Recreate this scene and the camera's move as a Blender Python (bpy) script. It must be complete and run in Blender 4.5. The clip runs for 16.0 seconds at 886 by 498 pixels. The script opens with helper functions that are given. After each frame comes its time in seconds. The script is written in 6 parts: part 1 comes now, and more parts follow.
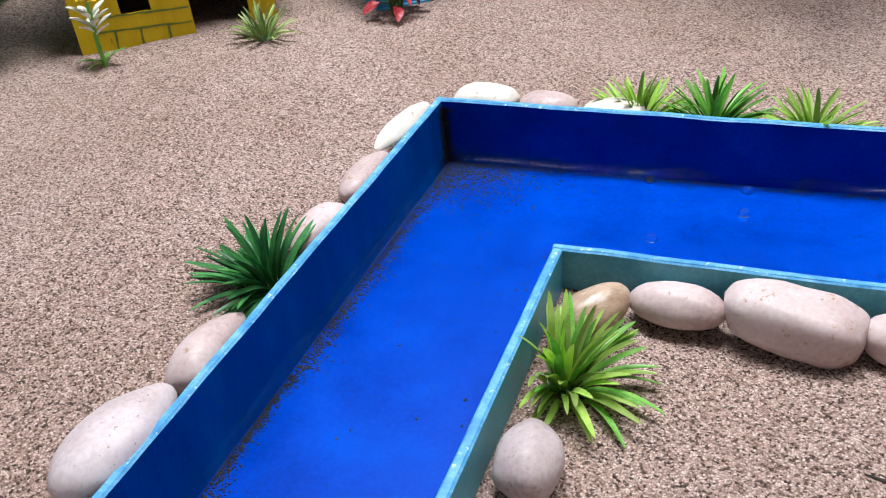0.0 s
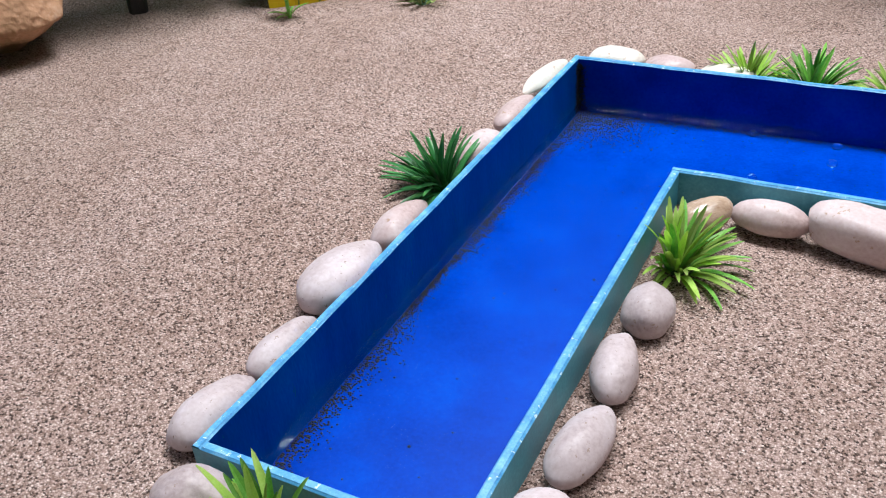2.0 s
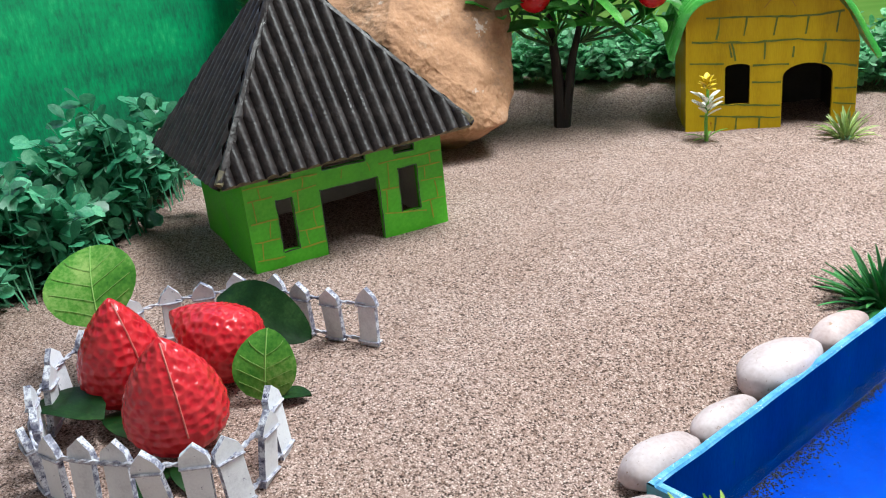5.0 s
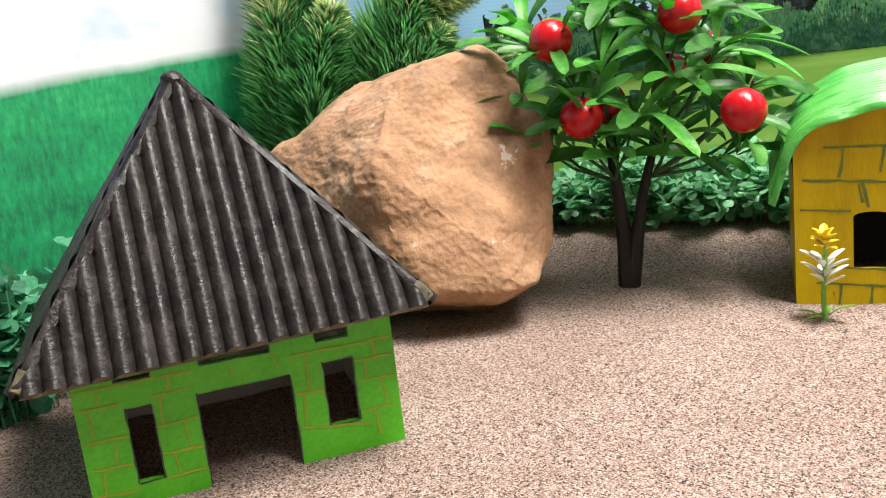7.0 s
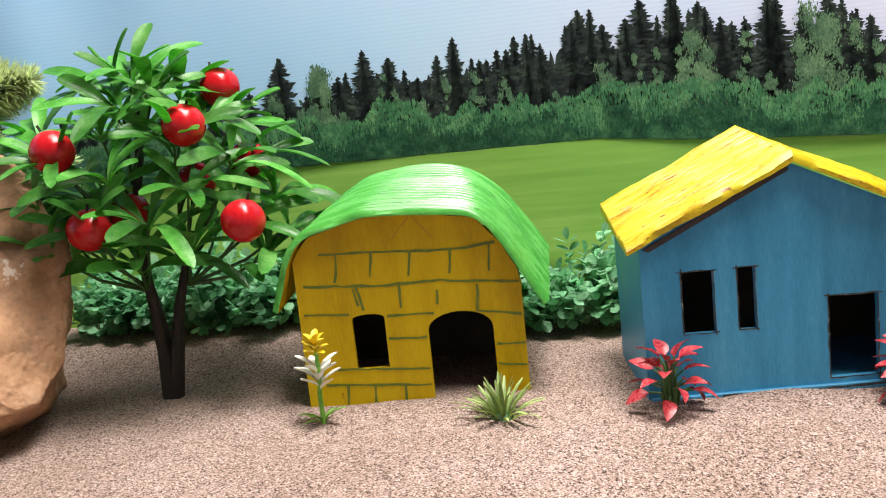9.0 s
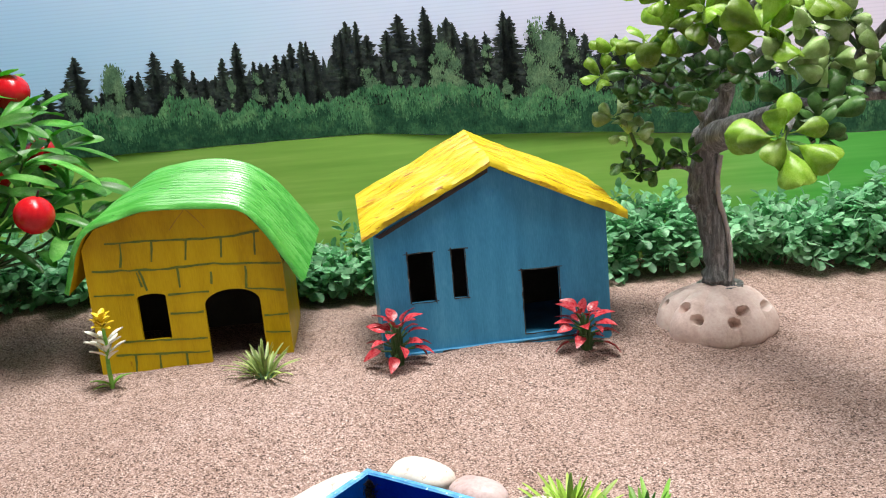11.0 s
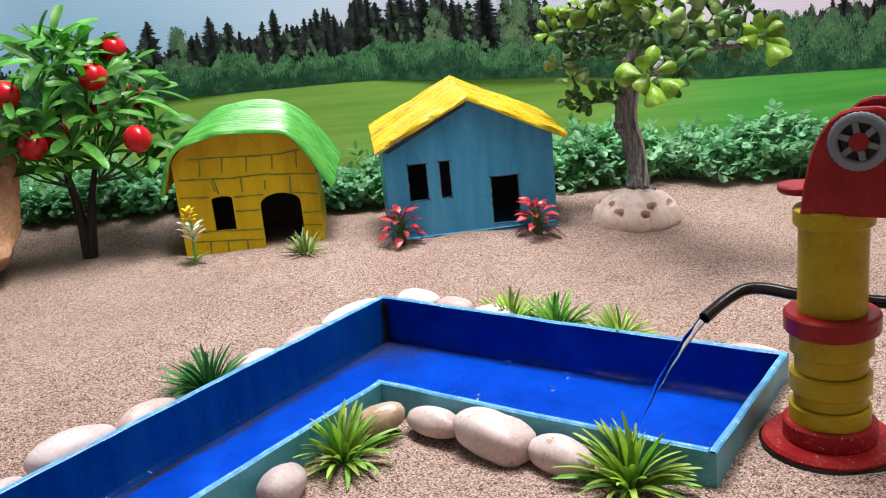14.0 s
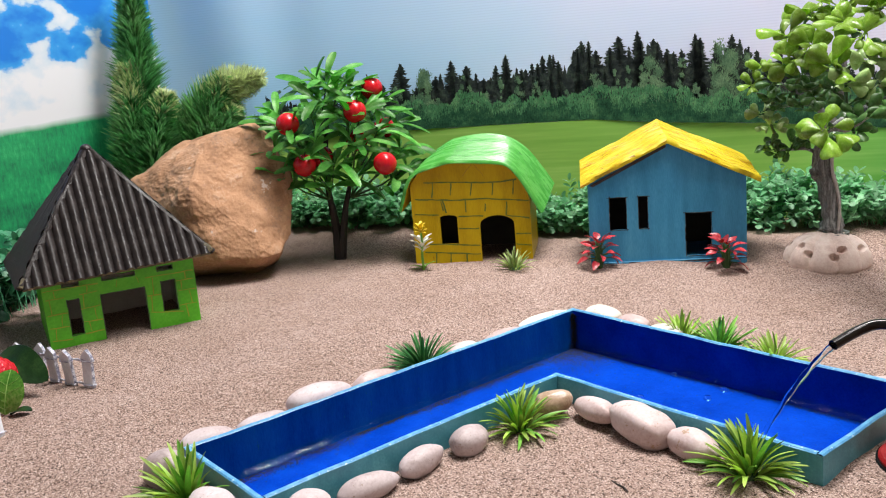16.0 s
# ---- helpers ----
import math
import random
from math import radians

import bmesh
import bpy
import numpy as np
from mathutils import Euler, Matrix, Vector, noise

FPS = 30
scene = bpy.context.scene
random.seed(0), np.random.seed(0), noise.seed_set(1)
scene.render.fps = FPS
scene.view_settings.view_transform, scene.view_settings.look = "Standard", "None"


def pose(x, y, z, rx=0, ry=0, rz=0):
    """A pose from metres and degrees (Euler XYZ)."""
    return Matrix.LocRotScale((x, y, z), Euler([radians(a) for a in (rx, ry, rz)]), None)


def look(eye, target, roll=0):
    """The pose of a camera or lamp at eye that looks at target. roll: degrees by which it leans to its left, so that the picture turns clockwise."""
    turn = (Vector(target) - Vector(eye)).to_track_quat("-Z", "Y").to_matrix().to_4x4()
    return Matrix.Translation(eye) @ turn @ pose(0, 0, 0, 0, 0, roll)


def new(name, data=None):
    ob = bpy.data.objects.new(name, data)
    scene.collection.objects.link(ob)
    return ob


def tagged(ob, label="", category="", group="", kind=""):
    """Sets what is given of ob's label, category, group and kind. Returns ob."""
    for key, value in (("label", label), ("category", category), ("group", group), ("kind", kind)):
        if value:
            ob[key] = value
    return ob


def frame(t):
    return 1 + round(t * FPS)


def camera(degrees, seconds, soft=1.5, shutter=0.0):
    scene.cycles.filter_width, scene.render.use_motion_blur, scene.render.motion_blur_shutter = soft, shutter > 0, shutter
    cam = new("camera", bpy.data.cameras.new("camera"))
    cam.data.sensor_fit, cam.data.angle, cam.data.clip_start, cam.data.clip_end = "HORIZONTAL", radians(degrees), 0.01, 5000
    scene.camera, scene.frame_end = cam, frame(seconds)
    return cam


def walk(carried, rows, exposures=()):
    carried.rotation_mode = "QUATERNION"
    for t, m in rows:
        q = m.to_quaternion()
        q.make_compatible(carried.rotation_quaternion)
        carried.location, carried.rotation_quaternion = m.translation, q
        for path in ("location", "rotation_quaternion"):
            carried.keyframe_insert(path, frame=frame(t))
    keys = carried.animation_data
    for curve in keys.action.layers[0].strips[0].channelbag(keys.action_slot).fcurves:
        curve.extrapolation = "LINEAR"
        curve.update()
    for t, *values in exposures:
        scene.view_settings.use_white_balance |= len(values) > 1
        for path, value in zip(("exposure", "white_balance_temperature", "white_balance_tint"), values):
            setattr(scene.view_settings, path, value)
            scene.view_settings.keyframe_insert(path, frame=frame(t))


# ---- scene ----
cam = camera(53.46, 16.0, soft=1.1)
PATH = [
    (0.0, (0.2191, -0.5089, 0.2375), (0.0463, -0.1247, -0.0318), -6.79),
    (0.5, (0.2069, -0.5381, 0.2432), (0.0226, -0.1588, -0.0253), -6.67),
    (1.0, (0.2102, -0.5737, 0.2491), (0.0150, -0.2005, -0.0203), -6.42),
    (1.5, (0.2194, -0.6086, 0.2513), (0.0158, -0.2406, -0.0190), -5.90),
    (2.0, (0.2354, -0.6414, 0.2622), (0.0223, -0.2778, -0.0067), -5.50),
    (2.5, (0.2587, -0.6743, 0.2733), (0.0351, -0.3118, 0.0113), -5.41),
    (3.0, (0.3025, -0.7169, 0.2920), (0.0676, -0.3529, 0.0422), -4.41),
    (3.5, (0.3346, -0.7544, 0.3070), (0.0737, -0.3964, 0.0751), -3.72),
    (4.0, (0.3014, -0.7751, 0.2966), (0.0011, -0.4366, 0.0838), -4.35),
    (4.5, (0.2500, -0.7635, 0.2811), (-0.0850, -0.4484, 0.0848), -5.09),
    (4.7, (0.2334, -0.7509, 0.2672), (-0.1154, -0.4474, 0.0768), -5.55),
    (6.8, (0.0883, -0.5165, 0.2217), (-0.3383, -0.2837, 0.1044), -6.37),
    (7.0, (0.0871, -0.4838, 0.2175), (-0.3413, -0.2501, 0.1083), -6.59),
    (7.5, (0.0860, -0.4274, 0.2120), (-0.3391, -0.1809, 0.1198), -6.61),
    (8.0, (0.1103, -0.3904, 0.2097), (-0.3004, -0.1173, 0.1278), -6.59),
    (8.5, (0.1552, -0.3542, 0.2038), (-0.2239, -0.0376, 0.1261), -6.54),
    (9.0, (0.2004, -0.3323, 0.2130), (-0.1504, 0.0161, 0.1383), -5.96),
    (9.5, (0.2426, -0.3185, 0.2276), (-0.0860, 0.0501, 0.1492), -5.82),
    (10.0, (0.2750, -0.3242, 0.2394), (-0.0357, 0.0577, 0.1520), -5.69),
    (10.2, (0.2887, -0.3324, 0.2424), (-0.0158, 0.0537, 0.1519), -5.72),
    (12.3, (0.4359, -0.4815, 0.2604), (0.1726, -0.0758, 0.1333), -4.33),
    (12.5, (0.4493, -0.4976, 0.2619), (0.1877, -0.0915, 0.1329), -4.50),
    (13.0, (0.4789, -0.5373, 0.2607), (0.2146, -0.1339, 0.1286), -5.11),
    (13.5, (0.4962, -0.5755, 0.2586), (0.2250, -0.1768, 0.1264), -5.32),
    (14.0, (0.5234, -0.6156, 0.2595), (0.2399, -0.2246, 0.1304), -5.62),
    (14.5, (0.5569, -0.6537, 0.2724), (0.2542, -0.2750, 0.1500), -5.48),
    (15.0, (0.5912, -0.6877, 0.2767), (0.2654, -0.3262, 0.1622), -5.22),
    (15.5, (0.6234, -0.6986, 0.2836), (0.2718, -0.3600, 0.1754), -5.13),
    (16.0, (0.6504, -0.7056, 0.2857), (0.2703, -0.3979, 0.1818), -4.71),
]
walk(cam, [(t, look(eye, aim, roll)) for t, eye, aim, roll in PATH], [(0, -0.21, 5960, 8), (3, -0.15, 5860, 5), (4.5, 0.04, 5850, 1), (7, 0.43, 6600, 6), (8.5, 0.28, 6700, 8), (10, 0.12, 6500, 9), (12.5, 0.04, 6500, 10), (16, 0.0, 6500, 10)])
# ---- end of walk ----

# ---- light ----
# Indoor table scene: one main lamp overhead, out of view, and two added fills.
world = bpy.data.worlds.new("room_world")
world.use_nodes = True
world.node_tree.nodes["Background"].inputs[0].default_value = (0.9, 0.95, 1.0, 1)
world.node_tree.nodes["Background"].inputs[1].default_value = 0.05
scene.world = world


def panel_lamp(name, eye, target, size, watts, colour):
    data = bpy.data.lights.new(name, "AREA")
    data.shape, data.size, data.energy, data.color = "SQUARE", size, watts, colour
    ob = new(name, data)
    ob.matrix_world = look(eye, target)
    return ob


panel_lamp("overhead_light", (0.02, 0.21, 1.50), (0.0, 0.05, 0.0), 0.40, 29.5, (1.0, 0.97, 0.94))
# Two added fill lamps, one from the right and one over the left side.
panel_lamp("overhead_light", (0.74, 0.16, 1.90), (0.3, 0.1, 0.0), 0.60, 21.0, (1.0, 0.98, 0.95))
panel_lamp("overhead_light", (-0.44, 0.22, 1.90), (-0.36, 0.1, 0.0), 0.75, 17.0, (1.0, 0.98, 0.95))

# ---- materials ----
# Lengths in the modelling code below are decimetres; part() turns them into metres.
DM = 0.1


def node_material(name):
    m = bpy.data.materials.new(name)
    m.use_nodes = True
    tree = m.node_tree
    return m, tree, tree.nodes["Principled BSDF"]


def link(tree, a, out, b, inp):
    tree.links.new(a.outputs[out], b.inputs[inp])


def ramp(tree, stops):
    node = tree.nodes.new("ShaderNodeValToRGB")
    els = node.color_ramp.elements
    while len(els) < len(stops):
        els.new(0.5)
    for el, (at, colour) in zip(els, stops):
        el.position, el.color = at, (*colour, 1)
    return node


def noise_node(tree, coords, scale, detail=4.0, rough=0.55, stretch=(1, 1, 1)):
    mapping = tree.nodes.new("ShaderNodeMapping")
    mapping.inputs["Scale"].default_value = stretch
    tree.links.new(coords, mapping.inputs["Vector"])
    node = tree.nodes.new("ShaderNodeTexNoise")
    node.inputs["Scale"].default_value, node.inputs["Detail"].default_value, node.inputs["Roughness"].default_value = scale, detail, rough
    link(tree, mapping, "Vector", node, "Vector")
    return node


def mixer(tree, blend, factor, a, b):
    """A colour mix; a, b and factor are sockets or values."""
    node = tree.nodes.new("ShaderNodeMix")
    node.data_type, node.blend_type = "RGBA", blend
    for key, value in ((0, factor), (6, a), (7, b)):
        if isinstance(value, bpy.types.NodeSocket):
            tree.links.new(value, node.inputs[key])
        else:
            node.inputs[key].default_value = value if key == 0 else (*value, 1)
    return node.outputs[2]


def bump(tree, shader, height, strength, distance):
    node = tree.nodes.new("ShaderNodeBump")
    node.inputs["Strength"].default_value, node.inputs["Distance"].default_value = strength, distance
    tree.links.new(height, node.inputs["Height"])
    link(tree, node, "Normal", shader, "Normal")
    return node


def surface(name, stops, coarse=30.0, fine=400.0, rough=0.5, rough_spread=0.12, relief=0.0004, stretch=(1, 1, 1), vary=0.0, island=0.0, metal=0.0, coat=0.0,
            flecks=None, through_light=0.0, specular=0.5):
    """A two-scale material: coarse blotches through a colour ramp, fine grain over them, relief from both.
    vary: brightness change from object to object; island: from piece to piece; flecks: (colour, share, scale) of worn spots."""
    m, tree, shader = node_material(name)
    info = tree.nodes.new("ShaderNodeObjectInfo")
    coords = tree.nodes.new("ShaderNodeTexCoord")
    shift = tree.nodes.new("ShaderNodeVectorMath")
    shift.operation = "ADD"
    link(tree, coords, "Object", shift, 0)
    link(tree, info, "Random", shift, 1)
    where = shift.outputs[0]
    big = noise_node(tree, where, coarse, 5.0, 0.6, stretch)
    small = noise_node(tree, where, fine, 3.0, 0.6, stretch)
    spread = tree.nodes.new("ShaderNodeMath")
    spread.operation = "MULTIPLY_ADD"
    link(tree, small, "Fac", spread, 0)
    spread.inputs[1].default_value = 0.45
    link(tree, big, "Fac", spread, 2)
    minus = tree.nodes.new("ShaderNodeMath")
    minus.operation = "SUBTRACT"
    link(tree, spread, 0, minus, 0)
    minus.inputs[1].default_value = 0.22
    colours = ramp(tree, stops)
    link(tree, minus, 0, colours, "Fac")
    colour = colours.outputs["Color"]
    if vary or island:
        geo = tree.nodes.new("ShaderNodeNewGeometry")
        hsv = tree.nodes.new("ShaderNodeHueSaturation")
        to = tree.nodes.new("ShaderNodeMapRange")
        tree.links.new(geo.outputs["Random Per Island"] if island else info.outputs["Random"], to.inputs["Value"])
        amount = island or vary
        to.inputs["To Min"].default_value, to.inputs["To Max"].default_value = 1 - amount, 1 + amount
        link(tree, to, "Result", hsv, "Value")
        tree.links.new(colour, hsv.inputs["Color"])
        colour = hsv.outputs["Color"]
    if flecks:
        spots = noise_node(tree, where, flecks[2], 6.0, 0.7, stretch)
        edge = ramp(tree, [(1 - flecks[1] - 0.03, (0, 0, 0)), (1 - flecks[1] + 0.03, (1, 1, 1))])
        wide = tree.nodes.new("ShaderNodeMapRange")
        wide.inputs["From Min"].default_value, wide.inputs["From Max"].default_value = 0.28, 0.72
        link(tree, spots, "Fac", wide, "Value")
        link(tree, wide, "Result", edge, "Fac")
        colour = mixer(tree, "MIX", edge.outputs["Color"], colour, flecks[0])
    tree.links.new(colour, shader.inputs["Base Color"])
    gloss = tree.nodes.new("ShaderNodeMapRange")
    link(tree, big, "Fac", gloss, "Value")
    gloss.inputs["From Min"].default_value, gloss.inputs["From Max"].default_value = 0.3, 0.7
    gloss.inputs["To Min"].default_value, gloss.inputs["To Max"].default_value = max(rough - rough_spread, 0.03), min(rough + rough_spread, 1)
    link(tree, gloss, "Result", shader, "Roughness")
    shader.inputs["Metallic"].default_value = metal
    shader.inputs["Coat Weight"].default_value = coat
    shader.inputs["Specular IOR Level"].default_value = specular
    if through_light:
        glow = tree.nodes.new("ShaderNodeBsdfTranslucent")
        tree.links.new(colour, glow.inputs["Color"])
        both = tree.nodes.new("ShaderNodeMixShader")
        both.inputs[0].default_value = through_light
        link(tree, shader, 0, both, 1)
        link(tree, glow, 0, both, 2)
        tree.links.new(both.outputs[0], tree.nodes["Material Output"].inputs["Surface"])
    if relief:
        bump(tree, shader, spread.outputs[0], 0.6, relief)
    return m


def sand_material():
    m, tree, shader = node_material("sand")
    coords = tree.nodes.new("ShaderNodeTexCoord")
    where = coords.outputs["Object"]
    warp = noise_node(tree, where, 1700, 2.0)
    bent = mixer(tree, "LINEAR_LIGHT", 0.0006, where, warp.outputs["Color"])
    grains = tree.nodes.new("ShaderNodeTexVoronoi")
    grains.inputs["Scale"].default_value, grains.inputs["Randomness"].default_value = 1020, 1.0
    tree.links.new(bent, grains.inputs["Vector"])
    split = tree.nodes.new("ShaderNodeSeparateColor")
    link(tree, grains, "Color", split, "Color")
    tones = ramp(tree, [(0.0, (0.060, 0.043, 0.038)), (0.13, (0.165, 0.117, 0.102)), (0.29, (0.47, 0.345, 0.305)), (0.75, (0.66, 0.500, 0.452)), (1.0, (0.88, 0.74, 0.69))])
    link(tree, split, 0, tones, "Fac")
    coarse = tree.nodes.new("ShaderNodeTexVoronoi")
    coarse.inputs["Scale"].default_value = 480
    tree.links.new(where, coarse.inputs["Vector"])
    pick = tree.nodes.new("ShaderNodeSeparateColor")
    link(tree, coarse, "Color", pick, "Color")
    specks = ramp(tree, [(0.0, (0.72, 0.68, 0.65)), (0.16, (0.86, 0.84, 0.82)), (0.22, (1, 1, 1)), (0.86, (1, 1, 1)), (1.0, (1.08, 1.07, 1.06))])
    link(tree, pick, 1, specks, "Fac")
    patch = noise_node(tree, where, 7, 5.0, 0.6)
    soft = ramp(tree, [(0.3, (0.80, 0.76, 0.72)), (0.7, (1.0, 1.0, 1.0))])
    link(tree, patch, "Fac", soft, "Fac")
    colour = mixer(tree, "MULTIPLY", 1.0, tones.outputs["Color"], soft.outputs["Color"])
    colour = mixer(tree, "MULTIPLY", 1.0, colour, specks.outputs["Color"])
    gaps = ramp(tree, [(0.30, (1, 1, 1)), (0.62, (0.42, 0.36, 0.32))])
    link(tree, grains, "Distance", gaps, "Fac")
    colour = mixer(tree, "MULTIPLY", 0.75, colour, gaps.outputs["Color"])
    tree.links.new(colour, shader.inputs["Base Color"])
    shader.inputs["Roughness"].default_value = 0.85
    shader.inputs["Specular IOR Level"].default_value = 0.12
    high = tree.nodes.new("ShaderNodeMath")
    high.operation = "MULTIPLY_ADD"
    link(tree, grains, "Distance", high, 0)
    high.inputs[1].default_value = -1.0
    lumps = noise_node(tree, where, 150, 4.0, 0.7)
    link(tree, lumps, "Fac", high, 2)
    bump(tree, shader, high.outputs[0], 0.8, 0.0007)
    return m


def water_material(name="water", index=1.11):
    m, tree, shader = node_material(name)
    coords = tree.nodes.new("ShaderNodeTexCoord")
    waves = noise_node(tree, coords.outputs["Object"], 22, 2.0, 0.4)
    clear = tree.nodes.new("ShaderNodeBsdfRefraction")
    clear.inputs["Color"].default_value = (0.94, 0.98, 1.0, 1)
    clear.inputs["IOR"].default_value, clear.inputs["Roughness"].default_value = 1.33, 0.0
    gloss = tree.nodes.new("ShaderNodeBsdfGlossy")
    gloss.inputs["Roughness"].default_value = 0.02
    rim = tree.nodes.new("ShaderNodeFresnel")
    rim.inputs["IOR"].default_value = index
    both = tree.nodes.new("ShaderNodeMixShader")
    link(tree, rim, 0, both, 0)
    link(tree, clear, 0, both, 1)
    link(tree, gloss, 0, both, 2)
    tree.links.new(both.outputs[0], tree.nodes["Material Output"].inputs["Surface"])
    bump(tree, gloss, waves.outputs["Fac"], 0.12, 0.002)
    tree.nodes.remove(shader)
    return m


def berry_material():
    """Moulded red plastic with round dimples between raised rims."""
    m, tree, shader = node_material("strawberry_red")
    coords = tree.nodes.new("ShaderNodeTexCoord")
    cellular = tree.nodes.new("ShaderNodeTexVoronoi")
    cellular.feature = "SMOOTH_F1"
    cellular.inputs["Scale"].default_value, cellular.inputs["Smoothness"].default_value, cellular.inputs["Randomness"].default_value = 205, 0.4, 0.6
    link(tree, coords, "Object", cellular, "Vector")
    tones = ramp(tree, [(0.10, (0.50, 0.010, 0.022)), (0.40, (0.56, 0.014, 0.027)), (0.62, (0.63, 0.028, 0.038))])
    link(tree, cellular, "Distance", tones, "Fac")
    blotch = noise_node(tree, coords.outputs["Object"], 40, 4.0)
    shade = ramp(tree, [(0.3, (0.86, 0.86, 0.86)), (0.7, (1, 1, 1))])
    link(tree, blotch, "Fac", shade, "Fac")
    tree.links.new(mixer(tree, "MULTIPLY", 1.0, tones.outputs["Color"], shade.outputs["Color"]), shader.inputs["Base Color"])
    shader.inputs["Roughness"].default_value = 0.26
    bump(tree, shader, cellular.outputs["Distance"], 0.9, 0.0020)
    return m


def sky_print():
    """The printed sky of the banner: blue-grey, whiter and pinker to its right and towards its foot, with the fine lines of the print."""
    m, tree, shader = node_material("printed_sky")
    coords = tree.nodes.new("ShaderNodeTexCoord")
    split = tree.nodes.new("ShaderNodeSeparateXYZ")
    link(tree, coords, "Object", split, 0)
    clouds = noise_node(tree, coords.outputs["Object"], 3.2, 4.0, 0.5, (0.7, 1, 1.6))
    along = tree.nodes.new("ShaderNodeMapRange")
    link(tree, split, "X", along, "Value")
    along.inputs["From Min"].default_value, along.inputs["From Max"].default_value = -0.3, 0.75
    total = tree.nodes.new("ShaderNodeMath")
    total.operation = "MULTIPLY_ADD"
    link(tree, clouds, "Fac", total, 0)
    total.inputs[1].default_value = 0.8
    link(tree, along, "Result", total, 2)
    colours = ramp(tree, [(0.25, (0.34, 0.61, 0.88)), (0.52, (0.49, 0.66, 0.89)), (0.78, (0.64, 0.68, 0.89)), (1.0, (0.80, 0.73, 0.88))])
    half = tree.nodes.new("ShaderNodeMath")
    half.operation = "MULTIPLY"
    link(tree, total, 0, half, 0)
    half.inputs[1].default_value = 0.7
    link(tree, half, 0, colours, "Fac")
    lines = tree.nodes.new("ShaderNodeTexWave")
    lines.bands_direction = "Z"
    lines.inputs["Scale"].default_value, lines.inputs["Distortion"].default_value = 75.0, 0.3
    link(tree, coords, "Object", lines, "Vector")
    fade = ramp(tree, [(0.0, (0.88, 0.89, 0.90)), (0.5, (1, 1, 1))])
    link(tree, lines, "Fac", fade, "Fac")
    tree.links.new(mixer(tree, "MULTIPLY", 0.6, colours.outputs["Color"], fade.outputs["Color"]), shader.inputs["Base Color"])
    shader.inputs["Roughness"].default_value = 0.55
    return m


def cloud_print():
    """The side banner: a deep blue sky with white clouds over a blurred green meadow."""
    m, tree, shader = node_material("printed_clouds")
    coords = tree.nodes.new("ShaderNodeTexCoord")
    split = tree.nodes.new("ShaderNodeSeparateXYZ")
    link(tree, coords, "Object", split, 0)
    puffs = noise_node(tree, coords.outputs["Object"], 13.0, 6.0, 0.5, (1, 1, 1.3))
    low = tree.nodes.new("ShaderNodeMapRange")
    link(tree, split, "Z", low, "Value")
    low.inputs["From Min"].default_value, low.inputs["From Max"].default_value = 0.25, 0.37
    low.inputs["To Min"].default_value, low.inputs["To Max"].default_value = 0.30, -0.03
    both = tree.nodes.new("ShaderNodeMath")
    both.operation = "ADD"
    link(tree, puffs, "Fac", both, 0)
    link(tree, low, "Result", both, 1)
    sky = ramp(tree, [(0.40, (0.003, 0.17, 0.62)), (0.50, (0.03, 0.29, 0.70)), (0.545, (0.52, 0.62, 0.72)), (0.66, (0.70, 0.71, 0.75))])
    link(tree, both, 0, sky, "Fac")
    blades = noise_node(tree, coords.outputs["Object"], 150.0, 6.0, 0.75, (1.5, 1, 0.45))
    drifts = noise_node(tree, coords.outputs["Object"], 13.0, 5.0, 0.6, (0.7, 1, 1.5))
    rise = tree.nodes.new("ShaderNodeMapRange")
    link(tree, split, "Z", rise, "Value")
    rise.inputs["From Min"].default_value, rise.inputs["From Max"].default_value = 0.0, 0.24
    rise.inputs["To Min"].default_value, rise.inputs["To Max"].default_value = -0.36, -0.13
    tuft = tree.nodes.new("ShaderNodeMath")
    tuft.operation = "MULTIPLY_ADD"
    link(tree, blades, "Fac", tuft, 0)
    tuft.inputs[1].default_value = 0.75
    link(tree, rise, "Result", tuft, 2)
    mass = tree.nodes.new("ShaderNodeMath")
    mass.operation = "MULTIPLY_ADD"
    link(tree, drifts, "Fac", mass, 0)
    mass.inputs[1].default_value = 0.70
    link(tree, tuft, 0, mass, 2)
    green = ramp(tree, [(0.24, (0.004, 0.055, 0.032)), (0.42, (0.008, 0.17, 0.070)), (0.60, (0.012, 0.31, 0.105)), (0.80, (0.07, 0.45, 0.17))])
    link(tree, mass, 0, green, "Fac")
    wobble = noise_node(tree, coords.outputs["Object"], 9.0, 3.0)
    height = tree.nodes.new("ShaderNodeMath")
    height.operation = "MULTIPLY_ADD"
    link(tree, wobble, "Fac", height, 0)
    height.inputs[1].default_value = 0.02
    slant = tree.nodes.new("ShaderNodeMath")
    slant.operation = "MULTIPLY_ADD"
    link(tree, split, "X", slant, 0)
    slant.inputs[1].default_value = 0.068
    link(tree, split, "Z", slant, 2)
    link(tree, slant, 0, height, 2)
    edge = ramp(tree, [(0.0, (0, 0, 0)), (1.0, (1, 1, 1))])
    to = tree.nodes.new("ShaderNodeMapRange")
    link(tree, height, 0, to, "Value")
    to.inputs["From Min"].default_value, to.inputs["From Max"].default_value = HORIZON_SIDE * DM, (HORIZON_SIDE + 0.12) * DM
    link(tree, to, "Result", edge, "Fac")
    tree.links.new(mixer(tree, "MIX", edge.outputs["Color"], green.outputs["Color"], sky.outputs["Color"]), shader.inputs["Base Color"])
    shader.inputs["Roughness"].default_value = 0.5
    return m


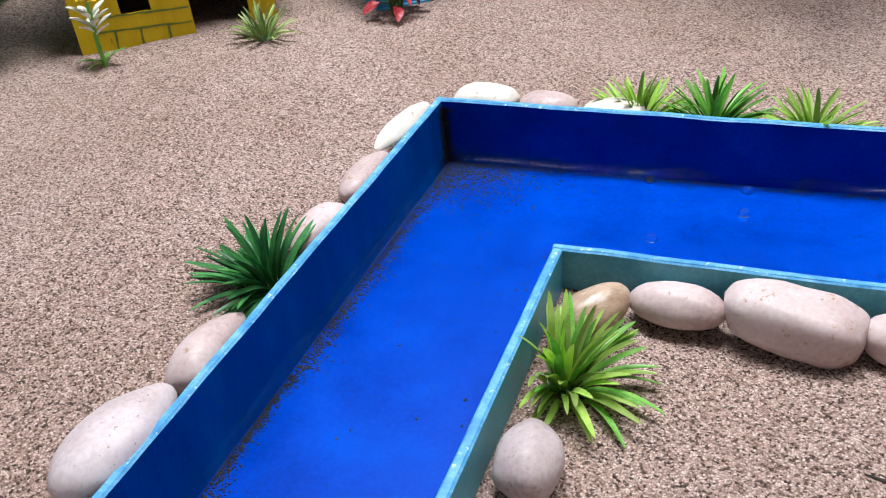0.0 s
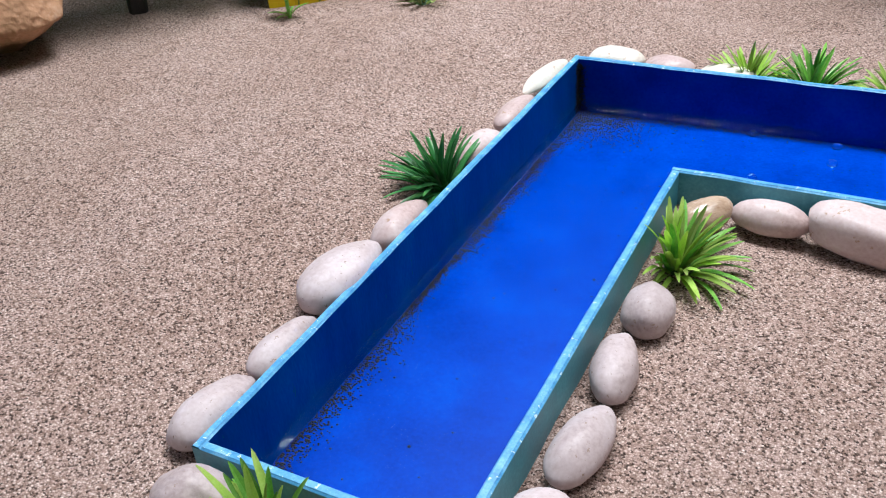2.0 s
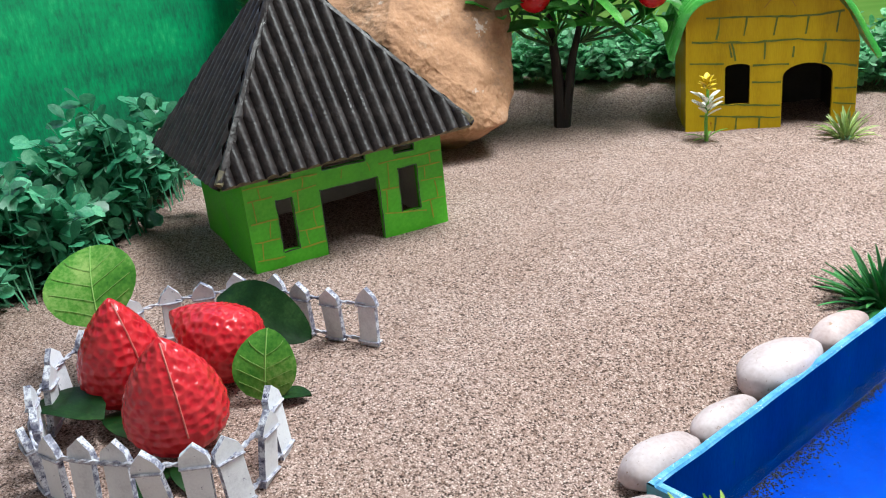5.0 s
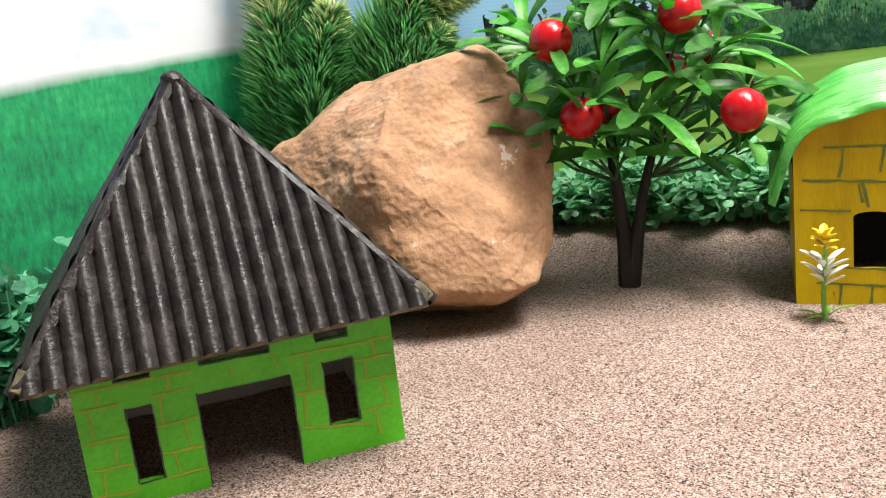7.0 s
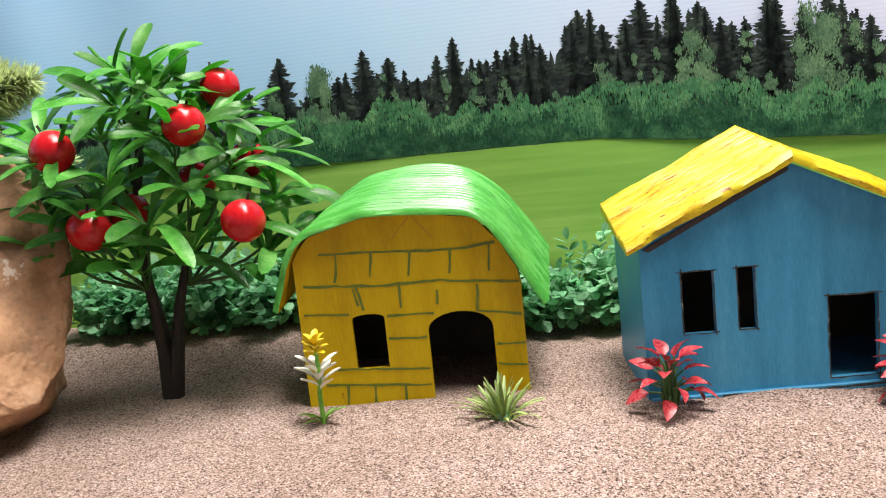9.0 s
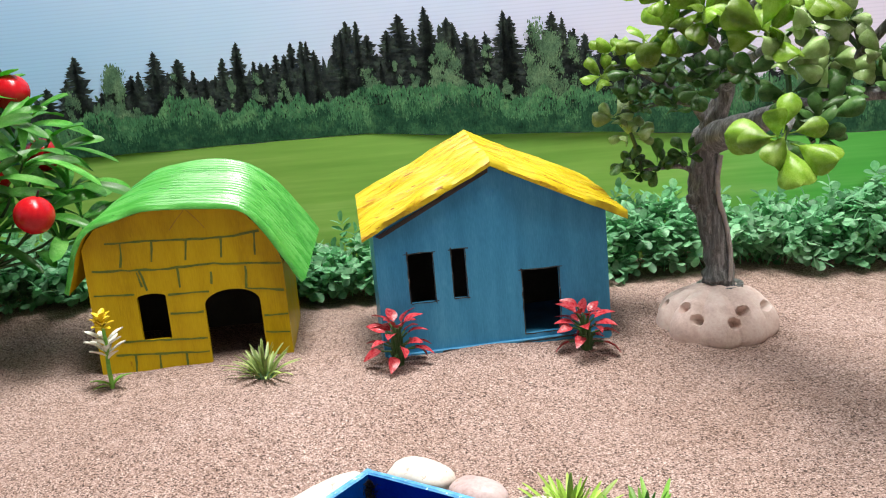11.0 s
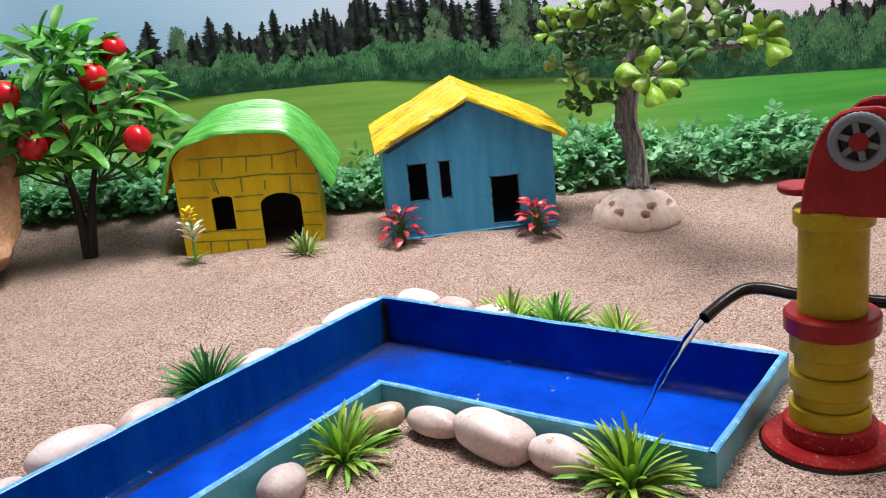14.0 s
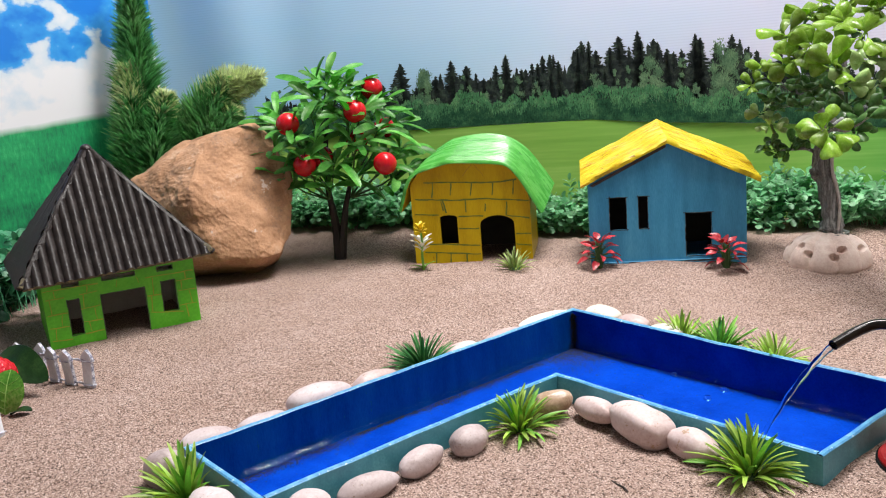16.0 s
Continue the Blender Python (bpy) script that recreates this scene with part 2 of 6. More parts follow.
def field_print():
    """The printed meadow: pale grass green, deeper green towards its far end, in long level streaks."""
    m, tree, shader = node_material("printed_field")
    coords = tree.nodes.new("ShaderNodeTexCoord")
    streaks = noise_node(tree, coords.outputs["Object"], 15, 5.0, 0.6, (0.12, 1, 2.4))
    pale = ramp(tree, [(0.27, (0.155, 0.33, 0.055)), (0.5, (0.255, 0.46, 0.092)), (0.72, (0.43, 0.61, 0.17))])
    deep = ramp(tree, [(0.25, (0.060, 0.31, 0.050)), (0.5, (0.115, 0.46, 0.085)), (0.75, (0.22, 0.57, 0.15))])
    for tones in (pale, deep):
        link(tree, streaks, "Fac", tones, "Fac")
    split = tree.nodes.new("ShaderNodeSeparateXYZ")
    link(tree, coords, "Object", split, "Vector")
    along = tree.nodes.new("ShaderNodeMapRange")
    link(tree, split, "X", along, "Value")
    along.inputs["From Min"].default_value, along.inputs["From Max"].default_value = 5.6 * DM, 8.0 * DM
    tree.links.new(mixer(tree, "MIX", along.outputs["Result"], pale.outputs["Color"], deep.outputs["Color"]), shader.inputs["Base Color"])
    shader.inputs["Roughness"].default_value = 0.5
    shader.inputs["Specular IOR Level"].default_value = 0.12
    return m


HORIZON_SIDE = 2.56
SAND = sand_material()
WATER = water_material(index=1.05)
WATER_EDGE = water_material("water_edge", 1.33)
SKY_PRINT = sky_print()
CLOUD_PRINT = cloud_print()
WALL_PAINT = surface("wall_paint", [(0.3, (0.44, 0.43, 0.415)), (0.7, (0.50, 0.49, 0.475))], 3, 300, 0.8)
CEILING_PAINT = surface("ceiling_paint", [(0.3, (0.44, 0.44, 0.43)), (0.7, (0.50, 0.50, 0.49))], 3, 300, 0.9)
BLUE_PAINT = surface("blue_paint", [(0.3, (0.0, 0.022, 0.225)), (0.55, (0.0, 0.032, 0.300)), (0.75, (0.0, 0.044, 0.350))], 26, 500, 0.36, 0.08, 0.00008, flecks=((0.002, 0.02, 0.10), 0.05, 260), specular=0.04)
BLUE_THIN = surface("thin_blue_coat", [(0.3, (0.0, 0.040, 0.215)), (0.55, (0.001, 0.062, 0.270)), (0.75, (0.004, 0.090, 0.310))], 22, 500, 0.36, 0.08, 0.0001, stretch=(2, 2, 0.5), flecks=((0.01, 0.10, 0.16), 0.10, 120), specular=0.06)
BLUE_OUTER = surface("blue_outer_face", [(0.3, (0.045, 0.22, 0.30)), (0.55, (0.075, 0.31, 0.39)), (0.75, (0.13, 0.42, 0.50))], 30, 500, 0.4, 0.1, 0.0002)
BLUE_RIM = surface("worn_blue_edge", [(0.3, (0.05, 0.23, 0.50)), (0.5, (0.09, 0.34, 0.62)), (0.7, (0.20, 0.48, 0.72))], 120, 900, 0.45, 0.1, 0.0003, flecks=((0.66, 0.80, 0.88), 0.20, 300))
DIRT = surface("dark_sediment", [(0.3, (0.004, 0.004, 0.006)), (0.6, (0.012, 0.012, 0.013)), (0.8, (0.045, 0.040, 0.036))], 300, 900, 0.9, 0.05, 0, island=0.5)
PEBBLE = surface("pebble", [(0.25, (0.33, 0.25, 0.245)), (0.45, (0.50, 0.405, 0.405)), (0.7, (0.63, 0.545, 0.56))], 20, 420, 0.55, 0.12, 0.0003, vary=0.10, flecks=((0.31, 0.22, 0.18), 0.2, 330))
PEBBLE_WHITE = surface("white_pebble", [(0.25, (0.5562, 0.441, 0.3724)), (0.5, (0.7004, 0.637, 0.5586)), (0.7, (0.7622, 0.735, 0.6762))], 24, 420, 0.42, 0.12, 0.0003, flecks=((0.52, 0.40, 0.31), 0.20, 150))
PEBBLE_PINK = surface("pink_pebble", [(0.25, (0.385, 0.265, 0.24)), (0.45, (0.53, 0.40, 0.385)), (0.7, (0.645, 0.545, 0.54))], 18, 420, 0.5, 0.12, 0.0003, flecks=((0.40, 0.26, 0.18), 0.21, 95))
PEBBLE_BROWN = surface("brown_pebble", [(0.25, (0.30, 0.19, 0.12)), (0.5, (0.48, 0.34, 0.24)), (0.7, (0.64, 0.50, 0.39))], 28, 420, 0.3, 0.1, 0.0002, stretch=(1, 2.5, 1))
ROCK = surface("ochre_rock", [(0.2, (0.18, 0.105, 0.068)), (0.42, (0.33, 0.175, 0.092)), (0.6, (0.42, 0.230, 0.128)), (0.8, (0.53, 0.36, 0.25))], 20, 260, 0.85, 0.1, 0.004, flecks=((0.50, 0.39, 0.32), 0.14, 34))
CORAL = surface("coral_stone", [(0.25, (0.56, 0.41, 0.36)), (0.5, (0.74, 0.59, 0.53)), (0.75, (0.84, 0.75, 0.69))], 35, 420, 0.85, 0.08, 0.0009)
GREEN_WALL = surface("green_card", [(0.3, (0.070, 0.36, 0.008)), (0.5, (0.095, 0.50, 0.014)), (0.7, (0.14, 0.58, 0.026))], 22, 350, 0.45, 0.12, 0.0002)
GREEN_LINE = surface("ochre_line", [(0.3, (0.22, 0.33, 0.015)), (0.7, (0.42, 0.40, 0.03))], 90, 600, 0.55, 0.1, 0)
YELLOW_WALL = surface("yellow_card", [(0.3, (0.40, 0.262, 0.001)), (0.5, (0.51, 0.350, 0.002)), (0.7, (0.58, 0.415, 0.004))], 14, 350, 0.4, 0.12, 0.0006, stretch=(2.6, 2.6, 0.35), flecks=((0.32, 0.15, 0.005), 0.07, 60), specular=0.25)
YELLOW_CREASE = surface("card_crease", [(0.3, (0.30, 0.17, 0.004)), (0.7, (0.42, 0.26, 0.006))], 90, 600, 0.5, 0.1, 0)
YELLOW_LINE = surface("green_marker_line", [(0.3, (0.06, 0.12, 0.012)), (0.7, (0.17, 0.20, 0.012))], 90, 600, 0.5, 0.1, 0)
BLUE_WALL = surface("blue_card", [(0.3, (0.034, 0.225, 0.415)), (0.5, (0.054, 0.295, 0.52)), (0.7, (0.088, 0.365, 0.60))], 14, 300, 0.42, 0.1, 0.0002, stretch=(3, 3, 0.5), specular=0.25)
CARD_EDGE = surface("torn_card_edge", [(0.3, (0.012, 0.014, 0.016)), (0.6, (0.05, 0.06, 0.06)), (0.8, (0.45, 0.45, 0.42))], 160, 900, 0.7, 0.1, 0.0003)
ROOF_GREEN = surface("green_gloss_card", [(0.3, (0.042, 0.25, 0.034)), (0.5, (0.074, 0.34, 0.054)), (0.7, (0.125, 0.42, 0.09))], 40, 400, 0.27, 0.12, 0.0008, stretch=(0.35, 2.0, 1.0), flecks=((0.010, 0.04, 0.01), 0.16, 110))
ROOF_YELLOW = surface("yellow_straw_card", [(0.30, (0.38, 0.165, 0.003)), (0.43, (0.54, 0.39, 0.004)), (0.68, (0.65, 0.54, 0.009))], 40, 500, 0.45, 0.12, 0.0004, stretch=(0.3, 2.2, 1.0), flecks=((0.24, 0.08, 0.004), 0.17, 110))
ROOF_DARK = surface("dark_corrugated_card", [(0.25, (0.0108, 0.0078, 0.0078)), (0.5, (0.0203, 0.0156, 0.0149)), (0.75, (0.0486, 0.039, 0.0377))], 70, 300, 0.46, 0.16, 0.0024, flecks=((0.07, 0.06, 0.06), 0.12, 260), specular=0.38)
ROOF_STRAW = surface("straw_card_edge", [(0.3, (0.06, 0.05, 0.03)), (0.55, (0.13, 0.11, 0.06)), (0.75, (0.36, 0.31, 0.16))], 120, 700, 0.7)
BARK_DARK = surface("dark_bark", [(0.3, (0.0075, 0.006, 0.006)), (0.55, (0.0225, 0.0165, 0.0142)), (0.8, (0.0638, 0.045, 0.0338))], 60, 500, 0.7, 0.1, 0.002, stretch=(3, 3, 0.35))
BARK_GREY = surface("grey_bark", [(0.27, (0.034, 0.034, 0.034)), (0.5, (0.165, 0.170, 0.168)), (0.73, (0.45, 0.46, 0.46))], 90, 700, 0.5, 0.1, 0.005, stretch=(3, 3, 0.25))
TWIG_GREEN = surface("green_stem", [(0.3, (0.02, 0.06, 0.012)), (0.7, (0.05, 0.13, 0.03))], 80, 500, 0.5)
LEAF_GREEN = surface("apple_leaf", [(0.25, (0.045, 0.24, 0.028)), (0.5, (0.115, 0.41, 0.060)), (0.75, (0.29, 0.61, 0.17))], 30, 500, 0.33, 0.08, 0.0003, vary=0.35, through_light=0.52)
LEAF_ROUND = surface("bonsai_leaf", [(0.25, (0.15, 0.30, 0.025)), (0.5, (0.27, 0.46, 0.05)), (0.75, (0.46, 0.64, 0.15))], 30, 500, 0.28, 0.08, 0.0004, vary=0.35, through_light=0.5)
LEAF_PALE = surface("pale_bonsai_leaf", [(0.25, (0.26, 0.42, 0.12)), (0.5, (0.40, 0.57, 0.22)), (0.75, (0.60, 0.74, 0.40))], 30, 500, 0.26, 0.08, 0.0004, vary=0.25, through_light=0.4)
GLUE = surface("dried_glue", [(0.3, (0.30, 0.27, 0.25)), (0.7, (0.50, 0.47, 0.45))], 80, 500, 0.4, 0.1, 0.001)
LEAF_ROUND_DARK = surface("bonsai_leaf_dark", [(0.25, (0.050, 0.145, 0.032)), (0.5, (0.10, 0.24, 0.060)), (0.75, (0.21, 0.385, 0.12))], 30, 500, 0.3, 0.08, 0.0004, vary=0.35, through_light=0.5)
LEAF_HEDGE = surface("hedge_leaf", [(0.25, (0.105, 0.32, 0.16)), (0.5, (0.235, 0.53, 0.285)), (0.75, (0.46, 0.72, 0.48))], 30, 400, 0.42, 0.1, 0.0002, island=0.45, through_light=0.5)
LEAF_TEAL = surface("teal_hedge_leaf", [(0.25, (0.025, 0.15, 0.080)), (0.5, (0.075, 0.30, 0.155)), (0.75, (0.20, 0.48, 0.28))], 30, 400, 0.42, 0.1, 0.0002, island=0.45, through_light=0.3)
NEEDLE = surface("pine_needle", [(0.25, (0.06, 0.25, 0.085)), (0.5, (0.14, 0.41, 0.14)), (0.75, (0.31, 0.58, 0.25))], 12, 400, 0.5, 0.1, 0, island=0.45, through_light=0.45)
NEEDLE_PALE = surface("pale_pine_needle", [(0.25, (0.50, 0.62, 0.28)), (0.5, (0.70, 0.78, 0.45)), (0.75, (0.84, 0.88, 0.60))], 12, 400, 0.5, 0.1, 0, island=0.3, through_light=0.3)
GRASS = surface("plastic_grass", [(0.25, (0.10, 0.32, 0.045)), (0.5, (0.22, 0.49, 0.08)), (0.75, (0.40, 0.63, 0.16))], 26, 500, 0.38, 0.08, 0, vary=0.45, through_light=0.42)
GRASS_LIME = surface("lime_plastic_grass", [(0.25, (0.35, 0.55, 0.09)), (0.5, (0.51, 0.69, 0.155)), (0.75, (0.66, 0.80, 0.30))], 26, 500, 0.38, 0.08, 0, vary=0.35, through_light=0.52)
GRASS_DARK = surface("dark_plastic_grass", [(0.25, (0.030, 0.15, 0.045)), (0.5, (0.065, 0.27, 0.075)), (0.75, (0.20, 0.46, 0.12))], 26, 500, 0.38, 0.08, 0, vary=0.4, through_light=0.35)
GRASS_PALE = surface("pale_plastic_grass", [(0.25, (0.2, 0.3125, 0.0875)), (0.5, (0.4, 0.525, 0.1875)), (0.75, (0.6875, 0.725, 0.3125))], 26, 500, 0.42, 0.08, 0, vary=0.4, through_light=0.4)
RED_LEAF = surface("red_leaf", [(0.25, (0.34, 0.018, 0.030)), (0.5, (0.53, 0.042, 0.056)), (0.75, (0.68, 0.17, 0.18))], 60, 500, 0.3, 0.08, 0.0003, vary=0.25, through_light=0.25)
APPLE = surface("apple_red", [(0.3, (0.36, 0.003, 0.008)), (0.55, (0.48, 0.006, 0.012)), (0.75, (0.56, 0.02, 0.02))], 30, 400, 0.22, 0.05, 0.0002, specular=0.4)
BERRY = berry_material()
SEPAL_PALE = surface("pale_leaf_cloth", [(0.3, (0.04, 0.18, 0.020)), (0.5, (0.125, 0.34, 0.045)), (0.72, (0.36, 0.54, 0.15))], 34, 420, 0.5, specular=0.25, through_light=0.3)
SEPAL_DARK = surface("dark_leaf_cloth", [(0.25, (0.0036, 0.0156, 0.0036)), (0.5, (0.0084, 0.033, 0.0072)), (0.75, (0.024, 0.066, 0.015))], 60, 500, 0.5, specular=0.15)
LEAF_VEIN = surface("pale_leaf_vein", [(0.3, (0.18, 0.38, 0.07)), (0.7, (0.32, 0.50, 0.14))], 90, 500, 0.5)
PICKET_EDGE = surface("chipped_picket_edge", [(0.25, (0.05, 0.05, 0.09)), (0.45, (0.22, 0.22, 0.30)), (0.6, (0.68, 0.69, 0.75))], 220, 900, 0.6, 0.1, 0.0006, flecks=((0.03, 0.03, 0.07), 0.25, 300))
PICKET = surface("white_picket_wood", [(0.25, (0.58, 0.59, 0.65)), (0.5, (0.76, 0.775, 0.83)), (0.75, (0.82, 0.84, 0.88))], 60, 700, 0.55, 0.1, 0.0004, flecks=((0.12, 0.11, 0.22), 0.10, 260))
WIRE = surface("painted_wire", [(0.3, (0.10, 0.10, 0.17)), (0.5, (0.42, 0.42, 0.50)), (0.7, (0.70, 0.70, 0.76))], 200, 900, 0.5)
PUMP_RED = surface("pump_red", [(0.3, (0.17, 0.004, 0.006)), (0.55, (0.24, 0.007, 0.009)), (0.75, (0.30, 0.022, 0.022))], 30, 420, 0.35, 0.1, 0.0002, flecks=((0.28, 0.16, 0.12), 0.08, 280), specular=0.25)
PUMP_BASE = surface("sandy_pump_red", [(0.3, (0.20, 0.006, 0.008)), (0.55, (0.29, 0.010, 0.012)), (0.75, (0.36, 0.03, 0.03))], 30, 420, 0.45, 0.1, 0.0004, flecks=((0.46, 0.33, 0.26), 0.20, 420), specular=0.2)
PUMP_YELLOW = surface("pump_yellow", [(0.3, (0.272, 0.1768, 0.0041)), (0.55, (0.374, 0.2584, 0.0068)), (0.75, (0.4352, 0.3196, 0.0204))], 24, 420, 0.35, 0.1, 0.0002, flecks=((0.16, 0.09, 0.02), 0.1, 160), specular=0.2)
RUBBER = surface("black_hose", [(0.3, (0.007, 0.006, 0.006)), (0.7, (0.018, 0.015, 0.015))], 40, 400, 0.13, 0.05, 0.0001, specular=0.24)
HUB_GREY = surface("grey_plastic", [(0.3, (0.095, 0.12, 0.14)), (0.7, (0.17, 0.2, 0.22))], 40, 500, 0.4)
WHITE_PETAL = surface("white_petal", [(0.3, (0.60, 0.62, 0.52)), (0.7, (0.80, 0.80, 0.74))], 60, 500, 0.45)
YELLOW_PETAL = surface("yellow_petal", [(0.3, (0.66, 0.46, 0.01)), (0.7, (0.84, 0.66, 0.04))], 60, 500, 0.45)
PRINT_FIELD = field_print()
PRINT_CONIFER = surface("printed_conifer", [(0.25, (0.012, 0.017, 0.019)), (0.5, (0.026, 0.034, 0.034)), (0.75, (0.055, 0.080, 0.062))], 90, 500, 0.5, 0.05, 0, island=0.2, specular=0.12)
PRINT_TREE = surface("printed_tree", [(0.25, (0.045, 0.092, 0.060)), (0.5, (0.090, 0.170, 0.098)), (0.75, (0.17, 0.27, 0.15))], 60, 400, 0.5, 0.05, 0, island=0.28, specular=0.12)
PRINT_SHRUB = surface("printed_shrub", [(0.25, (0.010, 0.040, 0.024)), (0.5, (0.024, 0.086, 0.045)), (0.75, (0.065, 0.168, 0.075))], 60, 400, 0.5, 0.05, 0, island=0.3, specular=0.12)
PRINT_SHRUB_LIGHT = surface("printed_shrub_light", [(0.25, (0.030, 0.100, 0.052)), (0.5, (0.065, 0.190, 0.088)), (0.75, (0.14, 0.30, 0.135))], 60, 400, 0.5, 0.05, 0, island=0.25, specular=0.12)
# Near-black colour that stands in for shade, in two cottages and under an eave.
SHADE_DARK = surface("dark_shade", [(0.3, (0.035, 0.030, 0.027)), (0.7, (0.070, 0.060, 0.054))], 30, 400, 0.8, 0.05, 0)
# Paler liner colour, so the green cottage's inside reads less shaded.
LINER_PALE = surface("pale_liner", [(0.3, (0.60, 0.57, 0.52)), (0.7, (0.74, 0.71, 0.65))], 30, 400, 0.8, 0.05, 0)
SEAM = surface("pale_seam", [(0.3, (0.55, 0.10, 0.09)), (0.7, (0.66, 0.20, 0.17))], 60, 400, 0.4)

# ---- mesh building ----


class Build:
    """Vertices (decimetres), faces and material slots of one mesh."""

    def __init__(self):
        self.v, self.f, self.m = [], [], []

    def add(self, verts, faces, slot=0):
        base = len(self.v)
        self.v += [tuple(p) for p in verts]
        self.f += [tuple(base + i for i in face) for face in faces]
        self.m += [slot] * len(faces)
        return self

    def grid(self, rows, slot=0, closed=False):
        """A skin over rows of equally many points; closed: each row is a ring."""
        n = len(rows[0])
        faces = []
        for i in range(len(rows) - 1):
            for j in range(n if closed else n - 1):
                k = (j + 1) % n
                faces.append((i * n + j, i * n + k, (i + 1) * n + k, (i + 1) * n + j))
        return self.add([p for row in rows for p in row], faces, slot)

    def box(self, a, b, chamfer=0.0, slot=0, m=None):
        """A box between two corners, its edges cut by chamfer."""
        lo, hi = Vector([min(p, q) for p, q in zip(a, b)]), Vector([max(p, q) for p, q in zip(a, b)])
        c = min(chamfer, min(hi - lo) * 0.45)
        if c <= 0:
            verts = [Vector((x, y, z)) for x in (lo.x, hi.x) for y in (lo.y, hi.y) for z in (lo.z, hi.z)]
            faces = [(0, 1, 3, 2), (4, 6, 7, 5), (0, 4, 5, 1), (2, 3, 7, 6), (0, 2, 6, 4), (1, 5, 7, 3)]
        else:
            tmp = bmesh.new()
            for x in (lo.x, hi.x):
                for y in (lo.y, hi.y):
                    for z in (lo.z, hi.z):
                        s = [(-1 if v == h else 1) * c for v, h in ((x, hi.x), (y, hi.y), (z, hi.z))]
                        for axis in range(3):
                            p = [x + s[0], y + s[1], z + s[2]]
                            p[axis] -= s[axis]
                            tmp.verts.new(p)
            hull = bmesh.ops.convex_hull(tmp, input=tmp.verts)
            tmp.verts.index_update()
            verts = [v.co.copy() for v in tmp.verts]
            faces = [tuple(v.index for v in f.verts) for f in tmp.faces]
            tmp.free()
        if m is not None:
            verts = [m @ v for v in verts]
        return self.add(verts, faces, slot)

    def tube(self, path, radii, sides=10, slot=0, caps=True, wobble=0.0):
        path = [Vector(p) for p in path]
        if not isinstance(radii, (list, tuple)):
            radii = [radii] * len(path)
        rows, side = [], None
        for i, p in enumerate(path):
            way = (path[min(i + 1, len(path) - 1)] - path[max(i - 1, 0)]).normalized()
            if side is None:
                side = way.orthogonal().normalized()
            side = (side - way * side.dot(way)).normalized()
            other = way.cross(side)
            row = []
            for k in range(sides):
                a = math.tau * k / sides
                r = radii[i] * (1 + wobble * noise.noise(Vector((math.cos(a) * 2, math.sin(a) * 2, i * 0.6)) + path[0] * 3))
                row.append(p + side * math.cos(a) * r + other * math.sin(a) * r)
            rows.append(row)
        self.grid(rows, slot, closed=True)
        if caps:
            n = len(self.v)
            first = n - len(path) * sides
            self.f += [tuple(first + k for k in reversed(range(sides))), tuple(n - sides + k for k in range(sides))]
            self.m += [slot, slot]
        return self

    def lathe(self, profile, sides=40, slot=0, centre=(0, 0)):
        """A turned shape from (radius, height) pairs."""
        rows = [[(centre[0] + r * math.cos(math.tau * k / sides), centre[1] + r * math.sin(math.tau * k / sides), z) for k in range(sides)] for r, z in profile]
        return self.grid(rows, slot, closed=True)

    def plate(self, outline, front, back, slot=0, edge_slot=None):
        """A flat piece with an outline of (u, z) pairs, between the depths front and back."""
        n = len(outline)
        self.add([(u, front, z) for u, z in outline] + [(u, back, z) for u, z in outline],
                 [tuple(range(n)), tuple(reversed(range(n, 2 * n)))], slot)
        base = len(self.v) - 2 * n
        self.f += [(base + i, base + n + i, base + n + (i + 1) % n, base + (i + 1) % n) for i in range(n)]
        self.m += [slot if edge_slot is None else edge_slot] * n
        return self

    def ball(self, centre, radii, rings=12, sides=18, slot=0, power=1.0, rough=0.0, seed=0.0, m=None):
        """An ellipsoid, boxier with power under 1, uneven by rough."""
        centre, rows = Vector(centre), []

        def bent(v):
            return math.copysign(abs(v) ** power, v)

        for i in range(rings + 1):
            th = math.pi * i / rings
            row = []
            for k in range(sides):
                ph = math.tau * k / sides
                d = Vector((bent(math.sin(th)) * bent(math.cos(ph)), bent(math.sin(th)) * bent(math.sin(ph)), bent(math.cos(th))))
                if rough:
                    d *= 1 + rough * noise.noise(d * 1.3 + Vector((seed, seed * 1.7, 3.1))) + 0.35 * rough * noise.noise(d * 3.1 + Vector((seed, 0, seed)))
                p = Vector((d.x * radii[0], d.y * radii[1], d.z * radii[2]))
                row.append(centre + (m @ p if m is not None else p))
            rows.append(row)
        return self.grid(rows, slot, closed=True)


def part(name, build, materials, parent=None, label="", smooth=True, m=None, mesh=None, turned=True):
    """Links a build (or a mesh made before) as one object, under a thing or a part where one is given."""
    if mesh is None:
        mesh = shape(name, build, materials, smooth, turned)
    ob = new(name, mesh)
    if parent is not None:
        ob.parent = parent
    if m is not None:
        ob.matrix_local = m
    return tagged(ob, label)


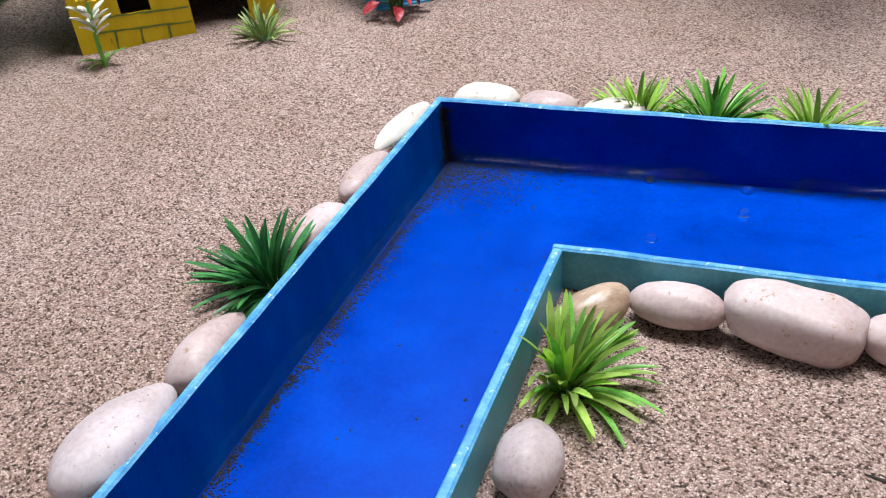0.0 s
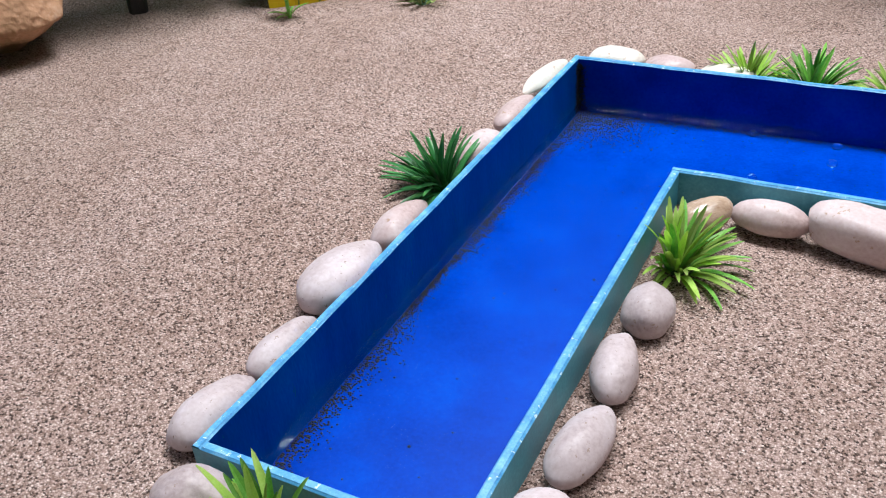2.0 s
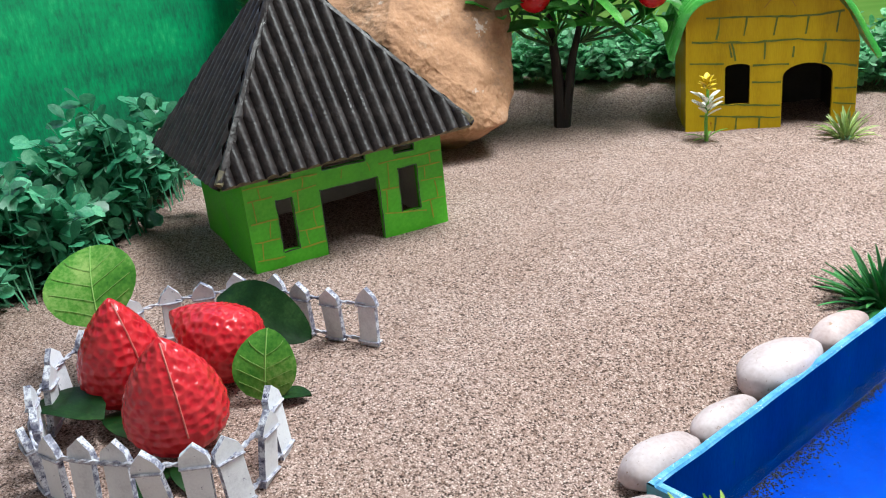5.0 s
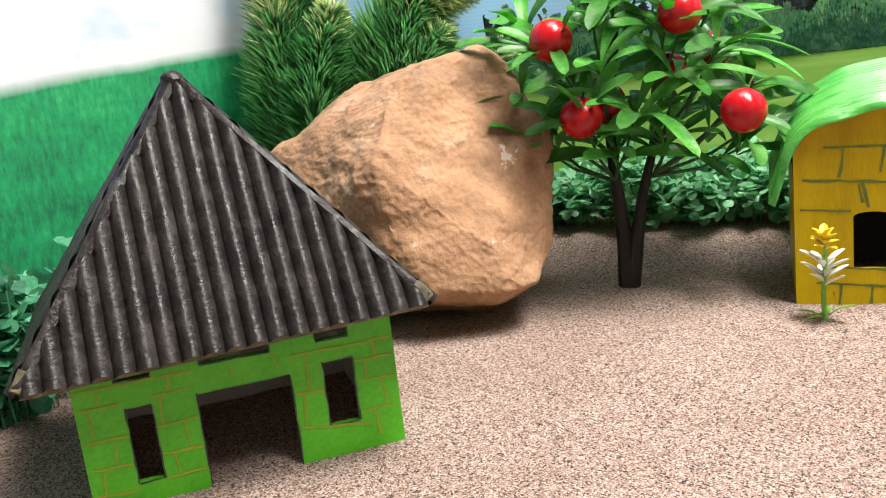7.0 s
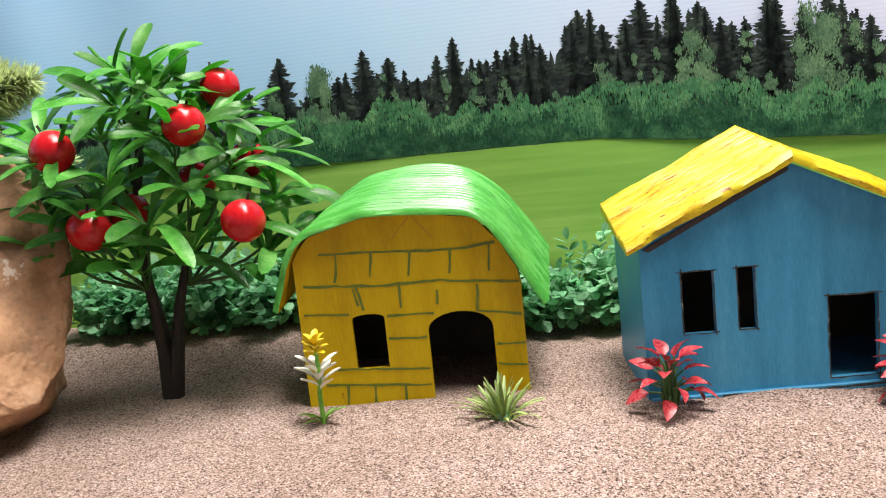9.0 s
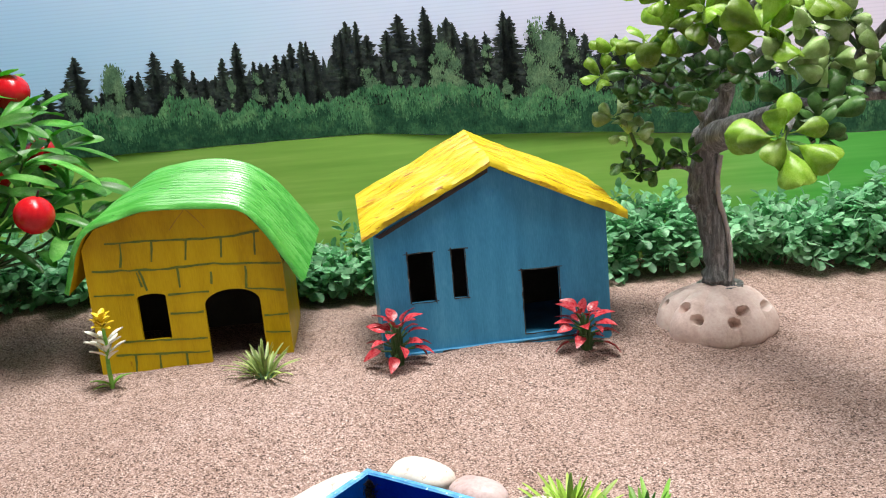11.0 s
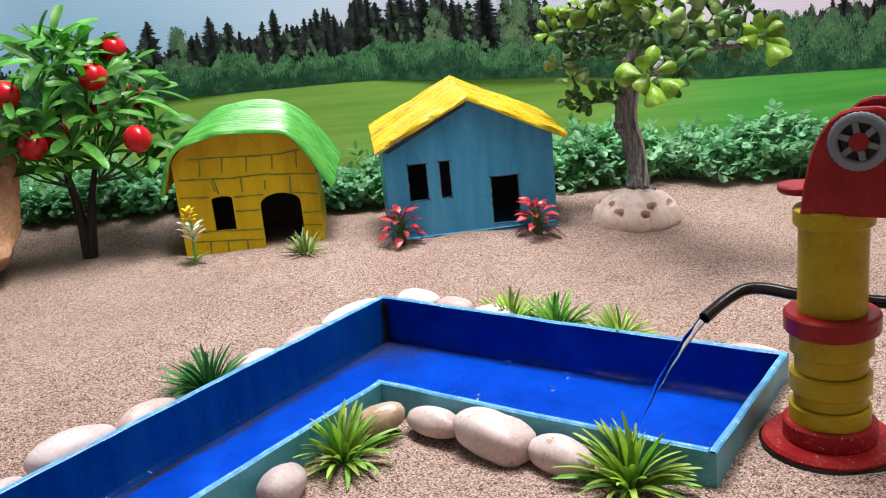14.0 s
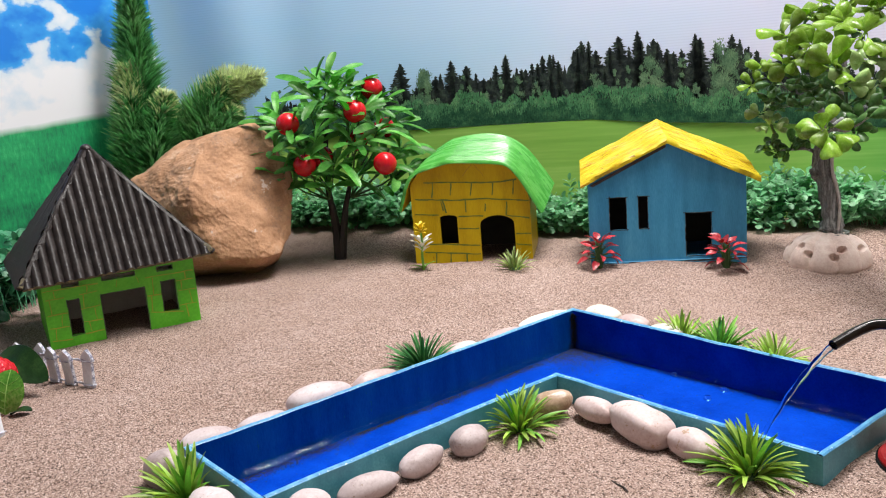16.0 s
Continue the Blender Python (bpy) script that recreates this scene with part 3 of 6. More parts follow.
def shape(name, build, materials, smooth=True, turned=True):
    mesh = bpy.data.meshes.new(name)
    mesh.from_pydata([(x * DM, y * DM, z * DM) for x, y, z in build.v], [], build.f)
    for m in materials if isinstance(materials, (list, tuple)) else [materials]:
        mesh.materials.append(m)
    mesh.polygons.foreach_set("material_index", build.m)
    mesh.validate()
    tmp = bmesh.new()
    tmp.from_mesh(mesh)
    bmesh.ops.remove_doubles(tmp, verts=tmp.verts, dist=1e-6)
    if turned:
        bmesh.ops.recalc_face_normals(tmp, faces=tmp.faces)
    tmp.to_mesh(mesh)
    tmp.free()
    if smooth:
        mesh.shade_smooth()
        mesh.set_sharp_from_angle(angle=radians(38))
    return mesh


def thing(name, x, y, z, turn=0.0, label="", category="", group="", kind=""):
    ob = new(name)
    ob.empty_display_size = 0.02
    ob.matrix_world = pose(x * DM, y * DM, z * DM, 0, 0, turn)
    return tagged(ob, label, category, group, kind)


def facing(at, way, up=(0, 0, 1), size=1.0, spin=0.0):
    """A pose at a place (decimetres) whose x axis points along way and whose z axis leans to up."""
    x = Vector(way).normalized()
    y = Vector(up).cross(x)
    if y.length < 1e-4:
        y = Vector((0, 1, 0)).cross(x)
    y.normalize()
    z = x.cross(y)
    turn = Matrix((x, y, z)).transposed().to_4x4()
    return Matrix.Translation(Vector(at) * DM) @ turn @ pose(0, 0, 0, spin, 0, 0) @ Matrix.Scale(size, 4)


def leaf_build(length, width, droop=0.15, fold=0.12, sharp=1.0, segs=7, widest=0.5, thick=0.006, stalk=0.0, base=0.0):
    """A leaf along +x: bent down by droop, folded along its midrib, with a little thickness."""
    b = Build()
    top, low = [], []
    for i in range(segs + 1):
        t = 1 - (1 - i / segs) ** 1.5
        s = t ** (math.log(0.5) / math.log(widest))
        w = width * 0.5 * max(math.sin(math.pi * s), 0.0) ** sharp * t ** base + 0.004
        x = stalk + length * t
        z = -droop * length * t * t + 0.10 * length * math.sin(math.pi * t) * 0.5
        row = [(x, k * w, z + fold * w * abs(k)) for k in (-1, -0.5, 0, 0.5, 1)]
        top.append(row)
        low.append([(p[0], p[1], p[2] - thick * (1.0 if 0 < n < 4 else 0.2)) for n, p in enumerate(row)])
    b.grid(top).grid([list(reversed(r)) for r in low])
    if stalk:
        b.tube([(0, 0, -0.01), (stalk, 0, 0), (stalk + length * 0.3, 0, -0.004)], [0.012, 0.010, 0.006], 5)
    return b


# ---- the sand bed and the room ----
TROUGH_X, TROUGH_Y = 3.735, -4.62   # outer size of the trough's two arms
ARM_X, ARM_Y = 1.255, -1.610        # outer faces of its inner walls
WALL = 0.05


def sand_height(x, y):
    """The sand lies lower round the trough and the pump, and rises to the cottages."""
    u = min(max((0.2 - x + 0.35 * max(y, 0)) / 1.8, 0), 1)
    z = -0.17 + 0.19 * u * u * (3 - 2 * u)
    def ease(v):
        v = min(max(v, 0.0), 1.0)
        return v * v * (3 - 2 * v)

    z -= 0.055 * ease((x - 0.95) / 0.35) * ease((y + 5.5) / 1.6) * (1 - ease((y + 1.65) / 0.5)) * (1 - 0.6 * ease((x - 4.0) / 1.5))
    off = (x + 5.3) * 0.574 - (y - 2.35) * 0.819
    along = (x + 5.3) * 0.819 + (y - 2.35) * 0.574
    z += 0.20 * ease((1.75 - off) / 1.1) * ease((1.3 - along) / 1.0)
    d = math.hypot(x - 4.4, y + 0.4)
    z -= 0.10 * max(0.0, 1 - d / 1.5) ** 1.0 if d < 1.5 else 0
    return z


def in_trough(x, y, inset):
    wide = inset < x < TROUGH_X - inset - 0.0 and ARM_Y + inset < y < 0.02 - inset
    long = inset - 0.02 < x < ARM_X - inset and TROUGH_Y + inset < y < 0.02 - inset
    return wide or long


def sand_bed():
    def axis(lo, hi, near_lo, near_hi, extra):
        out = [lo + (near_lo - lo) * (i / 10) for i in range(10)]
        steps = int(round((near_hi - near_lo) / 0.09))
        out += [near_lo + (near_hi - near_lo) * i / steps for i in range(steps + 1)]
        out += [near_hi + (hi - near_hi) * (i / 10) for i in range(1, 11)]
        out = [v for v in out if all(abs(v - e) > 0.03 for e in extra)] + list(extra)
        return sorted(out)

    xs = axis(-18, 18, -7.0, 6.0, [-0.012, 0.018, ARM_X - 0.038, ARM_X - 0.012, TROUGH_X - 0.038, TROUGH_X - 0.012])
    ys = axis(-18, 18, -8.0, 6.4, [0.012, -0.018, ARM_Y + 0.038, ARM_Y + 0.012, TROUGH_Y + 0.038, TROUGH_Y + 0.012])
    rows = []
    for y in ys:
        row = []
        for x in xs:
            if in_trough(x, y, 0.015 if x > 0.3 else 0.025):
                z = -0.62
            else:
                p = Vector((x, y, 0))
                z = sand_height(x, y) + 0.030 * noise.noise(p * 0.9) + 0.018 * noise.noise(p * 2.6) + 0.013 * noise.noise(p * 6.0)
            row.append((x, y, z))
        rows.append(row)
    b = Build().grid(rows)
    return tagged(part("ground", b, SAND), "coarse beige sand spread flat under the model village", "sand", kind="structure")


sand_bed()


def room():
    """Plain walls and a ceiling that close the place round the table scene."""
    for name, lo, hi in (("wall_north", (-18.2, 18, -3), (18.2, 18.6, 23)), ("wall_south", (-18.2, -18.6, -3), (18.2, -18, 23)),
                         ("wall_east", (18, -18, -3), (18.6, 18, 23)), ("wall_west", (-18.6, -18, -3), (-18, 18, 23))):
        tagged(part(name, Build().box(lo, hi), WALL_PAINT, smooth=False), "plain dim grey painted room wall", "wall", kind="structure")
    tagged(part("ceiling", Build().box((-18.6, -18.6, 23), (18.6, 18.6, 23.6)), CEILING_PAINT, smooth=False), "plain dim grey room ceiling", "ceiling", kind="structure")


room()

# ---- the printed banners ----
BANNER_AT, BANNER_TURN = (-5.3, 2.35), 35.0


def field_top(s):
    """Height of the printed meadow's far edge along the banner."""
    pts = [(-6, 1.62), (-0.5, 1.76), (2.8, 1.75), (3.8, 1.645), (5.5, 1.53), (7.8, 1.29), (9.7, 1.24), (14, 1.2)]
    for (a, za), (b, zb) in zip(pts, pts[1:]):
        if s <= b:
            return za + (zb - za) * (s - a) / (b - a)
    return pts[-1][1]


def main_banner():
    rng = random.Random(5)
    root = thing("backdrop", *BANNER_AT, 0.0, BANNER_TURN, "printed banner of a green meadow, dark forest and pale sky", "backdrop", kind="structure")

    def wave(s, z):
        return (0.065 * math.sin(s * 2.6 + 0.25 * z) * max(0.0, min(1.0, (-1.6 - s) / 1.5)) - 0.02 * math.sin(s * 0.9))

    sheet = [[(s, wave(s, z) + off, z) for s in [-5.6 + 0.1 * i for i in range(196)]] for off, z in
             [(0, -0.3), (0, 1.0), (0, 2.0), (0, 3.0), (0, 4.0), (0, 5.0), (0, 6.6), (0.03, 6.6), (0.03, 4.0), (0.03, 2.0), (0.03, -0.3)]]
    part("cloth", Build().grid(sheet), SKY_PRINT, root)

    field = Build()
    steps = [-5.6 + 0.12 * i for i in range(163)]
    field.grid([[(s, wave(s, 0) - 0.018, -0.3) for s in steps], [(s, wave(s, 1) - 0.018, field_top(s) * 0.5) for s in steps],
                [(s, wave(s, 2) - 0.018, field_top(s) + 0.012 * noise.noise(Vector((s * 3, 0, 0)))) for s in steps]])
    part("meadow_print", field, PRINT_FIELD, root, "printed grass-green meadow", smooth=False)

    firs = Build()

    def fir(s, base, top, wide, y):
        """A fir: a core and many drooping tufts inside a ragged cone."""
        taper = rng.uniform(1.1, 2.8)
        firs.add([(s - wide * 0.45, y, base), (s + wide * 0.45, y, base), (s + 0.008, y, top - 0.05), (s, y, top), (s - 0.008, y, top - 0.05)], [(0, 1, 2, 3, 4)])
        n = int(90 * (top - base))
        for i in range(n):
            t = (i + rng.random()) / n
            z = base + (top - base) * t
            w = wide * (1 - t ** taper) ** 0.8 * rng.uniform(0.35, 1.15) + 0.014
            side = 1 if i % 2 else -1
            h = 0.02 + 0.05 * rng.random() * (1.1 - t)
            x0 = s - side * w * 0.15
            firs.add([(x0, y, z + h * 0.7), (s + side * w, y, z - h * rng.uniform(-0.3, 0.8)), (s + side * w * 0.7, y, z - h), (x0, y, z - h * 0.8)], [(0, 1, 2, 3)])

    def leafy(build, s, base, top, wide, y, count, size):
        """A broad-leaved tree: many small upright flecks within an egg-shaped crown."""
        boughs = []
        for _ in range(max(10, int(60 * wide))):
            t = rng.random() ** 0.8
            w = wide * (0.95 - 0.8 * t * t)
            boughs.append((s + rng.uniform(-w, w), base + (top - base) * t * 0.95, wide * rng.uniform(0.12, 0.3)))
        for _ in range(count):
            bx, bz, br = rng.choice(boughs)
            cx, cz, r = bx + rng.gauss(0, 0.6) * br, min(bz + rng.gauss(0, 0.8) * br, top + 0.05), size * rng.uniform(0.5, 1.3)
            h = r * rng.uniform(1.0, 2.2)
            yy = y - rng.random() * 0.004
            build.add([(cx - r * 0.6, yy, cz), (cx + r * rng.uniform(-0.3, 0.3), yy, cz - h * 0.7), (cx + r * 0.6, yy, cz + r * rng.uniform(-0.3, 0.3)), (cx + r * rng.uniform(-0.3, 0.3), yy, cz + h)], [(0, 1, 2, 3)])

    s = -2.9
    while s < 13.7:
        base = field_top(s)
        skyline = 2.64 + 0.16 * math.sin(s * 0.8 - 0.3) + (0.10 if 2.3 < s < 5.4 else 0) - max(0, min(s, 7.2) - 5.8) * 0.36
        if s < -0.6:
            skyline -= 0.1
        tall = skyline + 0.16 * noise.noise(Vector((s * 1.3, 7, 0))) + 0.16 * noise.noise(Vector((s * 4.5, 2, 0))) + rng.uniform(-0.26, 0.14)
        if rng.random() < 0.93:
            fir(s, base + 0.2, tall, rng.uniform(0.11, 0.29), -0.022 - rng.random() * 0.003)
        s += rng.uniform(0.04, 0.13)
    for s, z in ((-0.36, 2.92), (0.52, 2.9), (1.45, 2.92), (2.80, 3.03), (2.62, 2.94), (3.56, 3.12), (3.60, 3.02), (4.43, 3.0), (4.5, 2.94), (5.16, 2.72), (5.32, 2.68)):
        fir(s, field_top(s) + 0.3, z - 0.04, 0.20, -0.026)
    band = [-3.0 + 0.018 * i for i in range(928)]
    firs.grid([[(s, -0.0215, field_top(s) + 0.05) for s in band], [(s, -0.0215, 2.40 + 0.16 * math.sin(s * 0.8 - 0.3) - max(0, min(s, 7.2) - 5.8) * 0.30 + 0.14 * noise.noise(Vector((s * 5, 1, 0))) + 0.10 * noise.noise(Vector((s * 13, 4, 0))) + 0.12 * noise.noise(Vector((s * 31, 8, 0)))) for s in band]])
    part("fir_print", firs, PRINT_CONIFER, root, "printed dark fir trees", smooth=False)

    trees = Build()
    s = -2.8
    while s < 13.6:
        base = field_top(s) + 0.25
        top = 2.30 + 0.14 * math.sin(1.7 * s + 0.6) + rng.uniform(-0.2, 0.34) - max(0, min(s, 7.2) - 5.8) * 0.20
        leafy(trees, s, base, top, rng.uniform(0.07, 0.17), -0.030, 700, 0.009)
        s += rng.uniform(0.13, 0.34)
    for s, top, wide in ((3.75, 2.72, 0.22), (4.85, 2.80, 0.30), (6.3, 2.3, 0.22), (7.1, 2.12, 0.25), (7.8, 2.08, 0.3), (8.6, 2.12, 0.32), (9.4, 2.08, 0.3), (10.2, 2.04, 0.35), (0.05, 2.72, 0.2)):
        leafy(trees, s, field_top(s) + 0.3, top, wide, -0.033, int(2000 + 8000 * wide), 0.012)
    part("tree_print", trees, PRINT_TREE, root, "printed pale green trees", smooth=False)

    shrubs = Build()
    for _ in range(30000):
        s = rng.uniform(-3.2, 13.6)
        base = field_top(s)
        top = 0.43 + 0.08 * max(0.0, 1 - abs(s - 4.2) / 2.5) + 0.05 * math.sin(2.3 * s) + 0.12 * noise.noise(Vector((s * 1.9, 0, 9))) + 0.17 * noise.noise(Vector((s * 5.5, 0, 2)))
        top += 0.30 * max(0.0, min(1.0, (s - 6.2) / 1.4))
        part_up = rng.random() ** 0.8
        h = base + top * part_up
        clump = noise.noise(Vector((s * 3.2, h * 2.4, 4))) + 0.6 * noise.noise(Vector((s * 8, h * 7, 1)))
        slot = 1 if 1.35 * part_up + 0.75 * clump + rng.uniform(-0.25, 0.25) > 0.80 - 0.28 * max(0.0, min(1.0, (s - 6.2) / 1.4)) else 0
        w, tall = rng.uniform(0.004, 0.012), rng.uniform(0.02, 0.07)
        y = -0.037 - rng.random() * 0.004
        shrubs.add([(s - w, y, h + tall * 0.2), (s, y, max(h - tall * 0.4, base + 0.004)), (s + w, y, h + tall * 0.15), (s + w * 0.6, y, h + tall * 0.5), (s, y, h + tall * 0.75), (s - w * 0.7, y, h + tall * 0.5)],
                   [(0, 1, 2, 3, 4, 5)], slot)
    steps = [-3.3 + 0.1 * i for i in range(171)]
    shrubs.grid([[(s, -0.036, field_top(s) + 0.005) for s in steps], [(s, -0.036, field_top(s) + 0.30 + 0.05 * math.sin(2.3 * s)) for s in steps]])
    part("shrub_print", shrubs, [PRINT_SHRUB, PRINT_SHRUB_LIGHT], root, "printed dark green shrubs", smooth=False)


main_banner()

SIDE_AT, SIDE_TURN = (-9.0, -0.7), -75.0


def side_banner():
    root = thing("side_backdrop", *SIDE_AT, 0.0, SIDE_TURN, "printed banner of a lush meadow under blue sky with white clouds", "backdrop", kind="structure")
    steps = [0.0 + 0.15 * i for i in range(75)]
    sheet = [[(s, 0.05 * math.sin(s * 1.4) + off, z) for s in steps] for off, z in [(0, -0.3), (0, 2), (0, 4), (0, 6.6), (0.03, 6.6), (0.03, 3), (0.03, -0.3)]]
    part("cloth", Build().grid(sheet), CLOUD_PRINT, root)


side_banner()

# ---- the water trough ----
WATER_Z, FLOOR_Z = -0.385, -0.455


def rim_height(x, y):
    """The boards stand a little higher at the back corner."""
    return 0.032 * max(0.0, 1 - math.hypot(x, y * 0.5) / 2.6) + 0.006


def trough():
    root = thing("water_trough", 0, 0, 0, 0, "L-shaped blue painted card trough with worn pale edges", "trough")
    low = -0.50

    def wall(lo, hi, inner, coat=BLUE_PAINT):
        """A board: slot 0 on the water's side, 1 outside, 2 on the cut top edge."""
        (x0, y0), (x1, y1) = lo, hi
        n = max(int(max(x1 - x0, y1 - y0) / 0.12), 2)
        b = Build()
        rng = random.Random(int(1000 * (x0 + 7 * y0)))

        def face(points_low, points_top, slot):
            b.grid([points_low, points_top], slot)

        lengthwise_x = x1 - x0 > y1 - y0
        ts = [i / n for i in range(n + 1)]
        if lengthwise_x:
            a = [(x0 + (x1 - x0) * t, y0) for t in ts]
            c = [(x0 + (x1 - x0) * t, y1) for t in ts]
        else:
            a = [(x0, y0 + (y1 - y0) * t) for t in ts]
            c = [(x1, y0 + (y1 - y0) * t) for t in ts]
        top = [rim_height(*p) + 0.008 * noise.noise(Vector((p[0] * 3, p[1] * 3, 5))) for p in a]
        cut = 0.010
        def toward(p, q, d):
            v = Vector((q[0] - p[0], q[1] - p[1])).normalized() * d
            return (p[0] + v.x, p[1] + v.y)
        for near, far, slot in ((a, c, 0 if inner == "low" else 1), (c, a, 0 if inner == "high" else 1)):
            face([(*p, low) for p in near], [(*p, z - cut) for p, z in zip(near, top)], slot)
            b.grid([[(*p, z - cut) for p, z in zip(near, top)], [(*toward(p, q, cut + 0.004 * rng.random()), z) for p, q, z in zip(near, far, top)]], 2)
        b.grid([[(*toward(p, q, cut), z + 0.0005) for p, q, z in zip(a, c, top)], [(*toward(q, p, cut), z + 0.0005) for p, q, z in zip(a, c, top)]], 2)
        for end in (0, -1):
            b.add([(*a[end], low), (*c[end], low), (*c[end], top[end] - cut), (*a[end], top[end] - cut)], [(0, 1, 2, 3)], 1)
        part("wall", b, [coat, BLUE_OUTER, BLUE_RIM], root, smooth=False)

    w = WALL
    wall((-0.02, TROUGH_Y), (-0.02 + w, 0.02), "high", BLUE_THIN)
    wall((-0.02 + w, 0.02 - w), (TROUGH_X, 0.02), "low")
    wall((TROUGH_X - w, ARM_Y), (TROUGH_X, 0.02 - w), "low")
    wall((ARM_X - w, ARM_Y), (TROUGH_X - w, ARM_Y + w), "high")
    wall((ARM_X - w, TROUGH_Y + w), (ARM_X, ARM_Y), "low")
    wall((-0.02 + w, TROUGH_Y), (ARM_X, TROUGH_Y + w), "high")
    floor = Build()
    floor.box((0.03, TROUGH_Y + w, low), (ARM_X - w, -0.03, FLOOR_Z))
    floor.box((ARM_X - w, ARM_Y + w, low), (TROUGH_X - w, -0.03, FLOOR_Z))
    part("bottom", floor, BLUE_PAINT, root, smooth=False)


trough()


def water():
    """The shallow water, with its edge drawn up along the walls."""
    b = Build()
    x0, x1, x2 = 0.03, ARM_X - WALL, TROUGH_X - WALL
    y0, y1, y2 = TROUGH_Y + WALL, ARM_Y + WALL, -0.03
    z, up, e = WATER_Z, 0.034, 0.055
    outer = [(x0, y0), (x1, y0), (x1, y1), (x2, y1), (x2, y2), (x0, y2)]
    inner = [(x0 + e, y0 + e), (x1 - e, y0 + e), (x1 - e, y1 + e), (x2 - e, y1 + e), (x2 - e, y2 - e), (x0 + e, y2 - e)]
    edge, rim = [], []
    for i in range(6):
        j = (i + 1) % 6
        n = int(math.dist(outer[i], outer[j]) / 0.05)
        for k in range(n):
            t = k / n
            edge.append([outer[i][c] + (outer[j][c] - outer[i][c]) * t for c in (0, 1)])
            rim.append([inner[i][c] + (inner[j][c] - inner[i][c]) * t for c in (0, 1)])
    rings = []
    for t in (0.0, 0.06, 0.13, 0.22, 0.33, 0.46, 0.62, 0.80, 1.0):
        ring_ = []
        for p, q in zip(edge, rim):
            h = up * max(0.2, 1 + 0.7 * noise.noise(Vector((p[0] * 2.2, p[1] * 2.2, 3))) + 1.1 * noise.noise(Vector((p[0] * 7, p[1] * 7, 1))))
            ring_.append((p[0] + (q[0] - p[0]) * t, p[1] + (q[1] - p[1]) * t, z + h * (1 - t) ** 2))
        rings.append(ring_)
    b.grid(rings, 1, closed=True)
    n = len(b.v)
    b.f.append(tuple(range(n - len(edge), n)))
    b.m.append(0)
    ob = tagged(part("water", b, [WATER, WATER_EDGE], turned=False), "shallow clear water standing in the blue trough", "water", kind="structure")
    ob.visible_shadow = False


water()


def sediment():
    """Sand and black dirt washed along the foot of the trough's walls."""
    rng = random.Random(11)
    b = Build()

    def grain(x, y, size):
        pts = [(x + size * rng.uniform(0.5, 1) * math.cos(a), y + size * rng.uniform(0.5, 1) * math.sin(a), FLOOR_Z + 0.002) for a in (0.2, 1.5, 2.7, 3.9, 5.2)]
        b.add(pts + [(x, y, FLOOR_Z + size * 0.8)], [(0, 1, 5), (1, 2, 5), (2, 3, 5), (3, 4, 5), (4, 0, 5)])

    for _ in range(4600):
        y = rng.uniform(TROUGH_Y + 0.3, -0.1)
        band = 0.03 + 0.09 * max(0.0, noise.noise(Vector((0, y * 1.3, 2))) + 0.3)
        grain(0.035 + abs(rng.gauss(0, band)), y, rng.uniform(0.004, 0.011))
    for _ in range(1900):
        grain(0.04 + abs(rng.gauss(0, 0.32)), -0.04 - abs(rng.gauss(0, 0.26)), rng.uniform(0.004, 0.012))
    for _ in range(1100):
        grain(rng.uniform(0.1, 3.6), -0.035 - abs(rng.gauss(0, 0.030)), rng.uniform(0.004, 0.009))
    for _ in range(70):
        x, y = rng.uniform(0.1, 1.15), rng.uniform(-4.4, -0.2)
        grain(x, y, rng.uniform(0.005, 0.013))
    for _ in range(160):
        grain(rng.uniform(1.2, 3.6), rng.uniform(-1.5, -0.1), rng.uniform(0.005, 0.010))
    b.v = [(min(max(x, 0.035), 3.68), min(max(y, TROUGH_Y + 0.06), -0.035), z) for x, y, z in b.v]
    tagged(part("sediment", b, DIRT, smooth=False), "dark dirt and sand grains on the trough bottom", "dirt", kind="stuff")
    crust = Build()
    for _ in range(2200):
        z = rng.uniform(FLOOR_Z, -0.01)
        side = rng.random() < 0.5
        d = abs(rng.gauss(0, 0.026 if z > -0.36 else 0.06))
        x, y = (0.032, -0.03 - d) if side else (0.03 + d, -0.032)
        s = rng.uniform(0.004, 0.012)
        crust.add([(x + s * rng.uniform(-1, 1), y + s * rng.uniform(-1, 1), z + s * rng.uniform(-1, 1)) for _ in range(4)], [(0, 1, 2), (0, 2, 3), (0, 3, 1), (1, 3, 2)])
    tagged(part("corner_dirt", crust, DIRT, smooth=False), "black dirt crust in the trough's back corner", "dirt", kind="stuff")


sediment()

# ---- stones round the trough ----


def pebble(x, y, length, width, height, turn, material, label, seed, power=1.0, tilt=0.0, lean=0.0, sink=0.40, taper=0.0):
    b = Build().ball((0, 0, 0), (length / 2, width / 2, height / 2), 20, 32, 0, power, 0.085, seed)
    b.v = [(x_, y_ * (1 - taper * 2 * x_ / length), z_ * (1 - 0.7 * taper * 2 * x_ / length)) for x_, y_, z_ in b.v]
    ob = part("pebble", b, material)
    ob.matrix_world = pose(x * DM, y * DM, (sand_height(x, y) + height * sink) * DM, tilt, lean, turn)
    return tagged(ob, label, "stone", "stones round the trough")


P_GREY, P_WHITE = "smooth pale beige pebble beside the blue trough", "smooth white pebble beside the blue trough"
P_PINK, P_BROWN = "smooth pinkish pebble beside the blue trough", "glossy brown pebble leaning on the trough"
pebble(0.18, -4.84, 0.38, 0.32, 0.32, 20, PEBBLE, P_GREY, 1.0, taper=0.1)
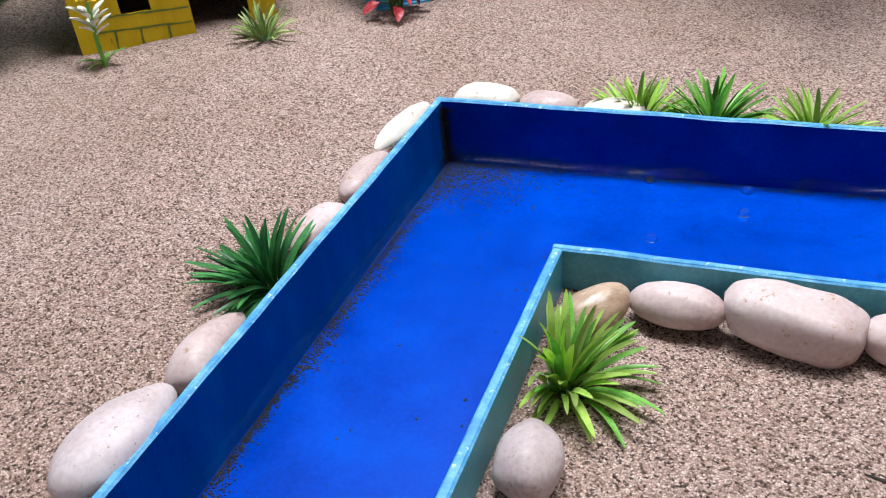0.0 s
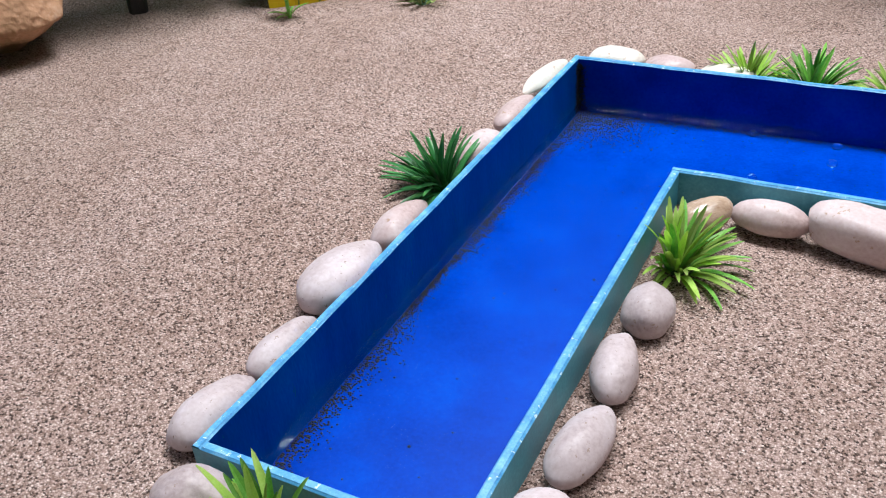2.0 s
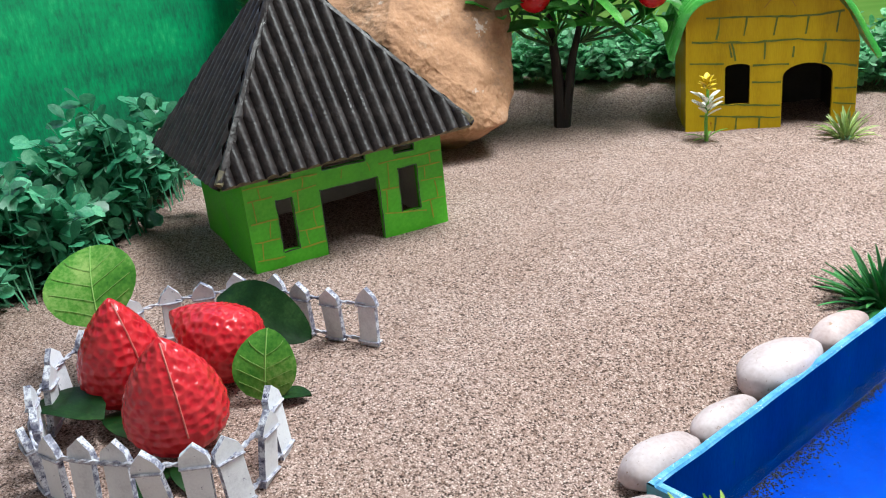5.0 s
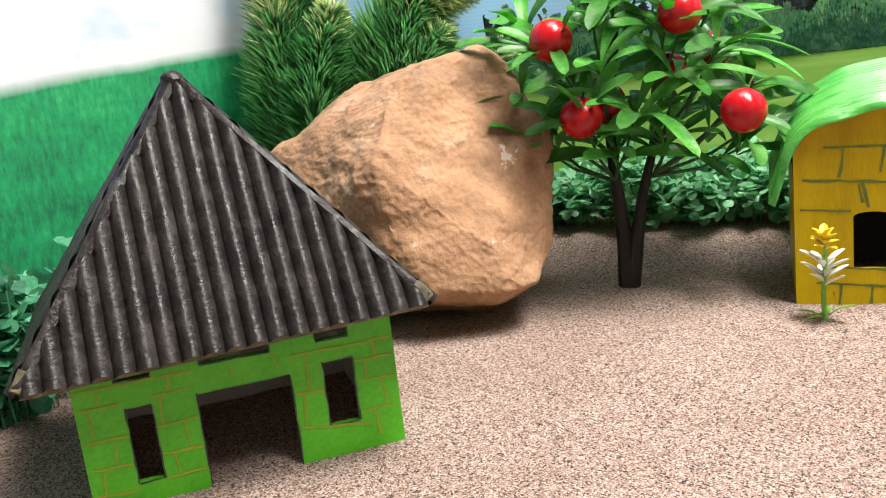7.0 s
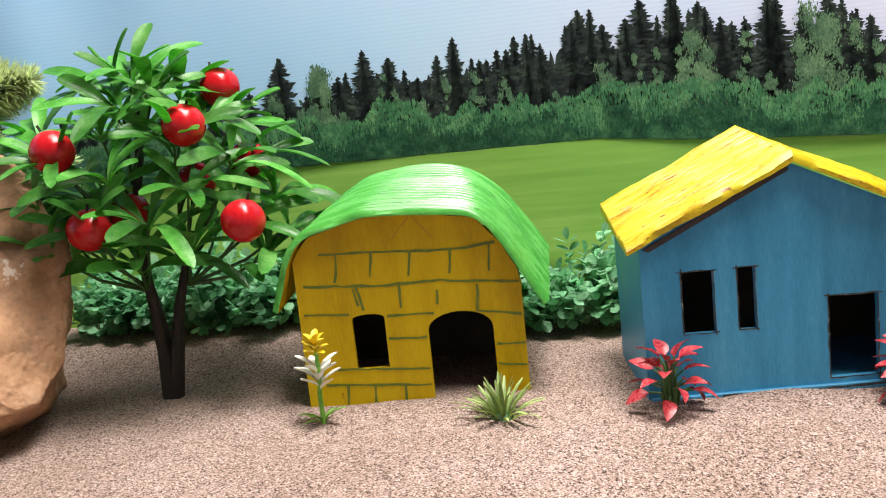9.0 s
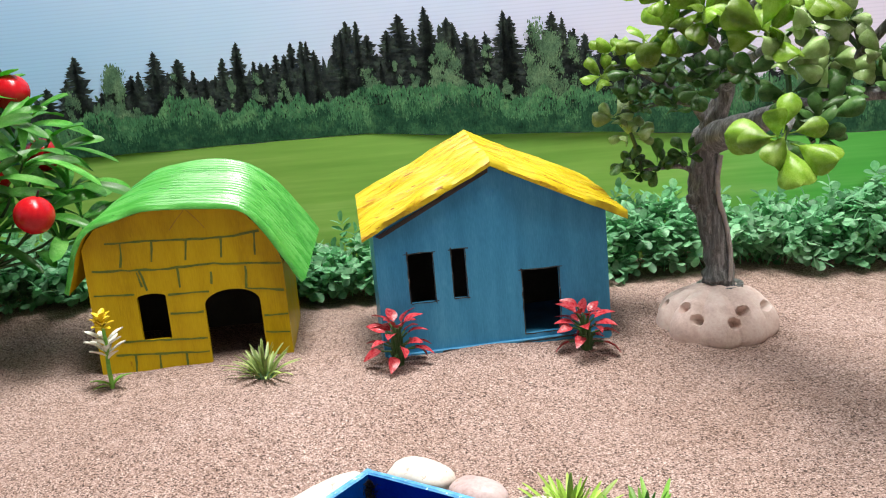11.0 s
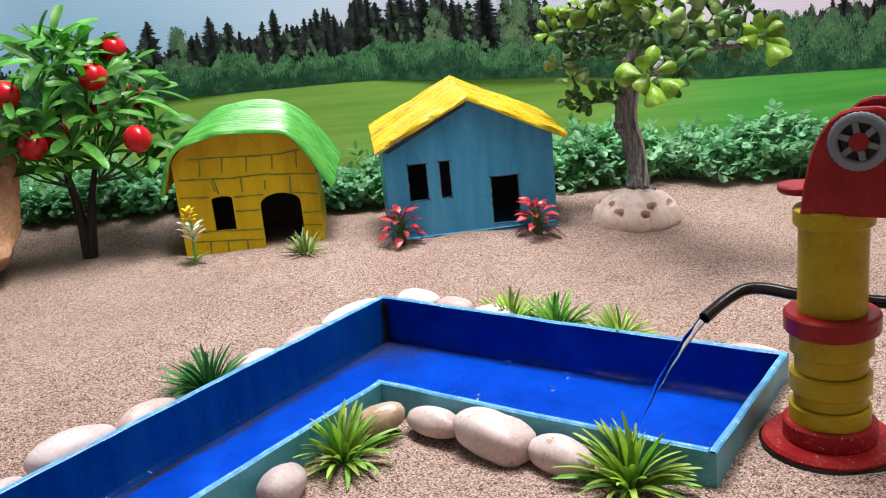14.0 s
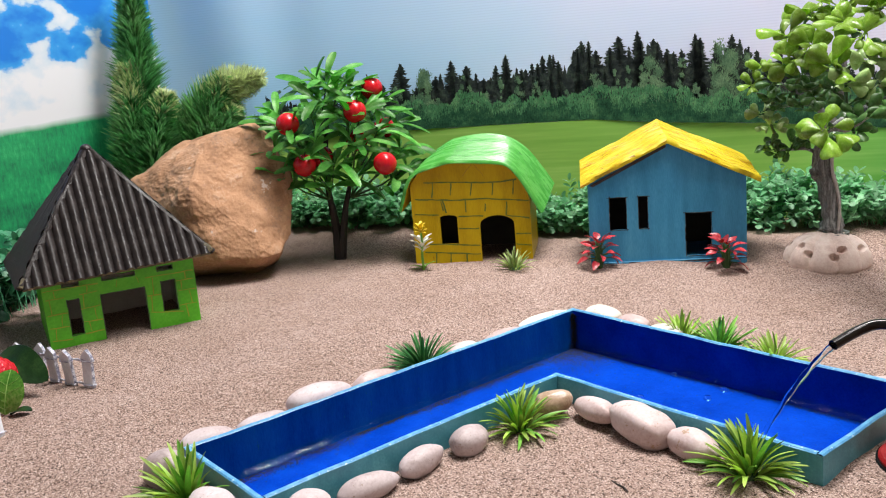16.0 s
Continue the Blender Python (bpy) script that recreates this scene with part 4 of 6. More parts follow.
pebble(-0.13, -4.36, 0.50, 0.25, 0.23, 84, PEBBLE, P_GREY, 2.2, taper=0.2)
pebble(-0.12, -3.84, 0.50, 0.20, 0.19, 88, PEBBLE, P_GREY, 3.1, taper=0.15)
pebble(-0.15, -3.24, 0.64, 0.34, 0.29, 86, PEBBLE, "large smooth beige pebble beside the blue trough", 4.7, taper=0.26)
pebble(-0.13, -2.62, 0.54, 0.24, 0.22, 88, PEBBLE_PINK, P_PINK, 5.9, taper=0.26)
pebble(-0.13, -1.54, 0.50, 0.25, 0.20, 84, PEBBLE_PINK, P_PINK, 6.3, taper=-0.15)
pebble(-0.13, -0.92, 0.56, 0.22, 0.19, 88, PEBBLE_PINK, P_PINK, 7.7, taper=0.1)
pebble(-0.14, -0.31, 0.72, 0.15, 0.08, 84, PEBBLE_WHITE, "flat white stone leaning on the trough edge", 8.2, tilt=30, sink=1.6)
pebble(0.27, 0.20, 0.48, 0.28, 0.20, 4, PEBBLE_WHITE, P_WHITE, 9.5, taper=0.1, sink=0.66)
pebble(0.71, 0.17, 0.40, 0.28, 0.19, -6, PEBBLE_PINK, P_PINK, 10.4, sink=0.62)
pebble(1.16, 0.16, 0.42, 0.26, 0.17, 2, PEBBLE_WHITE, P_WHITE, 11.8, sink=0.62)
pebble(3.42, 0.16, 0.46, 0.26, 0.16, 5, PEBBLE_PINK, P_PINK, 12.9, sink=0.45)
pebble(1.10, -4.90, 0.58, 0.36, 0.34, -8, PEBBLE, "large smooth beige pebble beside the blue trough", 13.6, taper=-0.12)
pebble(1.46, -4.37, 0.37, 0.31, 0.28, 105, PEBBLE, P_GREY, 14.3)
pebble(1.44, -3.83, 0.50, 0.23, 0.20, 82, PEBBLE, P_GREY, 15.5, taper=0.12)
pebble(1.41, -3.31, 0.46, 0.22, 0.22, 100, PEBBLE, "beige pebble with a dark notch beside the trough", 16.8, taper=0.15)
pebble(1.43, -2.83, 0.37, 0.26, 0.24, 96, PEBBLE, P_GREY, 17.2, taper=0.18)
pebble(1.46, -1.93, 0.42, 0.24, 0.22, 40, PEBBLE_BROWN, P_BROWN, 18.9, tilt=0, lean=-18, sink=0.55)
pebble(1.83, -1.76, 0.46, 0.24, 0.20, -4, PEBBLE_PINK, P_PINK, 19.4, sink=0.55)
pebble(2.33, -1.79, 0.58, 0.31, 0.26, -8, PEBBLE_PINK, "large blocky pinkish stone beside the trough", 23.4, power=0.62, sink=0.50, lean=7, tilt=4, taper=-0.10)
pebble(2.83, -1.80, 0.46, 0.26, 0.25, -6, PEBBLE_PINK, P_PINK, 21.7, taper=0.15)

# ---- plastic grass tufts ----


def blade_shapes(name, material, length, width):
    out = []
    for droop in (0.0, 0.10, 0.26):
        out.append(shape(name, leaf_build(length, width, droop, 0.35, 0.5, 8, 0.42, 0.008), material))
    return out


def grass_tuft(x, y, tall, spread, count, material, label, seed, lean=(0, 0), category="plant", name="grass_tuft", flat=0.0, away=None, inner=None):
    rng = random.Random(seed)
    root = thing(name, x, y, sand_height(x, y) - 0.01, 0, label, category, "plastic grass tufts")
    shapes = blade_shapes("blade", material, 1.0, 0.098)
    core = blade_shapes("blade", inner, 1.0, 0.098) if inner else shapes
    part("base", Build().ball((0, 0, 0.0), (0.09, 0.09, 0.04), 6, 10), TWIG_GREEN, root)
    for i in range(count):
        a = math.tau * (i * 0.381966) + rng.uniform(-0.3, 0.3)
        out = (i / count) ** 0.7
        rise = math.radians(84 - spread * out * (1 - flat) - rng.uniform(0, 14))
        way = Vector((math.cos(a) * math.cos(rise) + lean[0], math.sin(a) * math.cos(rise) + lean[1], math.sin(rise)))
        if away is not None:
            back = way.x * away[0] + way.y * away[1]
            if back < -0.12:
                way.x -= away[0] * (back + 0.10 * rng.random())
                way.y -= away[1] * (back + 0.10 * rng.random())
        size = tall * rng.uniform(0.78, 1.1) * (1.0 - 0.15 * out)
        at = (0.09 * out * math.cos(a), 0.09 * out * math.sin(a), 0.0)
        part("blade", None, None, root, m=facing(at, way, size=size, spin=rng.uniform(-25, 25)), mesh=(core if rng.random() < 0.3 else shapes)[min(2, int(out * 3))])
    return root


grass_tuft(0.56, -4.86, 0.46, 72, 88, GRASS_LIME, "yellow-green plastic grass tuft at the trough corner", 31, lean=(-0.05, -0.06), away=(0, -1), inner=GRASS)
grass_tuft(-0.20, -2.02, 0.42, 66, 76, GRASS_DARK, "dark green plastic grass tuft between pebbles", 32, lean=(-0.34, -0.05), away=(-1, 0))
grass_tuft(1.32, 0.20, 0.38, 66, 66, GRASS_LIME, "lime green plastic grass tuft behind the trough", 33, away=(0, 1))
grass_tuft(1.78, 0.18, 0.40, 66, 66, GRASS, "green plastic grass tuft behind the trough", 34, away=(0, 1))
grass_tuft(2.36, 0.16, 0.36, 78, 62, GRASS_LIME, "lime green plastic grass tuft behind the trough", 35, away=(0, 1))
grass_tuft(1.44, -2.28, 0.40, 50, 74, GRASS_LIME, "bright green plastic grass tuft among pebbles", 36, lean=(0.16, -0.04), away=(1, 0), inner=GRASS)
grass_tuft(3.27, -1.78, 0.43, 54, 82, GRASS_LIME, "bright green plastic grass tuft at the trough", 37, away=(0, -1), inner=GRASS)
grass_tuft(-1.97, 1.03, 0.33, 46, 44, GRASS_PALE, "pale green plastic grass by the yellow cottage door", 38, lean=(-0.12, 0.0))

# ---- cottages ----


def cells(b, us, zs, holes, front, back, slot=0, edge=None):
    """A wall cut into pieces between the lines us and zs, leaving the holes (i, k) open."""
    for i in range(len(us) - 1):
        for k in range(len(zs) - 1):
            if (i, k) not in holes:
                b.plate([(us[i], zs[k]), (us[i + 1], zs[k]), (us[i + 1], zs[k + 1]), (us[i], zs[k + 1])], front, back, slot, edge)
    return b


def stroke(b, points, wide, front, rng):
    """A hand-drawn line on a wall face."""
    path = []
    for (u0, z0), (u1, z1) in zip(points, points[1:]):
        n = max(2, int(math.hypot(u1 - u0, z1 - z0) / 0.06))
        path += [(u0 + (u1 - u0) * i / n, z0 + (z1 - z0) * i / n) for i in range(n)]
    path.append(points[-1])
    rows = [[], []]
    for i, (u, z) in enumerate(path):
        nxt, prv = path[min(i + 1, len(path) - 1)], path[max(i - 1, 0)]
        d = Vector((nxt[0] - prv[0], nxt[1] - prv[1])).normalized()
        w = wide * rng.uniform(0.45, 1.0) * 0.5
        du, dz = rng.uniform(-0.004, 0.004), rng.uniform(-0.004, 0.004)
        rows[0].append((u - d.y * w + du, front, z + d.x * w + dz))
        rows[1].append((u + d.y * w + du, front, z - d.x * w + dz))
    b.grid(rows)


def painted(root, pts, wide, front, rng, material, name="painted_line"):
    b = Build()
    stroke(b, pts, wide, front, rng)
    part(name, b, material, root, smooth=False)


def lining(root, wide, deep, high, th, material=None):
    """An added liner: back, sides and ceiling coloured for the shade inside a cottage."""
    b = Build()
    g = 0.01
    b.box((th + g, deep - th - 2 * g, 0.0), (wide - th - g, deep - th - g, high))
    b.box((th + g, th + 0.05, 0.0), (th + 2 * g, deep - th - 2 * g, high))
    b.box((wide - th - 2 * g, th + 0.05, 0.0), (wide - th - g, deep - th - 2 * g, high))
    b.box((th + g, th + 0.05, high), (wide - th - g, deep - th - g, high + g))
    part("lining", b, material or SHADE_DARK, root, "added liner coloured for the shade inside", smooth=False)


def yellow_cottage():
    rng = random.Random(3)
    u = Vector((math.cos(radians(40.8)), math.sin(radians(40.8))))
    at = Vector((-3.039, 0.808)) - 0.515 * u
    root = thing("cottage", at.x, at.y, 0.0, 40.8, "yellow card cottage with painted bricks and curved green roof", "toy house", "toy cottages")
    wide, deep, th = 1.69, 1.25, 0.05
    front = Build()
    cells(front, [0.0, 0.395, 0.645, 0.965, 1.455, wide], [-0.12, 0.29, 0.725, 0.86], {(1, 1), (3, 0), (3, 1)}, 0.0, th)
    # the arched tops of window and door
    arch = [(0.965 + 0.245 - 0.245 * math.cos(math.pi * i / 12), 0.545 + 0.135 * math.sin(math.pi * i / 12)) for i in range(13)]
    for (a, za), (c, zc) in zip(arch, arch[1:]):
        front.plate([(a, za), (c, zc), (c, 0.725), (a, 0.725)], 0.0, th)
    arch = [(0.395 + 0.125 - 0.125 * math.cos(math.pi * i / 8), 0.68 + 0.035 * math.sin(math.pi * i / 8)) for i in range(9)]
    for (a, za), (c, zc) in zip(arch, arch[1:]):
        front.plate([(a, za), (c, zc), (c, 0.725), (a, 0.725)], 0.0, th)
    front.plate([(0.0, 0.86), (wide, 0.86), (1.665, 0.97), (1.56, 1.17), (1.38, 1.375), (1.0, 1.43), (0.60, 1.45), (0.35, 1.395), (0.13, 1.33), (0.05, 1.24), (0.0, 1.16)], 0.0, th)
    part("front_wall", front, YELLOW_WALL, root, smooth=False)
    for name, lo, hi in (("side_wall", (0.0, th, -0.12), (th, deep, 1.06)), ("side_wall", (wide - th, th, -0.12), (wide, deep, 0.84)), ("back_wall", (th, deep - th, -0.12), (wide - th, deep, 1.15))):
        part(name, Build().box(lo, hi, 0.008), YELLOW_WALL, root, smooth=False)
    y = -0.004
    for pts in ([(0.20, 1.20), (0.55, 1.185), (0.95, 1.16), (1.30, 1.15), (1.52, 1.175)], [(0.06, 0.965), (0.30, 0.95), (0.58, 0.925), (1.10, 0.925), (1.68, 0.865)], [(0.04, 0.745), (0.38, 0.725)], [(0.67, 0.69), (1.02, 0.68)],
                [(1.36, 0.668), (1.67, 0.62)], [(0.66, 0.515), (0.95, 0.50)], [(1.47, 0.404), (1.68, 0.396)], [(1.47, 0.250), (1.68, 0.223)], [(0.22, 0.308), (0.66, 0.278), (0.955, 0.258)], [(0.14, 0.190), (0.57, 0.158), (0.955, 0.130)]):
        painted(root, pts, 0.025, y, rng, YELLOW_LINE)
    for u0, z0, u1, z1 in ((0.335, 1.185, 0.306, 0.975), (0.595, 1.18, 0.575, 1.0), (0.887, 1.155, 0.865, 0.98), (1.189, 1.142, 1.169, 0.972), (1.476, 1.165, 1.464, 0.965), (0.455, 0.932, 0.498, 0.749), (0.43, 0.92, 0.462, 0.78), (0.78, 0.93, 0.778, 0.739),
                           (1.064, 0.858, 1.055, 0.747), (1.366, 0.872, 1.352, 0.672), (0.311, 0.176, 0.291, -0.03), (0.518, 0.16, 0.502, -0.03), (0.751, 0.145, 0.738, -0.03)):
        painted(root, [(u0, z0), (u1, z1)], 0.025, y, rng, YELLOW_LINE)
    for pts in ([(0.909, 1.42), (0.84, 1.35), (0.765, 1.255)], [(0.93, 1.42), (1.0, 1.34), (1.059, 1.252)]):
        painted(root, pts, 0.010, y, rng, YELLOW_CREASE, "crease")

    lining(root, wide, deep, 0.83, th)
    # the roof: one bent card, higher at the back, its ribs along the ridge
    roof = Build()
    profile_front = [(-0.13, 0.80), (-0.07, 0.98), (0.0, 1.18), (0.12, 1.33), (0.35, 1.40), (0.60, 1.455), (1.00, 1.435), (1.38, 1.38), (1.55, 1.20), (1.70, 0.94), (1.84, 0.69)]
    profile_back = [(-0.10, 0.95), (-0.02, 1.14), (0.08, 1.36), (0.22, 1.48), (0.42, 1.60), (0.66, 1.66), (0.98, 1.67), (1.30, 1.61), (1.56, 1.42), (1.78, 1.12), (1.94, 0.86)]

    def along(profile, t):
        x = t * (len(profile) - 1)
        i = min(int(x), len(profile) - 2)
        f = x - i
        p0, p1, p2, p3 = [Vector(profile[min(max(j, 0), len(profile) - 1)]) for j in (i - 1, i, i + 1, i + 2)]
        return 0.5 * ((2 * p1) + (p2 - p0) * f + (2 * p0 - 5 * p1 + 4 * p2 - p3) * f * f + (3 * p1 - p0 - 3 * p2 + p3) * f ** 3)

    top, low = [], []
    n = 70
    last = 110
    for k in range(last + 1):
        d = k / last
        row_t, row_l = [], []
        for i in range(n + 1):
            t = i / n
            p = along(profile_front, t).lerp(along(profile_back, t), d)
            rib = 0.042 * abs(math.sin(d * math.pi * 18)) + 0.012 * noise.noise(Vector((t * 9, d * 3, 1)))
            ragged = 0.018 * noise.noise(Vector((t * 14, d * 5, 4))) if k in (0, last) else 0
            q = along(profile_front, min(t + 0.01, 1)) - along(profile_front, max(t - 0.01, 0))
            nrm = Vector((-q.y, q.x)).normalized()
            row_t.append((p.x + nrm.x * (0.014 + rib), -0.10 + 1.52 * d + ragged, p.y + nrm.y * (0.014 + rib)))
            row_l.append((p.x, -0.10 + 1.52 * d + ragged, p.y))
        top.append(row_t)
        low.append(row_l)
    roof.grid(top).grid(low, 1)
    roof.grid([top[0], low[0]]).grid([top[-1], low[-1]])
    roof.grid([[r[0] for r in top], [r[0] for r in low]]).grid([[r[-1] for r in top], [r[-1] for r in low]])
    part("roof", roof, [ROOF_GREEN, YELLOW_WALL], root, "glossy green curved corrugated card roof")


yellow_cottage()


def blue_cottage():
    rng = random.Random(4)
    u = Vector((math.cos(radians(41.9)), math.sin(radians(41.9))))
    at = Vector((-0.471, 2.499)) - 1.06 * u
    root = thing("cottage", at.x, at.y, 0.0, 41.9, "blue card cottage with a yellow gabled roof", "toy house", "toy cottages")
    wide, deep, th = 2.03, 1.15, 0.05
    front = Build()
    cells(front, [0.0, 0.27, 0.49, 0.65, 0.77, 1.25, 1.585, wide], [-0.10, 0.07, 0.465, 0.65, 0.905, 1.10], {(1, 2), (1, 3), (3, 2), (3, 3), (5, 1), (5, 2)}, 0.0, th)
    front.plate([(0.0, 1.10), (wide, 1.10), (1.02, 1.59)], 0.0, th)
    part("front_wall", front, BLUE_WALL, root, smooth=False)
    for name, lo, hi in (("side_wall", (0.0, th, -0.10), (th, deep, 1.10)), ("side_wall", (wide - th, th, -0.10), (wide, deep, 1.10))):
        part(name, Build().box(lo, hi, 0.006), BLUE_WALL, root, smooth=False)
    back = Build()
    back.plate([(th, -0.10), (wide - th, -0.10), (wide - th, 1.15), (1.02, 1.70), (th, 1.15)], deep - th, deep)
    part("back_wall", back, BLUE_WALL, root, smooth=False)
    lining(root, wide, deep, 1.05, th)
    # raw cut edges round the openings, and the bottom board
    for u0, u1, z0, z1 in ((0.27, 0.49, 0.465, 0.905), (0.65, 0.77, 0.465, 0.905), (1.25, 1.585, 0.07, 0.65)):
        for pts in ([(u0 - 0.03, z1), (u1 + 0.03, z1)], [(u0, z1 + 0.02), (u0, z0)], [(u1, z1), (u1, z0 - 0.02)], [(u0, z0), (u1 + 0.02, z0)]):
            painted(root, pts, 0.013, -0.003, rng, CARD_EDGE, "cut_edge")
    painted(root, [(0.5, 0.015), (1.2, 0.005), (wide, 0.02)], 0.02, -0.034, rng, CARD_EDGE, "cut_edge")
    part("bottom_board", Build().box((0.02, -0.03, -0.06), (wide - 0.02, deep, 0.03), 0.006), BLUE_WALL, root, smooth=False)

    # Near-black strip on the wall paints the shade below the left roof edge.
    part("eave_gap", Build().plate([(0.02, 1.085), (1.02, 1.575), (1.02, 1.535), (0.06, 1.065)], -0.016, -0.003), SHADE_DARK, root, "dark strip standing for the shaded gap under the roof edge", smooth=False)

    def pitch(front_edge, back_edge, name):
        """One side of the roof: a ribbed card from eave to ridge, given by its front and back edges."""
        b = Build()
        (fe, fr), (be, br) = [[Vector(p) for p in pair] for pair in (front_edge, back_edge)]
        top, low = [], []
        last = 96
        for k in range(last + 1):
            d = k / last
            row_t, row_l = [], []
            for i in range(33):
                t = i / 32
                p = fe.lerp(be, d).lerp(fr.lerp(br, d), t)
                wob = 0.020 * noise.noise(p * 3) + 0.045 * abs(math.sin(d * math.pi * 22 + 0.5 * noise.noise(p * 3))) + 0.006 * noise.noise(p * 15)
                if k in (0, last):
                    p = p + Vector((0, 0.05 * noise.noise(p * 4) + 0.03 * noise.noise(p * 14), 0))
                row_t.append(p + Vector((0, 0, 0.022 + wob)))
                row_l.append(p + Vector((0, 0, -0.006)))
            top.append(row_t)
            low.append(row_l)
        b.grid(top).grid(low, 1)
        b.grid([top[0], low[0]]).grid([top[-1], low[-1]])
        b.grid([[r[0] for r in top], [r[0] for r in low]]).grid([[r[-1] for r in top], [r[-1] for r in low]])
        part(name, b, [ROOF_YELLOW, CARD_EDGE], root, "yellow painted ribbed card roof")

    pitch(((-0.10, -0.10, 1.075), (1.03, -0.08, 1.60)), ((-0.09, 1.18, 1.23), (1.02, 1.20, 1.745)), "roof_pitch")
    pitch(((2.20, -0.10, 1.02), (1.03, -0.08, 1.60)), ((2.22, 1.18, 1.17), (1.02, 1.20, 1.745)), "roof_pitch")


blue_cottage()


def green_cottage():
    rng = random.Random(6)
    u = Vector((math.cos(radians(78.4)), math.sin(radians(78.4))))
    at = Vector((-3.533, -3.368)) - 1.19 * u
    root = thing("cottage", at.x, at.y, 0.0, 78.4, "green card cottage with painted bricks and dark hipped roof", "toy house", "toy cottages")
    wide, deep, th, high = 1.69, 1.42, 0.05, 0.86
    front = Build()
    cells(front, [0.0, 0.24, 0.372, 0.60, 1.10, 1.28, 1.45, wide], [-0.08, 0.02, 0.145, 0.21, 0.56, 0.585, 0.715], {(1, 2), (1, 3), (3, 0), (3, 1), (3, 2), (3, 3), (5, 3), (5, 4)}, 0.0, th)
    cells(front, [0.0, 0.21, 0.39, 0.64, 1.01, 1.26, 1.44, wide], [0.715, 0.765, high], {(1, 0), (3, 0), (5, 0)}, 0.0, th)
    part("front_wall", front, GREEN_WALL, root, smooth=False)
    for name, lo, hi in (("side_wall", (0.0, th, -0.08), (th, deep, high)), ("side_wall", (wide - th, th, -0.08), (wide, deep, high)), ("back_wall", (th, deep - th, -0.08), (wide - th, deep, high))):
        part(name, Build().box(lo, hi, 0.006), GREEN_WALL, root, smooth=False)
    y = -0.004
    for pts in ([(0.02, 0.60), (0.22, 0.60)], [(0.02, 0.42), (0.23, 0.42)], [(0.02, 0.27), (0.23, 0.26)], [(0.02, 0.12), (0.24, 0.11)], [(0.38, 0.60), (0.58, 0.61)], [(0.38, 0.43), (0.59, 0.44)], [(0.38, 0.28), (0.59, 0.27)], [(0.38, 0.14), (0.59, 0.15)],
                [(0.0, 0.70), (0.60, 0.70)], [(1.12, 0.66), (1.67, 0.66)], [(1.12, 0.44), (1.27, 0.43)], [(1.12, 0.24), (1.5, 0.18)], [(1.47, 0.44), (1.67, 0.43)], [(1.46, 0.26), (1.67, 0.26)], [(1.46, 0.56), (1.67, 0.56)]):
        painted(root, pts, 0.016, y, rng, GREEN_LINE)
    for u0, z0, z1 in ((0.12, 0.69, 0.61), (0.06, 0.59, 0.43), (0.17, 0.41, 0.28), (0.08, 0.26, 0.13), (0.48, 0.69, 0.62), (0.42, 0.60, 0.44), (0.52, 0.42, 0.29), (0.44, 0.27, 0.15), (1.2, 0.65, 0.45), (1.16, 0.43, 0.25), (1.57, 0.65, 0.57),
                       (1.52, 0.55, 0.45), (1.60, 0.42, 0.27), (1.54, 0.25, 0.1), (0.8, 0.69, 0.62), (1.02, 0.70, 0.62)):
        painted(root, [(u0, z0), (u0 + rng.uniform(-0.02, 0.02), z1)], 0.014, y, rng, GREEN_LINE)
    for u0, u1, z0, z1 in ((0.24, 0.372, 0.145, 0.56), (0.60, 1.10, -0.02, 0.56), (1.28, 1.45, 0.21, 0.585), (0.21, 0.39, 0.715, 0.765), (0.64, 1.01, 0.715, 0.765), (1.26, 1.44, 0.715, 0.765)):
        for pts in ([(u0, z1), (u1, z1)], [(u0, z1 + 0.008), (u0, z0)], [(u1, z1), (u1, z0)], [(u0, z0), (u1, z0)]):
            painted(root, pts, 0.011, -0.003, rng, CARD_EDGE, "cut_edge")
    lining(root, wide, deep, 0.80, th, LINER_PALE)
    # hipped roof of corrugated card
    peak = Vector((0.78, 0.73, 2.16))
    corners = [Vector((-0.19, -0.19, 0.80)), Vector((1.86, -0.20, 0.86)), Vector((1.86, 1.66, 0.88)), Vector((-0.24, 1.66, 0.82))]
    for i in range(4):
        a, c = corners[i], corners[(i + 1) % 4]
        b = Build()
        face_n = (c - a).cross(peak - a).normalized()
        cols = 19 * 10
        foot = ((peak - a).dot(c - a)) / (c - a).length_squared
        rows = [[], [], [], [], []]
        low = [[], []]
        for k in range(cols + 1):
            t = k / cols
            start = a.lerp(c, t)
            f = t / foot if t < foot else (1 - t) / (1 - foot)
            climb = (peak - a.lerp(c, foot))
            wave = 0.050 * abs(math.sin(t * math.pi * 19)) ** 0.8
            ragged = 0.02 * noise.noise(Vector((t * 25, i, 0)))
            for r, s in enumerate((0.0, 0.25, 0.5, 0.75, 1.0)):
                p = start + climb * (f * s - (0.012 + ragged * 0.5 if r == 0 else 0))
                rows[r].append(p + face_n * (0.022 + wave + 0.006 * noise.noise(p * 3)))
            low[0].append(start - climb * 0.012)
            low[1].append(start + climb * f)
        b.grid(rows).grid(low, 1).grid([rows[0], low[0]], 1)
        part("roof_face", b, [ROOF_DARK, ROOF_STRAW], root, "dark brown corrugated card roof")
    for corner in corners:
        pts = [corner.lerp(peak, t / 10) + Vector((0, 0, 0.035)) + Vector((noise.noise(Vector((t, corner.x, 0))), noise.noise(Vector((t, corner.y, 3))), 0)) * 0.012 for t in range(11)]
        part("hip_cap", Build().tube(pts, [0.038] * 10 + [0.05], 8, wobble=0.35), ROOF_DARK, root)
